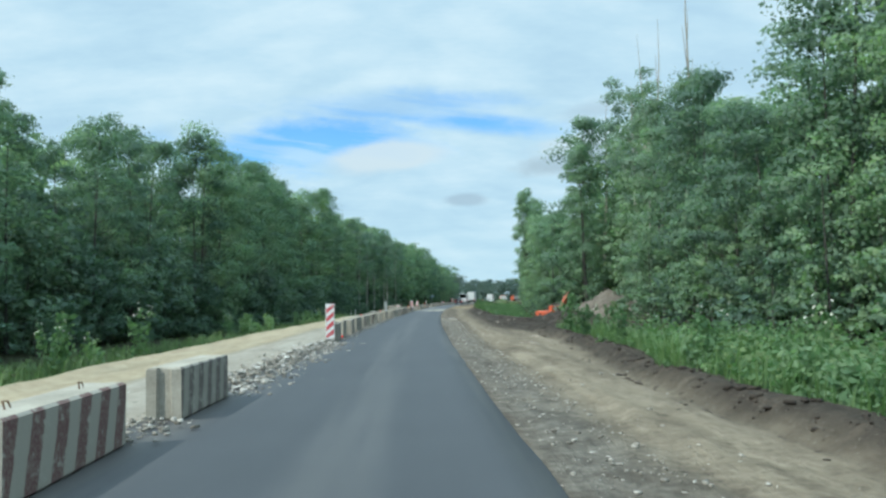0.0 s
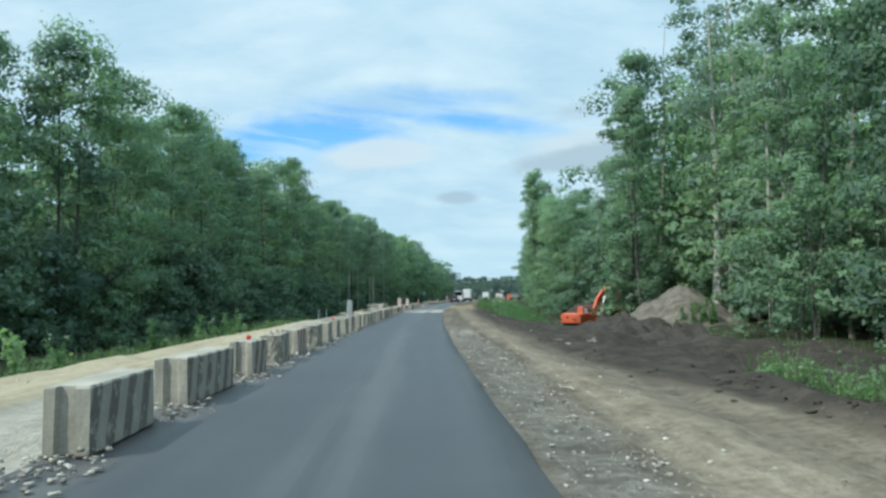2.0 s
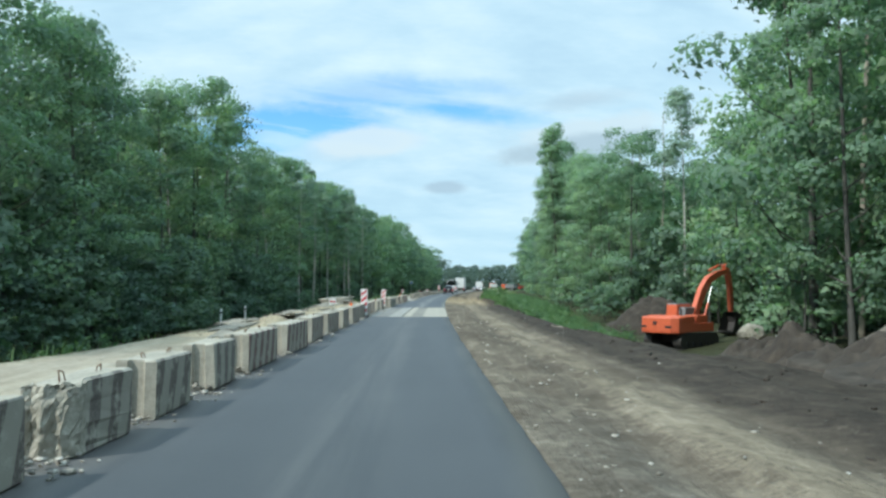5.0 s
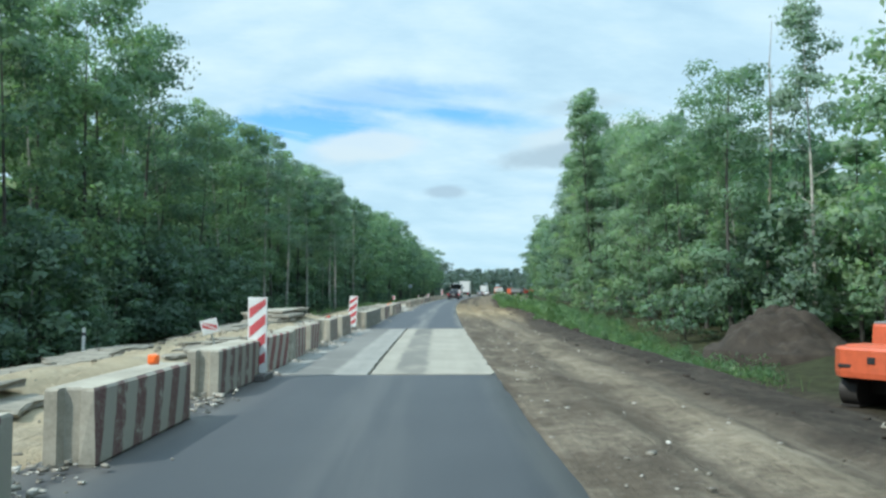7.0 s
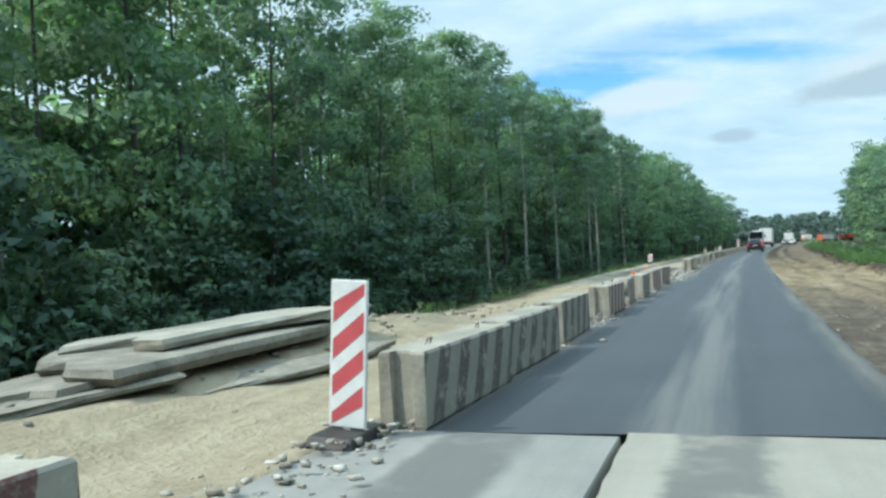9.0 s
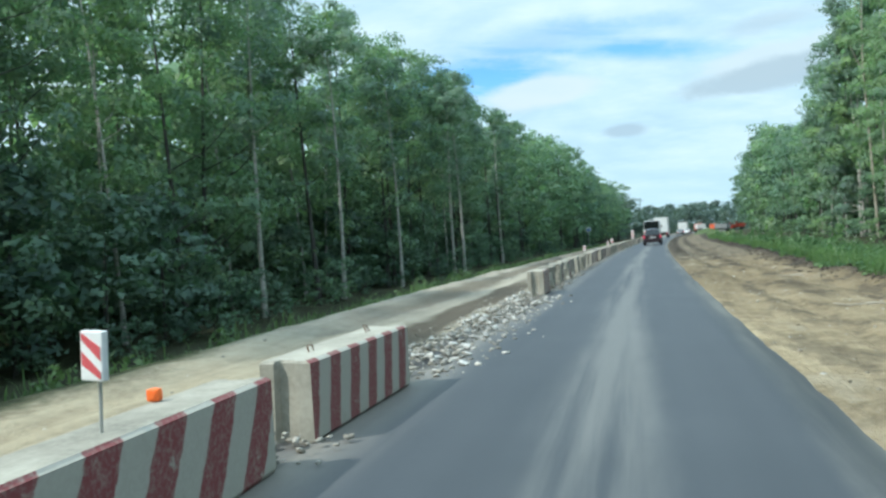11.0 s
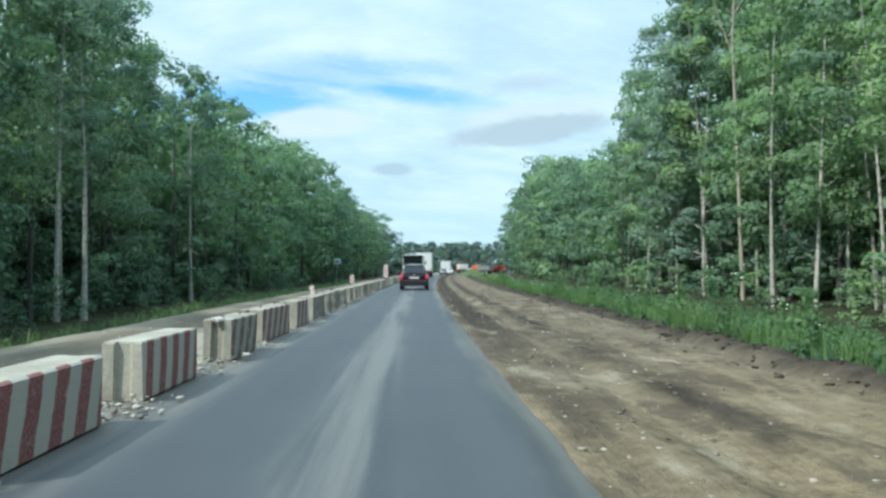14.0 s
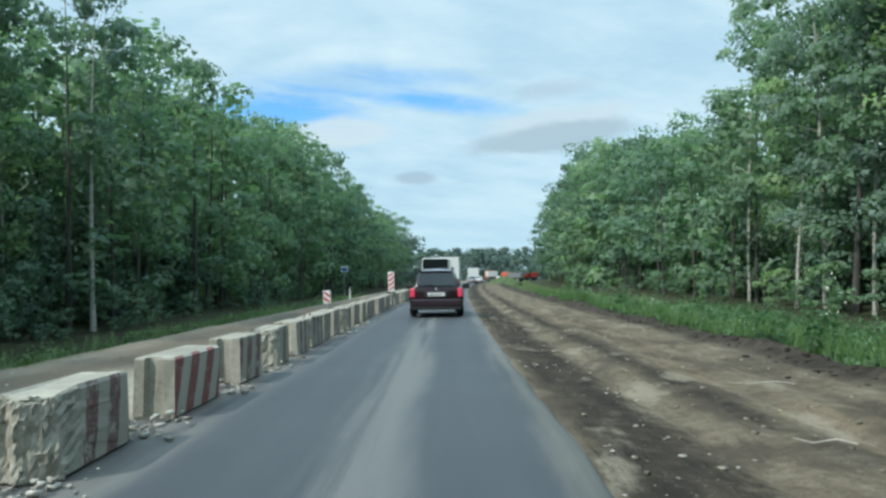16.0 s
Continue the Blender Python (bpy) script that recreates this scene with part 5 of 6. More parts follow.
for (a0, a1, *_r), (b0, b1, *_s) in zip(BLOCKS, BLOCKS[1:]):
    gap = b0 - a1
    if 0.4 < gap < 4:
        m = int(95 * min(gap, 2.0))
        for i in range(m):
            gapspots.append((rl.uniform(a1 - 0.05, b0 + 0.1), -2.85 + rl.gauss(0, 0.22), 0.01 + 0.08 * rl.random() ** 2, 0.025 + 0.075 * rl.random() ** 2))
pebbles("rubble", gapspots, "broken pale stones lying between the blocks")

# stones and crumbs on the dirt shoulder
crumbs, far_bits = [], []
for i in range(700):
    y0, d0 = rl.gauss(55.8, 1.5), rl.gauss(1.65, 0.24)
    if d0 > 1.1:
        crumbs.append((y0, d0, gz(y0, d0) + 0.02 * rl.random(), 0.02 + 0.075 * rl.random() ** 2))
for i in range(7000):
    y0 = rl.uniform(-2, 215)
    dense = 1.0 if 28 < y0 < 62 else 0.45 if y0 < 118 else 0.22
    if rl.random() > dense:
        continue
    d0 = rl.gauss(1.85, 0.33) if y0 < 62 and rl.random() < 0.65 else 1.08 + abs(rl.gauss(0, 1.4))
    if not 1.05 < d0 < 5.2:
        continue
    crumbs.append((y0, d0, gz(y0, d0) - 0.005, 0.016 + 0.06 * rl.random() ** 3))
for i in range(2600):
    y0, d0 = rl.uniform(-1, 64), rl.gauss(1.75, 0.4)
    if d0 > 1.06:
        crumbs.append((y0, d0, gz(y0, d0), 0.014 + 0.05 * rl.random() ** 2))
for i in range(2600):
    y0, d0 = rl.uniform(118, 214), rl.uniform(1.3, 5.3)
    far_bits.append((y0, d0, gz(y0, d0), 0.012 + 0.06 * rl.random() ** 2))
pebbles("dirt_crumbs", far_bits, "brown crumbs of earth strewn over the shoulder", EARTH_BITS, cat="soil")
pebbles("gravel", crumbs, "pale stones and crumbs strewn over the dirt", cat="gravel")
clods = []
for i in range(5200):
    y0 = rl.uniform(-2, 215)
    d0 = rl.gauss(float(verge(y0)) - 0.15, 0.3) if not 40 < y0 < 125 else rl.uniform(3.8, 11)
    clods.append((y0, d0, gz(y0, d0) - 0.01, 0.025 + 0.12 * rl.random() ** 2.6))
pebbles("soil_clods", clods, "dark clods of earth along the dug edge", SOIL, cat="soil")
edgebits = []
for i in range(900):
    y0 = rl.uniform(82, 126)
    d0 = -6.05 + rl.gauss(0, 0.5)
    edgebits.append((y0, d0, gz(y0, d0), 0.03 + 0.13 * rl.random() ** 2.5))
pebbles("tarmac_crumbs", edgebits, "crumbled tarmac and stones along the bank", BROKEN_TAR)
leftbits = []
for i in range(900):
    y0 = rl.uniform(0, 215)
    d0 = rl.uniform(-6.9, -3.2)
    leftbits.append((y0, d0, gz(y0, d0), 0.015 + 0.06 * rl.random() ** 2.5))
pebbles("gravel", leftbits, "scattered stones on the sandy strip", cat="gravel")
for i in range(36):
    y0, d0 = rl.uniform(2, 200), rl.uniform(1.3, 5.0)
    tagged(stone(spot(y0, d0, gz(y0, d0) + 0.01, rl.uniform(0, 360)), rl.uniform(0.04, 0.075)), "pale stone lying on the dirt shoulder", "stone", "loose stones")

# sticks and splintered wood on the shoulder
for i, (y0, d0, ln, rz, rad) in enumerate(((24.2, 3.3, 0.7, 50, 0.022), (30.2, 4.3, 0.6, 20, 0.03), (48.5, 5.0, 0.35, 40, 0.02), (51, 5.6, 0.4, -30, 0.018), (52, 4.6, 0.3, 100, 0.012), (49.6, 4.5, 0.3, 10, 0.025), (90.5, 5.2, 0.6, 35, 0.02), (91.2, 5.1, 0.5, -20, 0.018),
                                           (38, 2.4, 0.5, 20, 0.02), (142, 3.2, 0.9, 85, 0.018), (150, 3.4, 0.7, 60, 0.015), (172, 3.8, 0.6, 30, 0.013), (190, 3.1, 0.5, 80, 0.013), (194, 4.2, 0.9, 95, 0.014))):
    pts = [(0, -ln / 2, 0), (0.04, -ln / 5, 0.03), (-0.03, ln / 5, 0.01), (0.02, ln / 2, 0.04)]
    ob = part("stick", tube_bm(pts, [rad, rad * 0.9, rad * 0.8, rad * 0.4], 6), DEADWOOD, loc=spot(y0, d0, gz(y0, d0) + rad * 0.8, rz))
    tagged(ob, "splintered pale stick lying on the dirt", "stick", "sticks")


# ---- broken tarmac on the left bank ----
def tarmac_slab(y0, d0, z0, ly, lx, th, rz=0, rx=0, ry=0, seed=0, mat=BROKEN_TAR, label="broken slab of old tarmac lying on the bank"):
    rng = random.Random(seed)
    bm = bmesh.new()
    n = 17
    ring = []
    for i in range(n):
        a = 2 * math.pi * i / n
        k = rng.uniform(0.66, 1.08)
        c, s = math.cos(a), math.sin(a)
        q = max(abs(c), abs(s))
        ring.append((c / q * lx / 2 * k, s / q * ly / 2 * k))
    lo = [bm.verts.new((x * 0.97, yv * 0.97, 0)) for x, yv in ring]
    mi = [bm.verts.new((x * 1.01 + rng.uniform(-0.05, 0.05), yv + rng.uniform(-0.05, 0.05), th * 0.55)) for x, yv in ring]
    hi = [bm.verts.new((x * 0.985, yv * 0.985, th)) for x, yv in ring]
    for a, b in ((lo, mi), (mi, hi)):
        for i in range(n):
            bm.faces.new((a[i], a[(i + 1) % n], b[(i + 1) % n], b[i]))
    bm.faces.new(hi)
    bm.faces.new(lo[::-1])
    ob = part("tarmac_slab", bm, mat, loc=spot(y0, d0, z0, rz, rx, ry))
    return tagged(ob, label, "tarmac slab", "broken tarmac")


tarmac_slab(115.0, -6.45, gz(115, -6.2) + 0.14, 5.0, 1.8, 0.11, -3, 0.8, -2.5, 1, CONCRETE, "large pale slab lying flat on broken tarmac")
tarmac_slab(114.6, -6.4, gz(115, -6.2) - 0.02, 6.2, 1.9, 0.15, 2, 0, 0.5, 2)
tarmac_slab(112.6, -6.3, gz(112.6, -6.1) - 0.02, 3.0, 1.6, 0.12, 14, 3, -4, 3)
for i in range(30):
    y0 = 83 + i * 1.15 + rl.uniform(-0.5, 0.5)
    d0 = rl.choice((-6.4, -6.2, -5.9, -5.0)) + rl.uniform(-0.25, 0.25)
    tarmac_slab(y0, d0, gz(y0, d0) - 0.05, rl.uniform(1.4, 3.6), rl.uniform(0.5, 1.0), rl.uniform(0.06, 0.10), rl.uniform(-10, 10), rl.uniform(-2, 2), rl.uniform(-5, 5), 10 + i)


# ---- boards, posts and cones ----
def guide_board(y0, d0, z0, w, h, stripes, lean=1, rz=0, tilt=0, foot=True, label="", rise=0.42):
    """An upright board with slanting red bars on white, on a rubber foot or on a stake."""
    root = thing("guide_board", spot(y0, d0, z0, rz, 0, tilt), label or "red and white striped guide board standing by the blocks", "traffic board", "guide boards")
    base = 0.10 if foot else rise
    part("panel", box_bm(-w / 2, -0.02, base, w / 2, 0.02, base + h, 0.008), BOARD_WHITE, root)
    step = h / stripes
    for i in range(stripes):
        zc = base + (i + 0.5) * step
        bm = bmesh.new()
        m = min(0.035, 0.08 * w)
        slope = (w - 2 * m) * 0.85
        z_lo, z_hi = zc - step * 0.27, zc + step * 0.27
        pts = [(-w / 2 + m, z_lo - lean * slope / 2), (w / 2 - m, z_lo + lean * slope / 2), (w / 2 - m, z_hi + lean * slope / 2), (-w / 2 + m, z_hi - lean * slope / 2)]
        pts = [(px, min(max(pz, base + m), base + h - m)) for px, pz in pts]
        f = [bm.verts.new((px, -0.0235, pz)) for px, pz in pts]
        g = [bm.verts.new((px, -0.0195, pz)) for px, pz in pts]
        bm.faces.new(f)
        for j in range(4):
            bm.faces.new((f[j], g[j], g[(j + 1) % 4], f[(j + 1) % 4]))
        part("red_bar", bm, BOARD_RED, root, "red slanting bar")
    if foot:
        part("foot", box_bm(-0.2, -0.34, 0, 0.2, 0.34, 0.085, 0.02, taper=0.15), BLACK if stripes > 4 else DARK_STEEL, root, "heavy dark foot")
        part("stem", box_bm(-0.03, -0.018, 0.06, 0.03, 0.018, base + 0.1), GALV, root)
    else:
        part("stake", tube_bm([(0, 0.03, -0.01 if h < 0.3 else -0.15), (0, 0.03, base + h * 0.7)], [0.008 if h < 0.3 else 0.022, 0.008 if h < 0.3 else 0.02], 8), GALV, root, "thin steel stake")
    return root


guide_board(26.85, -2.92, 0.0, 0.29, 1.15, 4, 1)
guide_board(94.95, -2.70, 0.0, 0.29, 1.15, 4, 1)
guide_board(111.25, -3.0, 0.0, 0.29, 1.08, 4, 1, 0, 4)
guide_board(99.4, -4.5, gz(99.4, -4.5), 0.34, 0.30, 2, -1, 15, -14, False, "bent red and white board on a leaning stake")
guide_board(131.12, -2.80, 0.60, 0.13, 0.23, 2, -1, -8, 3, False, "small red and white board on a concrete block", 0.25)
guide_board(163.45, -2.88, 0.60, 0.12, 0.22, 3, -1, 5, 6, False, "small red and white board on a concrete block", 0.13)
guide_board(182.5, -2.88, 0.60, 0.12, 0.22, 3, -1, 0, -8, False, "small red and white board on a concrete block", 0.04)
guide_board(222.5, -2.85, 0.60, 0.30, 0.95, 4, 1, 0, 0, True, "red and white striped guide board set on a block")
guide_board(214.5, -4.6, gz(214.5, -4.6), 0.28, 0.5, 2, -1, 0, -4, False, "small black and white striped board on a stake")


def white_post(y0, d0, h, w=0.09, lean=0):
    root = thing("marker_post", spot(y0, d0, gz(y0, d0) - 0.1, 0, 0, lean), "white roadside marker post on the bank", "post", "marker posts")
    part("shaft", box_bm(-w / 2, -w / 3, 0, w / 2, w / 3, h, 0.012, taper=0.1), POST_WHITE, root)
    part("band", box_bm(-w / 2 - 0.002, -w / 3 - 0.003, h - 0.25, w / 2 + 0.002, w / 3 + 0.003, h - 0.15), INK, root, "black band")
    return root


white_post(102.0, -10.84, 0.3 - gz(102.0, -10.84), 0.10, 3)
white_post(108.4, -11.0, 0.3 - gz(108.4, -11.0), 0.10)
white_post(240, -7.2, 0.9)
tall = thing("steel_post", spot(57.3, -2.84, 0.58, 4), "grey galvanised post standing on a concrete block", "post")
part("shaft", box_bm(-0.085, -0.05, 0, 0.085, 0.05, 0.66, 0.012), GALV, tall)
part("flange", box_bm(-0.11, 0.03, 0.0, 0.11, 0.055, 0.62, 0.008), GALV, tall)


def lamp(y0, d0, z0, mat, label, s=1.0):
    root = thing("warning_lamp", spot(y0, d0, z0, rl.uniform(-20, 20)), label, "warning lamp", "warning lamps")
    part("body", box_bm(-0.07 * s, -0.06 * s, 0, 0.07 * s, 0.06 * s, 0.14 * s, 0.042 * s), mat, root)
    part("lens", cyl_bm(0.045 * s, 0.02, "y", 16, 0.004, None, (0, -0.055 * s, 0.075 * s)), mat, root)
    return root


lamp(39.75, -2.98, 0.60, RED_PLASTIC, "small red lamp lying on a concrete block", 0.6)
lamp(52.3, -2.9, 0.60, RED_PLASTIC, "small red lamp lying on a concrete block", 0.6)
lamp(90.8, -2.85, 0.60, SIGNAL, "small orange lamp on a concrete block", 0.75)
lamp(127.4, -2.85, 0.60, SIGNAL, "small orange lamp on a concrete block", 0.55)
lamp(131.9, -3.0, 0.60, SIGNAL, "orange lamp on a concrete block", 0.55)
lamp(104.9, -2.95, 0.60, RED_PLASTIC, "small red lamp on a concrete block", 0.5)
lamp(28.7, -2.72, 0.02, RED_PLASTIC, "small red lamp lying against a block", 0.8)
tagged(stone(spot(171.9, -2.86, 0.60, 20), 0.2), "white stone lying on a block", "stone")
tagged(stone(spot(181.3, -2.86, 0.60, 70), 0.16), "white stone lying on a block", "stone")
sign = thing("road_sign", spot(295, -16.2, gz(295, -16.2)), "small blue and white sign on a thin post", "road sign")
part("post", tube_bm([(0, 0, 0), (0, 0, 4.0)], [0.05, 0.05], 8), GALV, sign)
part("panel", box_bm(-0.5, -0.05, 3.2, 0.5, -0.02, 4.0, 0.01), POST_WHITE, sign)
part("emblem", box_bm(-0.35, -0.056, 3.3, 0.35, -0.05, 3.75, 0.0), BLUE_SIGN, sign, "blue plain emblem")


# ---- heaps ----
def heap(y0, d0, ry, rx, h, mat, label, seed, skew=0.0, rough=1.0):
    n, m = 72, 34
    r = np.linspace(0, 1, m)
    a = np.linspace(0, 2 * np.pi, n, endpoint=False)
    A, R = np.meshgrid(a, r, indexing="ij")
    x, yv = np.cos(A) * R * rx, np.sin(A) * R * ry
    prof = np.clip(1 - R ** 1.15, 0, 1) ** 1.05
    lump = (vnoise(x * 0.8 + 50, yv * 0.8 + 50, seed) - 0.5) * 0.95 + (vnoise(x * 2.4 + 50, yv * 2.4 + 50, seed + 1) - 0.5) * 0.5 + (vnoise(x * 5 + 50, yv * 5 + 50, seed + 2) - 0.5) * 0.26
    z = h * prof * (1 + skew * np.cos(A) * R) + rough * lump * smooth(1.02 - R, 0, 0.35)
    base = gz(y0, d0)
    X = bend(y0) + d0 + x
    Y = y0 + yv
    Z = np.maximum(base + z, 0 * z + ground_z(Y, X - bend(Y)) - 0.12)
    Z = np.where(R > 0.985, ground_z(Y, X - bend(Y)) - 0.2, Z)
    i = np.arange(n)
    f = [(p * m + q, ((p + 1) % n) * m + q, ((p + 1) % n) * m + q + 1, p * m + q + 1) for p in range(n) for q in range(m - 1)]
    ob = quads("earth_mound", np.stack([X, Y, Z], -1).reshape(-1, 3), f, mat)
    ob.data.polygons.foreach_set("use_smooth", np.ones(len(ob.data.polygons), bool))
    return tagged(ob, label, "earth heap", "earth heaps")


heap(82.4, 18.2, 5.6, 4.5, 2.05 - gz(82.4, 18.2), PILE, "tall heap of grey-brown excavated earth", 3, 0.0, 0.5)
heap(80.5, 13.6, 5.5, 2.6, 0.7, SOIL, "low heap of dark soil below the tall one", 5)
heap(88.5, 13.6, 4.0, 2.4, 0.9, SOIL, "low heap of dark soil below the tall one", 6)
heap(124.6, 18.3, 4.2, 4.0, 0.65 - gz(124.6, 18.3), SOIL, "heap of dark crumbly earth before the trees", 8)
heap(62.0, 10.5, 9.0, 3.2, 0.45, SOIL, "low bank of dark dug soil", 9)
heap(72.0, 11.5, 7.0, 3.2, 0.45, SOIL, "low bank of dark dug soil", 12)


def lump(y0, d0, sx, sy, sz, rz, mat, label, cat):
    bm = rough_lump(random.Random(int(y0 * 10)), sx, sy, sz, 2, 0.16)
    ob = part("concrete_lump", bm, mat, loc=spot(y0, d0, gz(y0, d0) + sz * 0.25, rz, 8, 12))
    return tagged(ob, label, cat, "broken concrete")


for i in range(13):
    lump(rl.uniform(91, 99), rl.uniform(13.5, 16.5), rl.uniform(0.5, 1.3), rl.uniform(0.5, 1.2), rl.uniform(0.4, 0.9), rl.uniform(0, 360), RUBBED if i % 3 else STONE, "broken pale concrete lump tipped on dark soil", "concrete lump")
lump(93.5, 15.8, 1.5, 1.0, 1.7, 25, STONE, "upright slab of pale broken concrete", "concrete lump")
lump(105.2, 18.9, 2.2, 1.6, 1.3, 60, RUBBED, "broken pale concrete lump beside the excavator", "concrete lump")
lump(121.5, 6.9, 0.7, 0.5, 0.35, 10, SOIL, "dark clump of earth on the shoulder", "earth clump")
lump(116.0, 9.6, 1.0, 0.8, 0.5, 40, RUBBED, "pile of broken stones on the verge", "stone pile")

# ---- excavator ----
def excavator(m):
    root = thing("excavator", m, "orange tracked excavator parked on dug soil", "excavator")
    for s in (-1, 1):
        bm = bmesh.new()
        ring = []
        for i in range(28):
            a = 2 * math.pi * i / 28
            y0 = math.copysign(1.45, math.cos(a)) + 0.42 * math.cos(a)
            ring.append((y0, 0.46 + 0.44 * math.sin(a)))
        for x0, x1 in ((s * 1.08 - 0.29, s * 1.08 + 0.29),):
            a = [bm.verts.new((x0, p, q)) for p, q in ring]
            b = [bm.verts.new((x1, p, q)) for p, q in ring]
            for i in range(28):
                bm.faces.new((a[i], a[(i + 1) % 28], b[(i + 1) % 28], b[i]))
            bm.faces.new(a[::-1]), bm.faces.new(b)
        tr = part("track", bm, DARK_STEEL, root, "muddy dark crawler track")
        for i in range(15):
            for z in (0.0, 0.9):
                part("track_shoe", box_bm(s * 1.08 - 0.31, -1.75 + i * 0.25, z - 0.02, s * 1.08 + 0.31, -1.75 + i * 0.25 + 0.17, z + 0.035, 0.01), DARK_STEEL, tr)
        for i in range(5):
            part("roller", cyl_bm(0.14, 0.08, "x", 14, 0.01, None, (s * 1.39, -1.2 + i * 0.6, 0.28)), BLACK, tr)
    part("undercarriage", box_bm(-0.8, -0.9, 0.35, 0.8, 0.9, 0.85, 0.06), DARK_STEEL, root)
    part("turntable", cyl_bm(0.62, 0.2, "z", 24, 0.02, None, (0, 0, 0.93)), DARK_STEEL, root)
    house = part("upper_body", box_bm(-1.32, -1.5, 1.0, 1.32, 1.45, 1.55, 0.06), ORANGE, root)
    part("engine_hood", box_bm(-1.3, -1.6, 1.5, 1.3, -0.35, 1.98, 0.09), ORANGE, root)
    cw = bmesh.new()
    prof = [(-1.38, -1.45), (-1.38, -2.0), (-1.05, -2.35), (0, -2.48), (1.05, -2.35), (1.38, -2.0), (1.38, -1.45)]
    lo = [cw.verts.new((x, y0, 0.98)) for x, y0 in prof]
    mi = [cw.verts.new((x * 1.01, y0 * 1.01, 1.15)) for x, y0 in prof]
    hi = [cw.verts.new((x, y0, 1.85)) for x, y0 in prof]
    tp = [cw.verts.new((x * 0.96, y0 * 0.97, 1.93)) for x, y0 in prof]
    for a, b in ((lo, mi), (mi, hi), (hi, tp)):
        for i in range(7):
            cw.faces.new((a[i], a[(i + 1) % 7], b[(i + 1) % 7], b[i]))
    cw.faces.new(lo[::-1]), cw.faces.new(tp)
    c = part("counterweight", cw, ORANGE, root, "rounded orange counterweight")
    for x in (-0.85, 0.85):
        part("grille", box_bm(x - 0.24, -2.50 + abs(x) * 0.10, 1.28, x + 0.24, -2.36 + abs(x) * 0.10, 1.40, 0.02), BLACK, c)
    part("lug", box_bm(-0.12, -2.52, 1.45, 0.12, -2.46, 1.66, 0.01), BLACK, c)
    cab = part("cab", box_bm(-1.28, 0.1, 1.5, -0.42, 1.75, 2.62, 0.10, taper=0.10), ORANGE, root)
    part("roof_panel", box_bm(-1.2, 0.2, 2.6, -0.5, 1.65, 2.68, 0.03), GREY_PAINT, cab, "grey roof panel")
    part("side_window", box_bm(-1.31, 0.35, 1.9, -1.22, 1.5, 2.45, 0.02), GLASS, cab)
    part("right_window", box_bm(-0.47, 0.35, 1.9, -0.40, 1.5, 2.45, 0.02), GLASS, cab)
    # plain grey block in place of the glazed part of the cab
    part("guard_box", box_bm(-0.36, 0.25, 1.52, 0.12, 1.35, 2.45, 0.05), GREY_PAINT, root, "grey painted block standing for the cab's glass")
    part("tank", box_bm(0.45, -0.2, 1.5, 1.25, 1.0, 2.0, 0.06), ORANGE, root)
    part("exhaust", tube_bm([(0.7, -0.9, 1.9), (0.7, -0.9, 2.35), (0.7, -1.02, 2.45)], [0.06, 0.06, 0.055], 10), DARK_STEEL, root)
    part("handrail", tube_bm([(1.25, 0.9, 1.55), (1.25, 0.9, 2.35), (1.25, -0.1, 2.35), (1.25, -0.1, 1.95)], [0.02] * 4, 6), DARK_STEEL, root)

    def beam(name, pts, widths, half, label, mat=ORANGE, parent=root):
        """A box-section arm along points in the y, z plane."""
        bm = bmesh.new()
        P = [Vector((0, p[0], p[1])) for p in pts]
        rings = []
        for i, p in enumerate(P):
            t = (P[min(i + 1, len(P) - 1)] - P[max(i - 1, 0)]).normalized()
            nrm = Vector((0, -t.z, t.y))
            rings.append([bm.verts.new(p + Vector((sx * half, 0, 0)) + nrm * sn * widths[i] / 2) for sx, sn in ((-1, -1), (1, -1), (1, 1), (-1, 1))])
        for a, b in zip(rings, rings[1:]):
            for j in range(4):
                bm.faces.new((a[j], a[(j + 1) % 4], b[(j + 1) % 4], b[j]))
        bm.faces.new(rings[0][::-1]), bm.faces.new(rings[-1])
        bmesh.ops.bevel(bm, geom=[e for e in bm.edges], offset=0.018, segments=1, affect="EDGES")
        return part(name, bm, mat, parent, label)

    boom = beam("boom", [(1.0, 1.45), (1.5, 2.35), (2.1, 3.45), (2.75, 4.15), (3.7, 4.55), (4.75, 4.75)], [0.42, 0.52, 0.56, 0.5, 0.4, 0.3], 0.17, "curved orange boom")
    stick = beam("stick", [(4.45, 5.15), (4.85, 4.6), (5.05, 3.6), (5.15, 2.1)], [0.28, 0.42, 0.34, 0.22], 0.13, "orange dipper arm")
    for s in (-0.33, 0.33):
        part("lift_cylinder", tube_bm([(s * 0.8, 1.75, 1.35), (s * 0.8, 2.35, 2.7)], [0.07, 0.07], 10), ORANGE, boom)
        part("piston", tube_bm([(s * 0.8, 2.35, 2.7), (s * 0.8, 2.75, 3.75)], [0.04, 0.04], 8), STEEL, boom, "bright steel piston rod")
    part("stick_cylinder", tube_bm([(0, 2.9, 4.75), (0, 3.85, 5.1)], [0.075, 0.075], 10), ORANGE, boom)
    part("piston", tube_bm([(0, 3.85, 5.1), (0, 4.45, 5.2)], [0.04, 0.04], 8), STEEL, boom, "bright steel piston rod")
    part("bucket_cylinder", tube_bm([(0, 5.15, 4.3), (0, 5.42, 2.5)], [0.06, 0.05], 10), DARK_STEEL, stick)
    bk = bmesh.new()
    prof = [(5.15, 2.1), (5.45, 1.9), (5.6, 1.4), (5.45, 0.85), (5.05, 0.62), (4.6, 0.72), (4.5, 0.9)]
    a = [bk.verts.new((-0.55, p, q)) for p, q in prof]
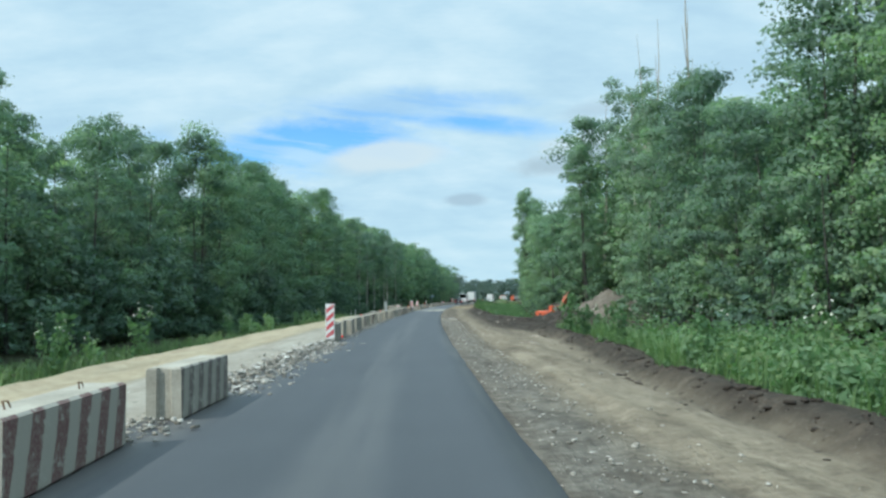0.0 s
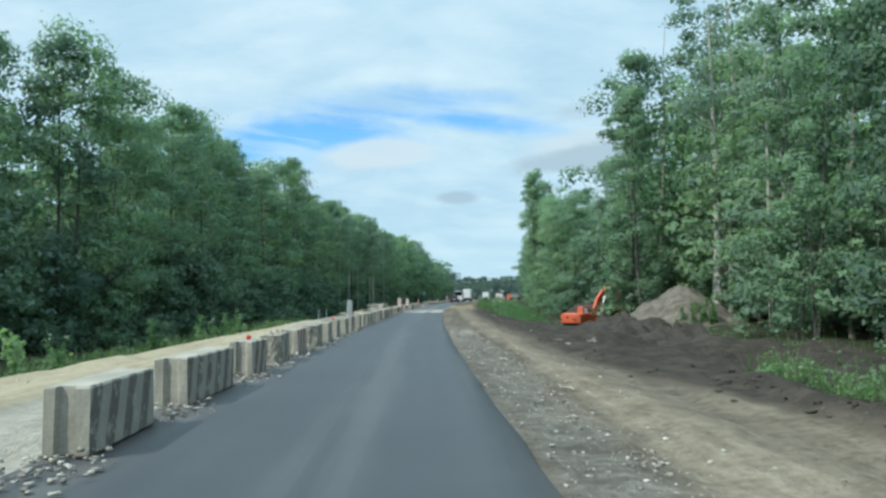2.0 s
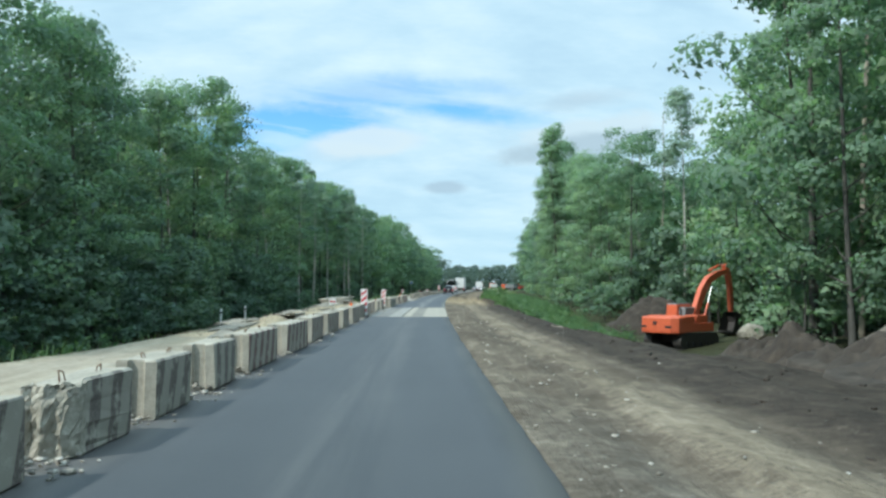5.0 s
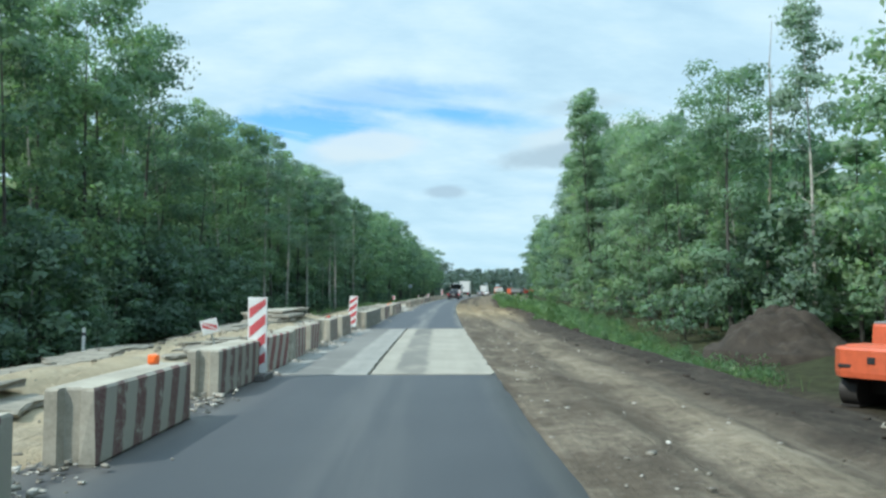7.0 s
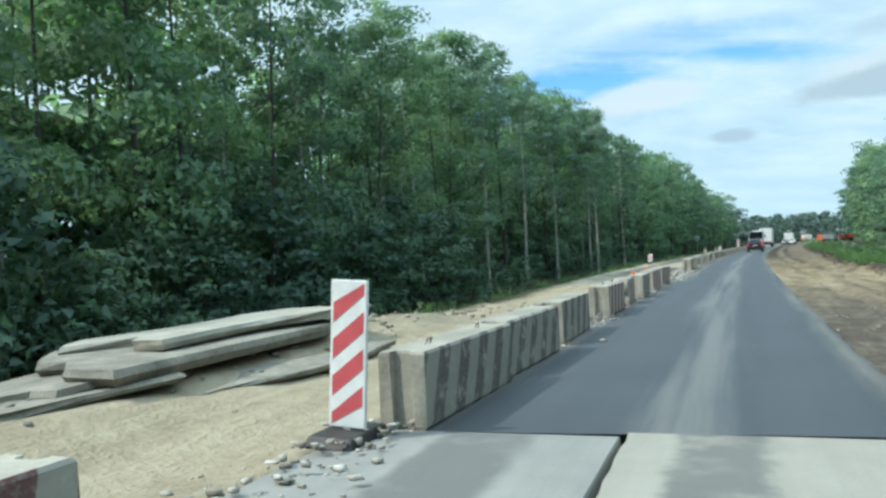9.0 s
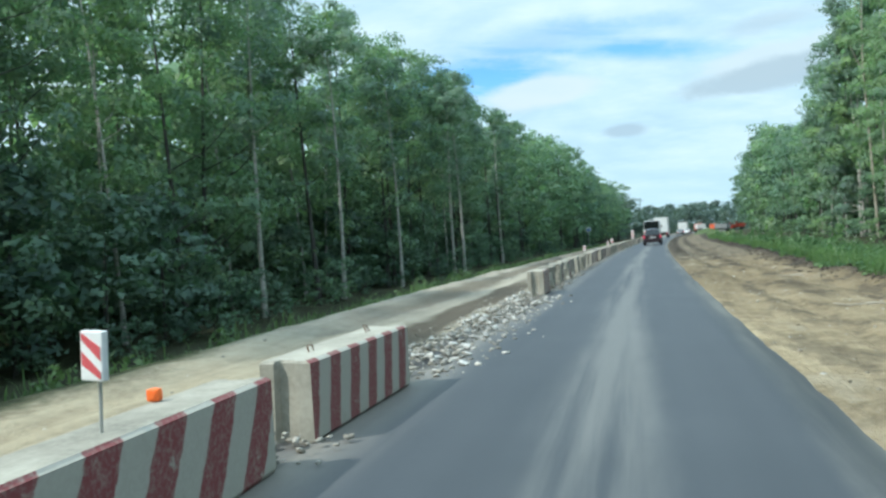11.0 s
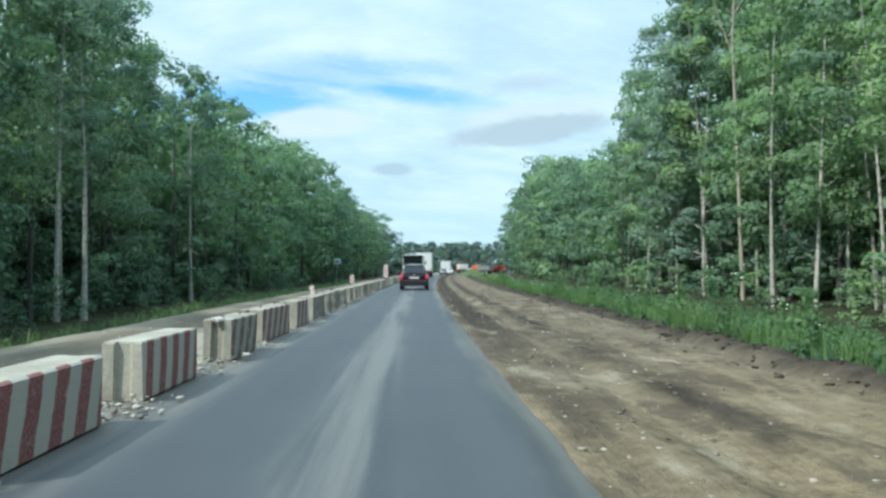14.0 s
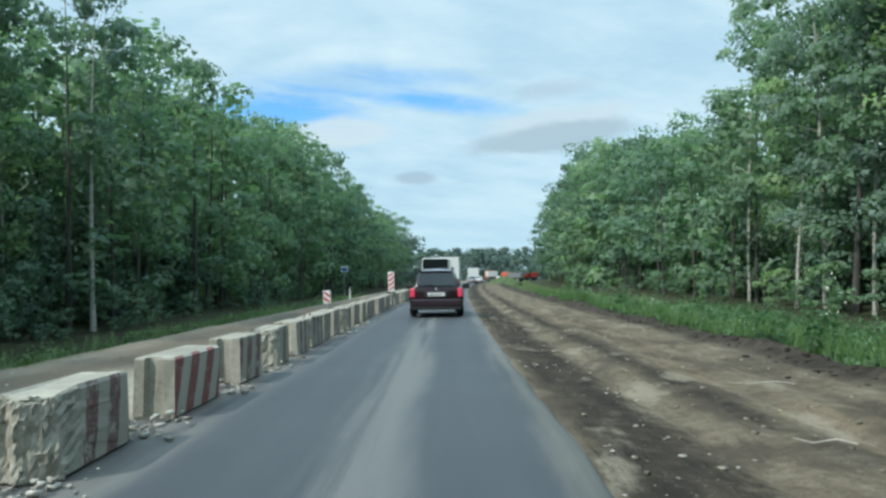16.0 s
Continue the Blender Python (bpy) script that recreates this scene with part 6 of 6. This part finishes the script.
    b = [bk.verts.new((0.55, p, q)) for p, q in prof]
    for i in range(len(prof) - 1):
        bk.faces.new((a[i], a[i + 1], b[i + 1], b[i]))
    bk.faces.new(a), bk.faces.new(b[::-1])
    bucket = part("bucket", bk, DARK_STEEL, stick, "dark worn steel bucket")
    for i in range(5):
        part("tooth", box_bm(-0.52 + i * 0.235, 4.38, 0.80, -0.42 + i * 0.235, 4.62, 0.87, 0.01), STEEL, bucket)
    return root


excavator(spot(108.0, 15.55, gz(108.0, 15.55) + 0.02, -54))


# ---- vehicles ----
def wheel(parent, x, y0, r, w, side):
    t = part("wheel", cyl_bm(r, w, "x", 28, 0.045, None, (x, y0, r)), BLACK, parent, "dark rubber tyre")
    part("rim", cyl_bm(r * 0.62, 0.03, "x", 20, 0.008, None, (x + side * (w / 2 + 0.004), y0, r)), GALV, t)
    return t


def loft(rows, mat, name, parent, label="", smooth_faces=True):
    """A closed skin through cross-sections: rows of (y, list of x, z from the sill over the roof), mirrored in x."""
    bm = bmesh.new()
    rings = []
    for y0, half in rows:
        pts = [(x, z) for x, z in half] + [(-x, z) for x, z in reversed(half)]
        rings.append([bm.verts.new((x, y0, z)) for x, z in pts])
    n = len(rings[0])
    for a, b in zip(rings, rings[1:]):
        for j in range(n):
            bm.faces.new((a[j], a[(j + 1) % n], b[(j + 1) % n], b[j]))
    bm.faces.new(rings[0][::-1]), bm.faces.new(rings[-1])
    bmesh.ops.subdivide_edges(bm, edges=[e for e in bm.edges], cuts=1, smooth=0.6, use_grid_fill=True)
    return part(name, bm, mat, parent, label, smooth_faces=smooth_faces)


def suv(m):
    root = thing("suv", m, "dark maroon sport utility vehicle with lit tail lamps", "car")
    w = 0.92

    def sec(y0, zb, zbelt, zroof, wb, wr):
        return (y0, [(wb - 0.10, zb), (wb, zb + 0.12), (wb + 0.02, (zb + zbelt) / 2), (wb - 0.02, zbelt - 0.05), (wb - 0.08, zbelt), (wr, zroof - 0.10), (wr - 0.13, zroof - 0.015), (0.0, zroof + 0.02)])

    loft([sec(-2.28, 0.42, 1.00, 1.14, w - 0.06, w - 0.20), sec(-2.22, 0.36, 1.10, 1.36, w - 0.01, w - 0.24), sec(-1.95, 0.33, 1.12, 1.74, w + 0.01, w - 0.30), sec(-1.2, 0.30, 1.08, 1.82, w, w - 0.29), sec(0.0, 0.30, 1.05, 1.82, w, w - 0.28),
          sec(0.55, 0.30, 1.02, 1.66, w, w - 0.22), sec(1.15, 0.32, 1.02, 1.12, w, w - 0.20), sec(1.9, 0.36, 0.94, 1.02, w - 0.03, w - 0.25), sec(2.2, 0.42, 0.80, 0.86, w - 0.12, w - 0.3)], MAROON, "body", root)
    part("rear_window", loft_pane([(-0.66, -2.305, 1.17), (0.66, -2.305, 1.17), (0.56, -2.085, 1.665), (-0.56, -2.085, 1.665)], 0.02), GLASS, root, "dark tinted rear window")
    part("roof_spoiler", box_bm(-0.60, -2.14, 1.69, 0.60, -1.88, 1.75, 0.02), MAROON, root)
    part("bumper", box_bm(-0.90, -2.42, 0.40, 0.90, -2.20, 0.70, 0.07), MAROON, root)
    part("lower_bumper", box_bm(-0.86, -2.40, 0.29, 0.86, -2.2, 0.42, 0.03), BLACK, root)
    # steel bar stands in for the bright road showing beneath the car
    part("skid_strip", box_bm(-0.62, -2.38, 0.225, 0.62, -2.33, 0.285, 0.01), STEEL, root, "bright steel strip standing for daylight under the bumper")
    for s in (-1, 1):
        part("tail_lamp", box_bm(s * 0.81 - 0.08, -2.325, 0.76, s * 0.81 + 0.08, -2.16, 1.10, 0.06), TAIL_RED, root, "red tail lamp, lit")
        mir = part("mirror", box_bm(s * 1.06 - 0.13, 0.62, 1.02, s * 1.06 + 0.13, 0.76, 1.24, 0.05), BLACK, root)
        part("arm", box_bm(s * 0.9 - 0.06, 0.66, 1.04, s * 0.9 + 0.06, 0.72, 1.10, 0.01), BLACK, mir)
        part("roof_rail", tube_bm([(s * 0.62, -1.7, 1.79), (s * 0.62, -1.5, 1.85), (s * 0.62, 0.2, 1.85), (s * 0.62, 0.4, 1.78)], [0.018] * 4, 6), BLACK, root)
        for y0 in (-1.42, 1.35):
            wheel(root, s * 0.80, y0, 0.355, 0.23, s)
    plate = part("number_plate", box_bm(-0.29, -2.345, 0.80, 0.29, -2.315, 0.93, 0.006), PLATE, root, "white plate with illegible bars")
    for i in range(6):
        part("bar", box_bm(-0.22 + i * 0.075, -2.350, 0.83, -0.175 + i * 0.075, -2.344, 0.89), INK, plate)
    part("plate_recess", box_bm(-0.42, -2.325, 0.77, 0.42, -2.27, 0.98, 0.02), BLACK, root)
    part("wiper", tube_bm([(-0.05, -2.335, 1.20), (-0.3, -2.32, 1.235), (-0.42, -2.315, 1.24)], [0.014, 0.01, 0.008], 6), BLACK, root)
    part("emblem", cyl_bm(0.045, 0.02, "y", 16, 0.004, None, (0, -2.30, 1.07)), STEEL, root)
    part("underbody", box_bm(-0.72, -2.0, 0.2, 0.72, 1.9, 0.36, 0.03), BLACK, root)
    for o in root.children_recursive:
        if not o.name.startswith(("wheel", "rim")):
            o.data.transform(Matrix.Diagonal((0.98, 1, 0.895, 1)))
    return root


def loft_pane(pts, th):
    bm = bmesh.new()
    nrm = (Vector(pts[1]) - Vector(pts[0])).cross(Vector(pts[3]) - Vector(pts[0])).normalized()
    a = [bm.verts.new(Vector(p) - nrm * th) for p in pts]
    b = [bm.verts.new(Vector(p) + nrm * th) for p in pts]
    bm.faces.new(a[::-1]), bm.faces.new(b)
    for i in range(4):
        bm.faces.new((a[i], a[(i + 1) % 4], b[(i + 1) % 4], b[i]))
    bmesh.ops.bevel(bm, geom=bm.edges[:], offset=0.015, segments=2, affect="EDGES")
    return bm


suv(spot(212.9, -0.42, 0.004))


def minibus(m):
    root = thing("minibus", m, "white high-roofed minibus with a black rear window", "bus")
    part("body", box_bm(-1.15, -3.4, 0.45, 1.15, 3.0, 2.95, 0.16, taper=0.03), WHITE_PAINT, root)
    part("hood", box_bm(-1.05, 2.9, 0.45, 1.05, 3.8, 1.5, 0.15), WHITE_PAINT, root)
    part("rear_window", box_bm(-1.06, -3.43, 1.72, 1.06, -3.28, 2.90, 0.06), GLASS, root, "large black rear window")
    part("roof_box", box_bm(-0.45, -2.6, 2.93, 0.35, -1.4, 3.16, 0.06), GREY_PAINT, root)
    part("bumper", box_bm(-1.13, -3.55, 0.42, 1.13, -3.35, 0.68, 0.05), GREY_PAINT, root)
    for s in (-1, 1):
        part("tail_lamp", box_bm(s * 1.02 - 0.07, -3.44, 0.85, s * 1.02 + 0.07, -3.36, 1.35, 0.02), TAIL_RED, root)
        part("mirror", box_bm(s * 1.3 - 0.09, 2.7, 1.9, s * 1.3 + 0.09, 2.85, 2.3, 0.03), BLACK, root)
        for y0 in (-2.1, 2.2):
            wheel(root, s * 0.98, y0, 0.38, 0.26, s)
    return root


minibus(spot(254.5, -1.65, 0.004))


def box_truck(m, cabmat, boxmat, label, length=9.0, h=3.9):
    root = thing("truck", m, label, "truck", "queue of vehicles")
    part("cargo_box", box_bm(-1.25, -length / 2, 1.1, 1.25, length / 2 - 2.2, h, 0.05), boxmat, root)
    part("chassis", box_bm(-0.9, -length / 2, 0.6, 0.9, length / 2 - 0.3, 1.08, 0.03), DARK_STEEL, root)
    cab = part("cab", box_bm(-1.2, length / 2 - 2.05, 0.6, 1.2, length / 2, 3.0, 0.15), cabmat, root)
    part("windscreen", box_bm(-1.05, length / 2 - 0.06, 1.75, 1.05, length / 2 + 0.03, 2.6, 0.05), GLASS, cab)
    part("underrun_bar", box_bm(-1.15, -length / 2 - 0.05, 0.5, 1.15, -length / 2 + 0.05, 0.68, 0.02), DARK_STEEL, root)
    for s in (-1, 1):
        part("tail_lamp", box_bm(s * 1.0 - 0.16, -length / 2 - 0.06, 0.75, s * 1.0 + 0.16, -length / 2 + 0.02, 0.92, 0.02), TAIL_RED, root)
        for y0 in (-length / 2 + 1.2, -length / 2 + 2.5, length / 2 - 1.3):
            wheel(root, s * 1.02, y0, 0.5, 0.32, s)
    return root


def dump_truck(m, mat, bodymat, label):
    root = thing("dump_truck", m, label, "truck", "queue of vehicles")
    tub = box_bm(-1.25, -3.4, 1.3, 1.25, 1.2, 2.8, 0.05, taper=-0.06)
    part("tipper_body", tub, bodymat, root)
    part("chassis", box_bm(-0.8, -3.4, 0.7, 0.8, 3.2, 1.28, 0.03), DARK_STEEL, root)
    cab = part("cab", box_bm(-1.2, 1.35, 0.75, 1.2, 3.3, 2.95, 0.14), mat, root)
    part("rear_window", box_bm(-0.8, 1.32, 2.1, 0.8, 1.40, 2.65, 0.04), GLASS, cab)
    part("beacon", cyl_bm(0.1, 0.2, "z", 12, 0.02, None, (0, 2.0, 3.04)), SIGNAL, cab)
    for s in (-1, 1):
        for y0 in (-2.4, -1.1, 2.3):
            wheel(root, s * 1.0, y0, 0.52, 0.34, s)
    return root


def saloon(m, mat, label):
    root = thing("car", m, label, "car", "queue of vehicles")

    def sec(y0, zb, zbelt, zroof, wb, wr):
        return (y0, [(wb - 0.08, zb), (wb, zb + 0.15), (wb, (zb + zbelt) / 2 + 0.1), (wb - 0.06, zbelt), (wr, zroof - 0.06), (0.0, zroof)])

    loft([sec(-2.1, 0.35, 0.85, 0.92, 0.75, 0.6), sec(-1.7, 0.28, 0.92, 1.02, 0.84, 0.66), sec(-1.1, 0.26, 0.92, 1.42, 0.85, 0.6), sec(0.2, 0.26, 0.92, 1.46, 0.85, 0.6), sec(0.95, 0.26, 0.9, 0.98, 0.85, 0.68), sec(2.0, 0.33, 0.72, 0.78, 0.76, 0.55)], mat, "body", root)
    part("windscreen", loft_pane([(-0.58, 0.92, 0.98), (0.58, 0.92, 0.98), (0.52, 0.32, 1.38), (-0.52, 0.32, 1.38)], 0.02), GLASS, root)
    part("rear_window", loft_pane([(0.58, -1.72, 0.99), (-0.58, -1.72, 0.99), (-0.52, -1.18, 1.36), (0.52, -1.18, 1.36)], 0.02), GLASS, root)
    for s in (-1, 1):
        part("tail_lamp", box_bm(s * 0.62 - 0.12, -2.12, 0.68, s * 0.62 + 0.12, -2.02, 0.82, 0.02), TAIL_RED, root)
        for y0 in (-1.3, 1.3):
            wheel(root, s * 0.78, y0, 0.31, 0.2, s)
    return root


box_truck(spot(292, -1.5, 0.004), WHITE_PAINT, WHITE_PAINT, "white box truck waiting in the queue", 9.5, 3.9)
saloon(spot(330, 0.8, 0.004), GREY_PAINT, "grey saloon car in the queue")
saloon(spot(342, 0.4, 0.004), WHITE_PAINT, "white saloon car in the queue")
saloon(spot(360, 1.4, 0.004), WHITE_PAINT, "white saloon car in the queue")
box_truck(spot(375, -0.2, 0.004), RED_PAINT, WHITE_PAINT, "white and red box truck in the queue", 8.5, 3.4)
dump_truck(spot(410, 3.2, gz(410, 3.2) + 0.05, 12), ORANGE, WHITE_PAINT, "orange dump truck with a white tipper on the shoulder")
dump_truck(spot(428, 9.4, gz(428, 9.4) + 0.05, 62), ORANGE, GREY_PAINT, "orange dump truck with a grey tipper")
dump_truck(spot(470, 15.0, gz(470, 15.0) + 0.05, 40), RED_PAINT, RED_PAINT, "red dump truck far along the shoulder")
saloon(spot(386, 6.0, gz(386, 6.0) + 0.03, 10), WHITE_PAINT, "white car parked on the dirt shoulder")
heap(345, 7.0, 9, 3.2, 1.2, TURF, "low grassy mound beside the road", 15)

# ---- grass and weeds ----
rg = np.random.default_rng(99)


def blades(name, n, place, hmin, hmax, label, mat=GRASS, wide=0.022):
    """Blades of grass as narrow bent triangles pairs, in one mesh."""
    y0, d0 = place(n)
    z0 = ground_z(y0, d0)
    h = rg.uniform(hmin, hmax, len(y0))
    a = rg.uniform(0, 2 * np.pi, len(y0))
    lean = rg.uniform(0.1, 1.0, len(y0)) * h
    x0 = bend(y0) + d0
    side = np.stack([np.cos(a), np.sin(a), 0 * a], -1) * wide * rg.uniform(0.6, 1.5, (len(y0), 1))
    out = np.stack([-np.sin(a), np.cos(a), 0 * a], -1) * lean[:, None]
    p = np.stack([x0, y0, z0 - 0.03], -1)
    mid = p + out * 0.35 + np.stack([0 * h, 0 * h, h * 0.62], -1)
    tip = p + out + np.stack([0 * h, 0 * h, h], -1)
    v = np.stack([p - side, p + side, mid + side * 0.7, tip, mid - side * 0.7], 1).reshape(-1, 3)
    i = np.arange(len(y0))[:, None] * 5
    ob = quads(name, v, np.concatenate([i, i + 1, i + 2, i + 4], 1), mat)
    me = ob.data
    extra = quads(name, v, np.concatenate([i + 4, i + 2, i + 3], 1), mat)
    bm = bmesh.new()
    bm.from_mesh(me), bm.from_mesh(extra.data)
    bm.to_mesh(me)
    bm.free()
    bpy.data.objects.remove(extra)
    return tagged(ob, label, "grass", kind="stuff")


def right_verge(n):
    y0 = rg.uniform(-4, 250, n)
    dug = (y0 > 37.5) & (y0 < 122)
    tuft = (y0 > 37) & (y0 < 42.5)
    d0 = verge(y0) + 0.05 + 8.5 * rg.random(n) ** 1.5 + 0.9 * (vnoise(y0 * 0.35, y0 * 0, 41) - 0.3) + np.interp(y0, [24, 33, 43, 44], [0.0, 1.5, 1.2, 0.0])
    keep = ~dug | (tuft & (d0 > 5.7)) | ((y0 > 117) & (d0 > 9.5)) | ((d0 > 12.5) & (rg.random(n) < 0.35) & ~((y0 > 76) & (y0 < 112)))
    return y0[keep], d0[keep]


def right_field(n):
    y0 = rg.uniform(114, 226, n)
    d0 = verge(y0) + 0.2 + 9.2 * rg.random(n) ** 1.6
    keep = d0 > np.interp(y0, [114, 124, 132], [11.5, 9.0, 4.0])
    return y0[keep], d0[keep]


def right_scrub(n):
    y0 = rg.uniform(-2, 33, n)
    return y0, verge(y0) + 0.7 + np.interp(y0, [18, 33], [0.0, 2.2]) + 8.0 * rg.random(n)


def left_verge(n):
    y0 = rg.uniform(0, 250, n)
    d0 = -7.2 - 8.0 * rg.random(n) ** 1.4 - 0.8 * vnoise(y0 * 0.3, y0 * 0, 43)
    keep = ~((y0 > 84) & (y0 < 124) & (d0 > -9.5))
    return y0[keep], d0[keep]


blades("grass", 22000, right_field, 0.15, 0.6, "long soft grass before the forest", wide=0.010)
blades("grass", 38000, right_verge, 0.15, 0.75, "tall green grass on the right-hand verge", wide=0.010)
blades("grass", 24000, left_verge, 0.15, 0.55, "tall grass down the left bank, toned darker for forest shade", SHADE_GRASS, wide=0.014)


def weed_proto(seed, h, leaves, size, mat, flower=False):
    r = np.random.default_rng(seed)
    root = thing("weed_plant", pose(0, 0, -400), "tall broad-leaved weed growing on the verge", "weed", "verge weeds")
    stems_v, stems_f, off, cen = [], [], 0, []
    for s in range(4):
        a, l = r.uniform(0, 6.28), r.uniform(0.08, 0.35) * h
        hh = h * r.uniform(0.7, 1.0)
        v, f = tube_np([(0.05 * math.cos(a), 0.05 * math.sin(a), -0.05), (l * 0.5 * math.cos(a), l * 0.5 * math.sin(a), hh * 0.5), (l * math.cos(a), l * math.sin(a), hh)], [0.012, 0.009, 0.004], 5)
        stems_v.append(v), stems_f.append(f + off)
        off += len(v)
        for i in range(leaves // 4):
            t = r.uniform(0.12, 1.0)
            b = r.uniform(0, 6.28)
            q = size * r.uniform(0.5, 1.3) * (1.25 - 0.6 * t)
            cen.append((l * t * math.cos(a) + q * math.cos(b), l * t * math.sin(a) + q * math.sin(b), hh * t))
    quads("stem", np.concatenate(stems_v), np.concatenate(stems_f), WEED, root)
    lv, lf = leaf_quads(r, np.array(cen), size, 0.5)
    quads("foliage", lv, lf, mat, root)
    if flower:
        tops = np.array([(c[0], c[1], c[2] + 0.05) for c in cen if c[2] > h * 0.72])
        fv, ff = leaf_quads(r, tops + r.normal(size=(len(tops), 3)) * 0.05, 0.05)
        quads("blossom", fv, ff, BLOSSOM, root)
    return root


weeds = [weed_proto(1, 1.3, 130, 0.13, WEED), weed_proto(2, 1.6, 160, 0.15, WEED), weed_proto(3, 1.0, 110, 0.12, LEAF_LIGHT), weed_proto(4, 1.4, 120, 0.11, WEED, True), weed_proto(5, 0.9, 100, 0.11, LEAF_LIGHT)]
yy, made = -3.0, 0
while yy < 235:
    dense = yy < 36.5 or yy > 120
    for side in (1, -1):
        y0 = yy + rg.uniform(0, 1.2)
        d0 = float(verge(yy)) + 0.35 + 3.0 * rg.random() ** 1.2 if side == 1 else -7.6 - 2.4 * rg.random()
        if (side == 1 and not dense) or (side == -1 and (y0 > 84 or rg.random() > 0.4)):
            continue
        w = copy_thing(weeds[rg.integers(5)], spot(y0, d0, gz(y0, d0) - 0.04, rg.uniform(0, 360)))
        k = rg.uniform(0.6, 1.1)
        w.matrix_basis = w.matrix_basis @ Matrix.Diagonal((k, k, k, 1))
        made += 1
    yy += 1.1


def thicket(n, place, label, size, mat, hmin, hmax):
    """Low leafy growth too thick to count: clumps of leaves standing on the ground."""
    y0, d0 = place(n)
    m = len(y0)
    per = 30
    h = rg.uniform(hmin, hmax, m) * np.where(d0 > 0, smooth(d0 - verge(y0), -1.2, 4.0), 1.0)
    wide = h * rg.uniform(0.45, 0.8, m)
    way = rg.normal(size=(m, per, 3))
    way /= np.linalg.norm(way, axis=2, keepdims=True)
    way[..., 2] = np.abs(way[..., 2])
    r = rg.random((m, per, 1)) ** 0.4
    p = way * r * np.stack([wide, wide, h], -1)[:, None] + np.stack([bend(y0) + d0, y0, ground_z(y0, d0)], -1)[:, None]
    v, f = leaf_quads(rg, p.reshape(-1, 3), size, 0.2, way.reshape(-1, 3) / np.linalg.norm(way.reshape(-1, 3), axis=1, keepdims=True))
    return tagged(quads("undergrowth", v, f, mat), label, "undergrowth", kind="stuff")


thicket(1700, right_verge, "dense leafy weeds covering the right-hand verge", 0.085, WEED, 0.5, 1.3)
thicket(700, right_verge, "pale green low growth on the right-hand verge", 0.10, LEAF_LIGHT, 0.3, 0.8)
thicket(520, right_scrub, "chest-high leafy scrub on the bank", 0.12, WEED, 0.9, 1.75)
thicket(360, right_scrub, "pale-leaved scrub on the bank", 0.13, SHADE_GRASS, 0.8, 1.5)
thicket(2100, right_field, "broad-leaved green weeds in front of the forest", 0.12, WEED, 0.4, 1.1)
thicket(900, left_verge, "leafy weeds covering the left bank, toned darker for forest shade", 0.11, SHADE_GRASS, 0.2, 0.6)
for y0, d0, k in ((77.0, 17.4, 1.0), (77.6, 18.2, 1.1), (76.4, 18.4, 0.9), (77.9, 17.0, 0.8), (77.3, 18.9, 1.0), (78.4, 17.9, 0.9), (75.9, 17.6, 0.8)):
    w = copy_thing(weeds[1], spot(y0, d0, gz(y0, d0) + 0.15, rg.uniform(0, 360)))
    w.matrix_basis = w.matrix_basis @ Matrix.Diagonal((k, k, k, 1))
for r in weeds:
    discard(r)
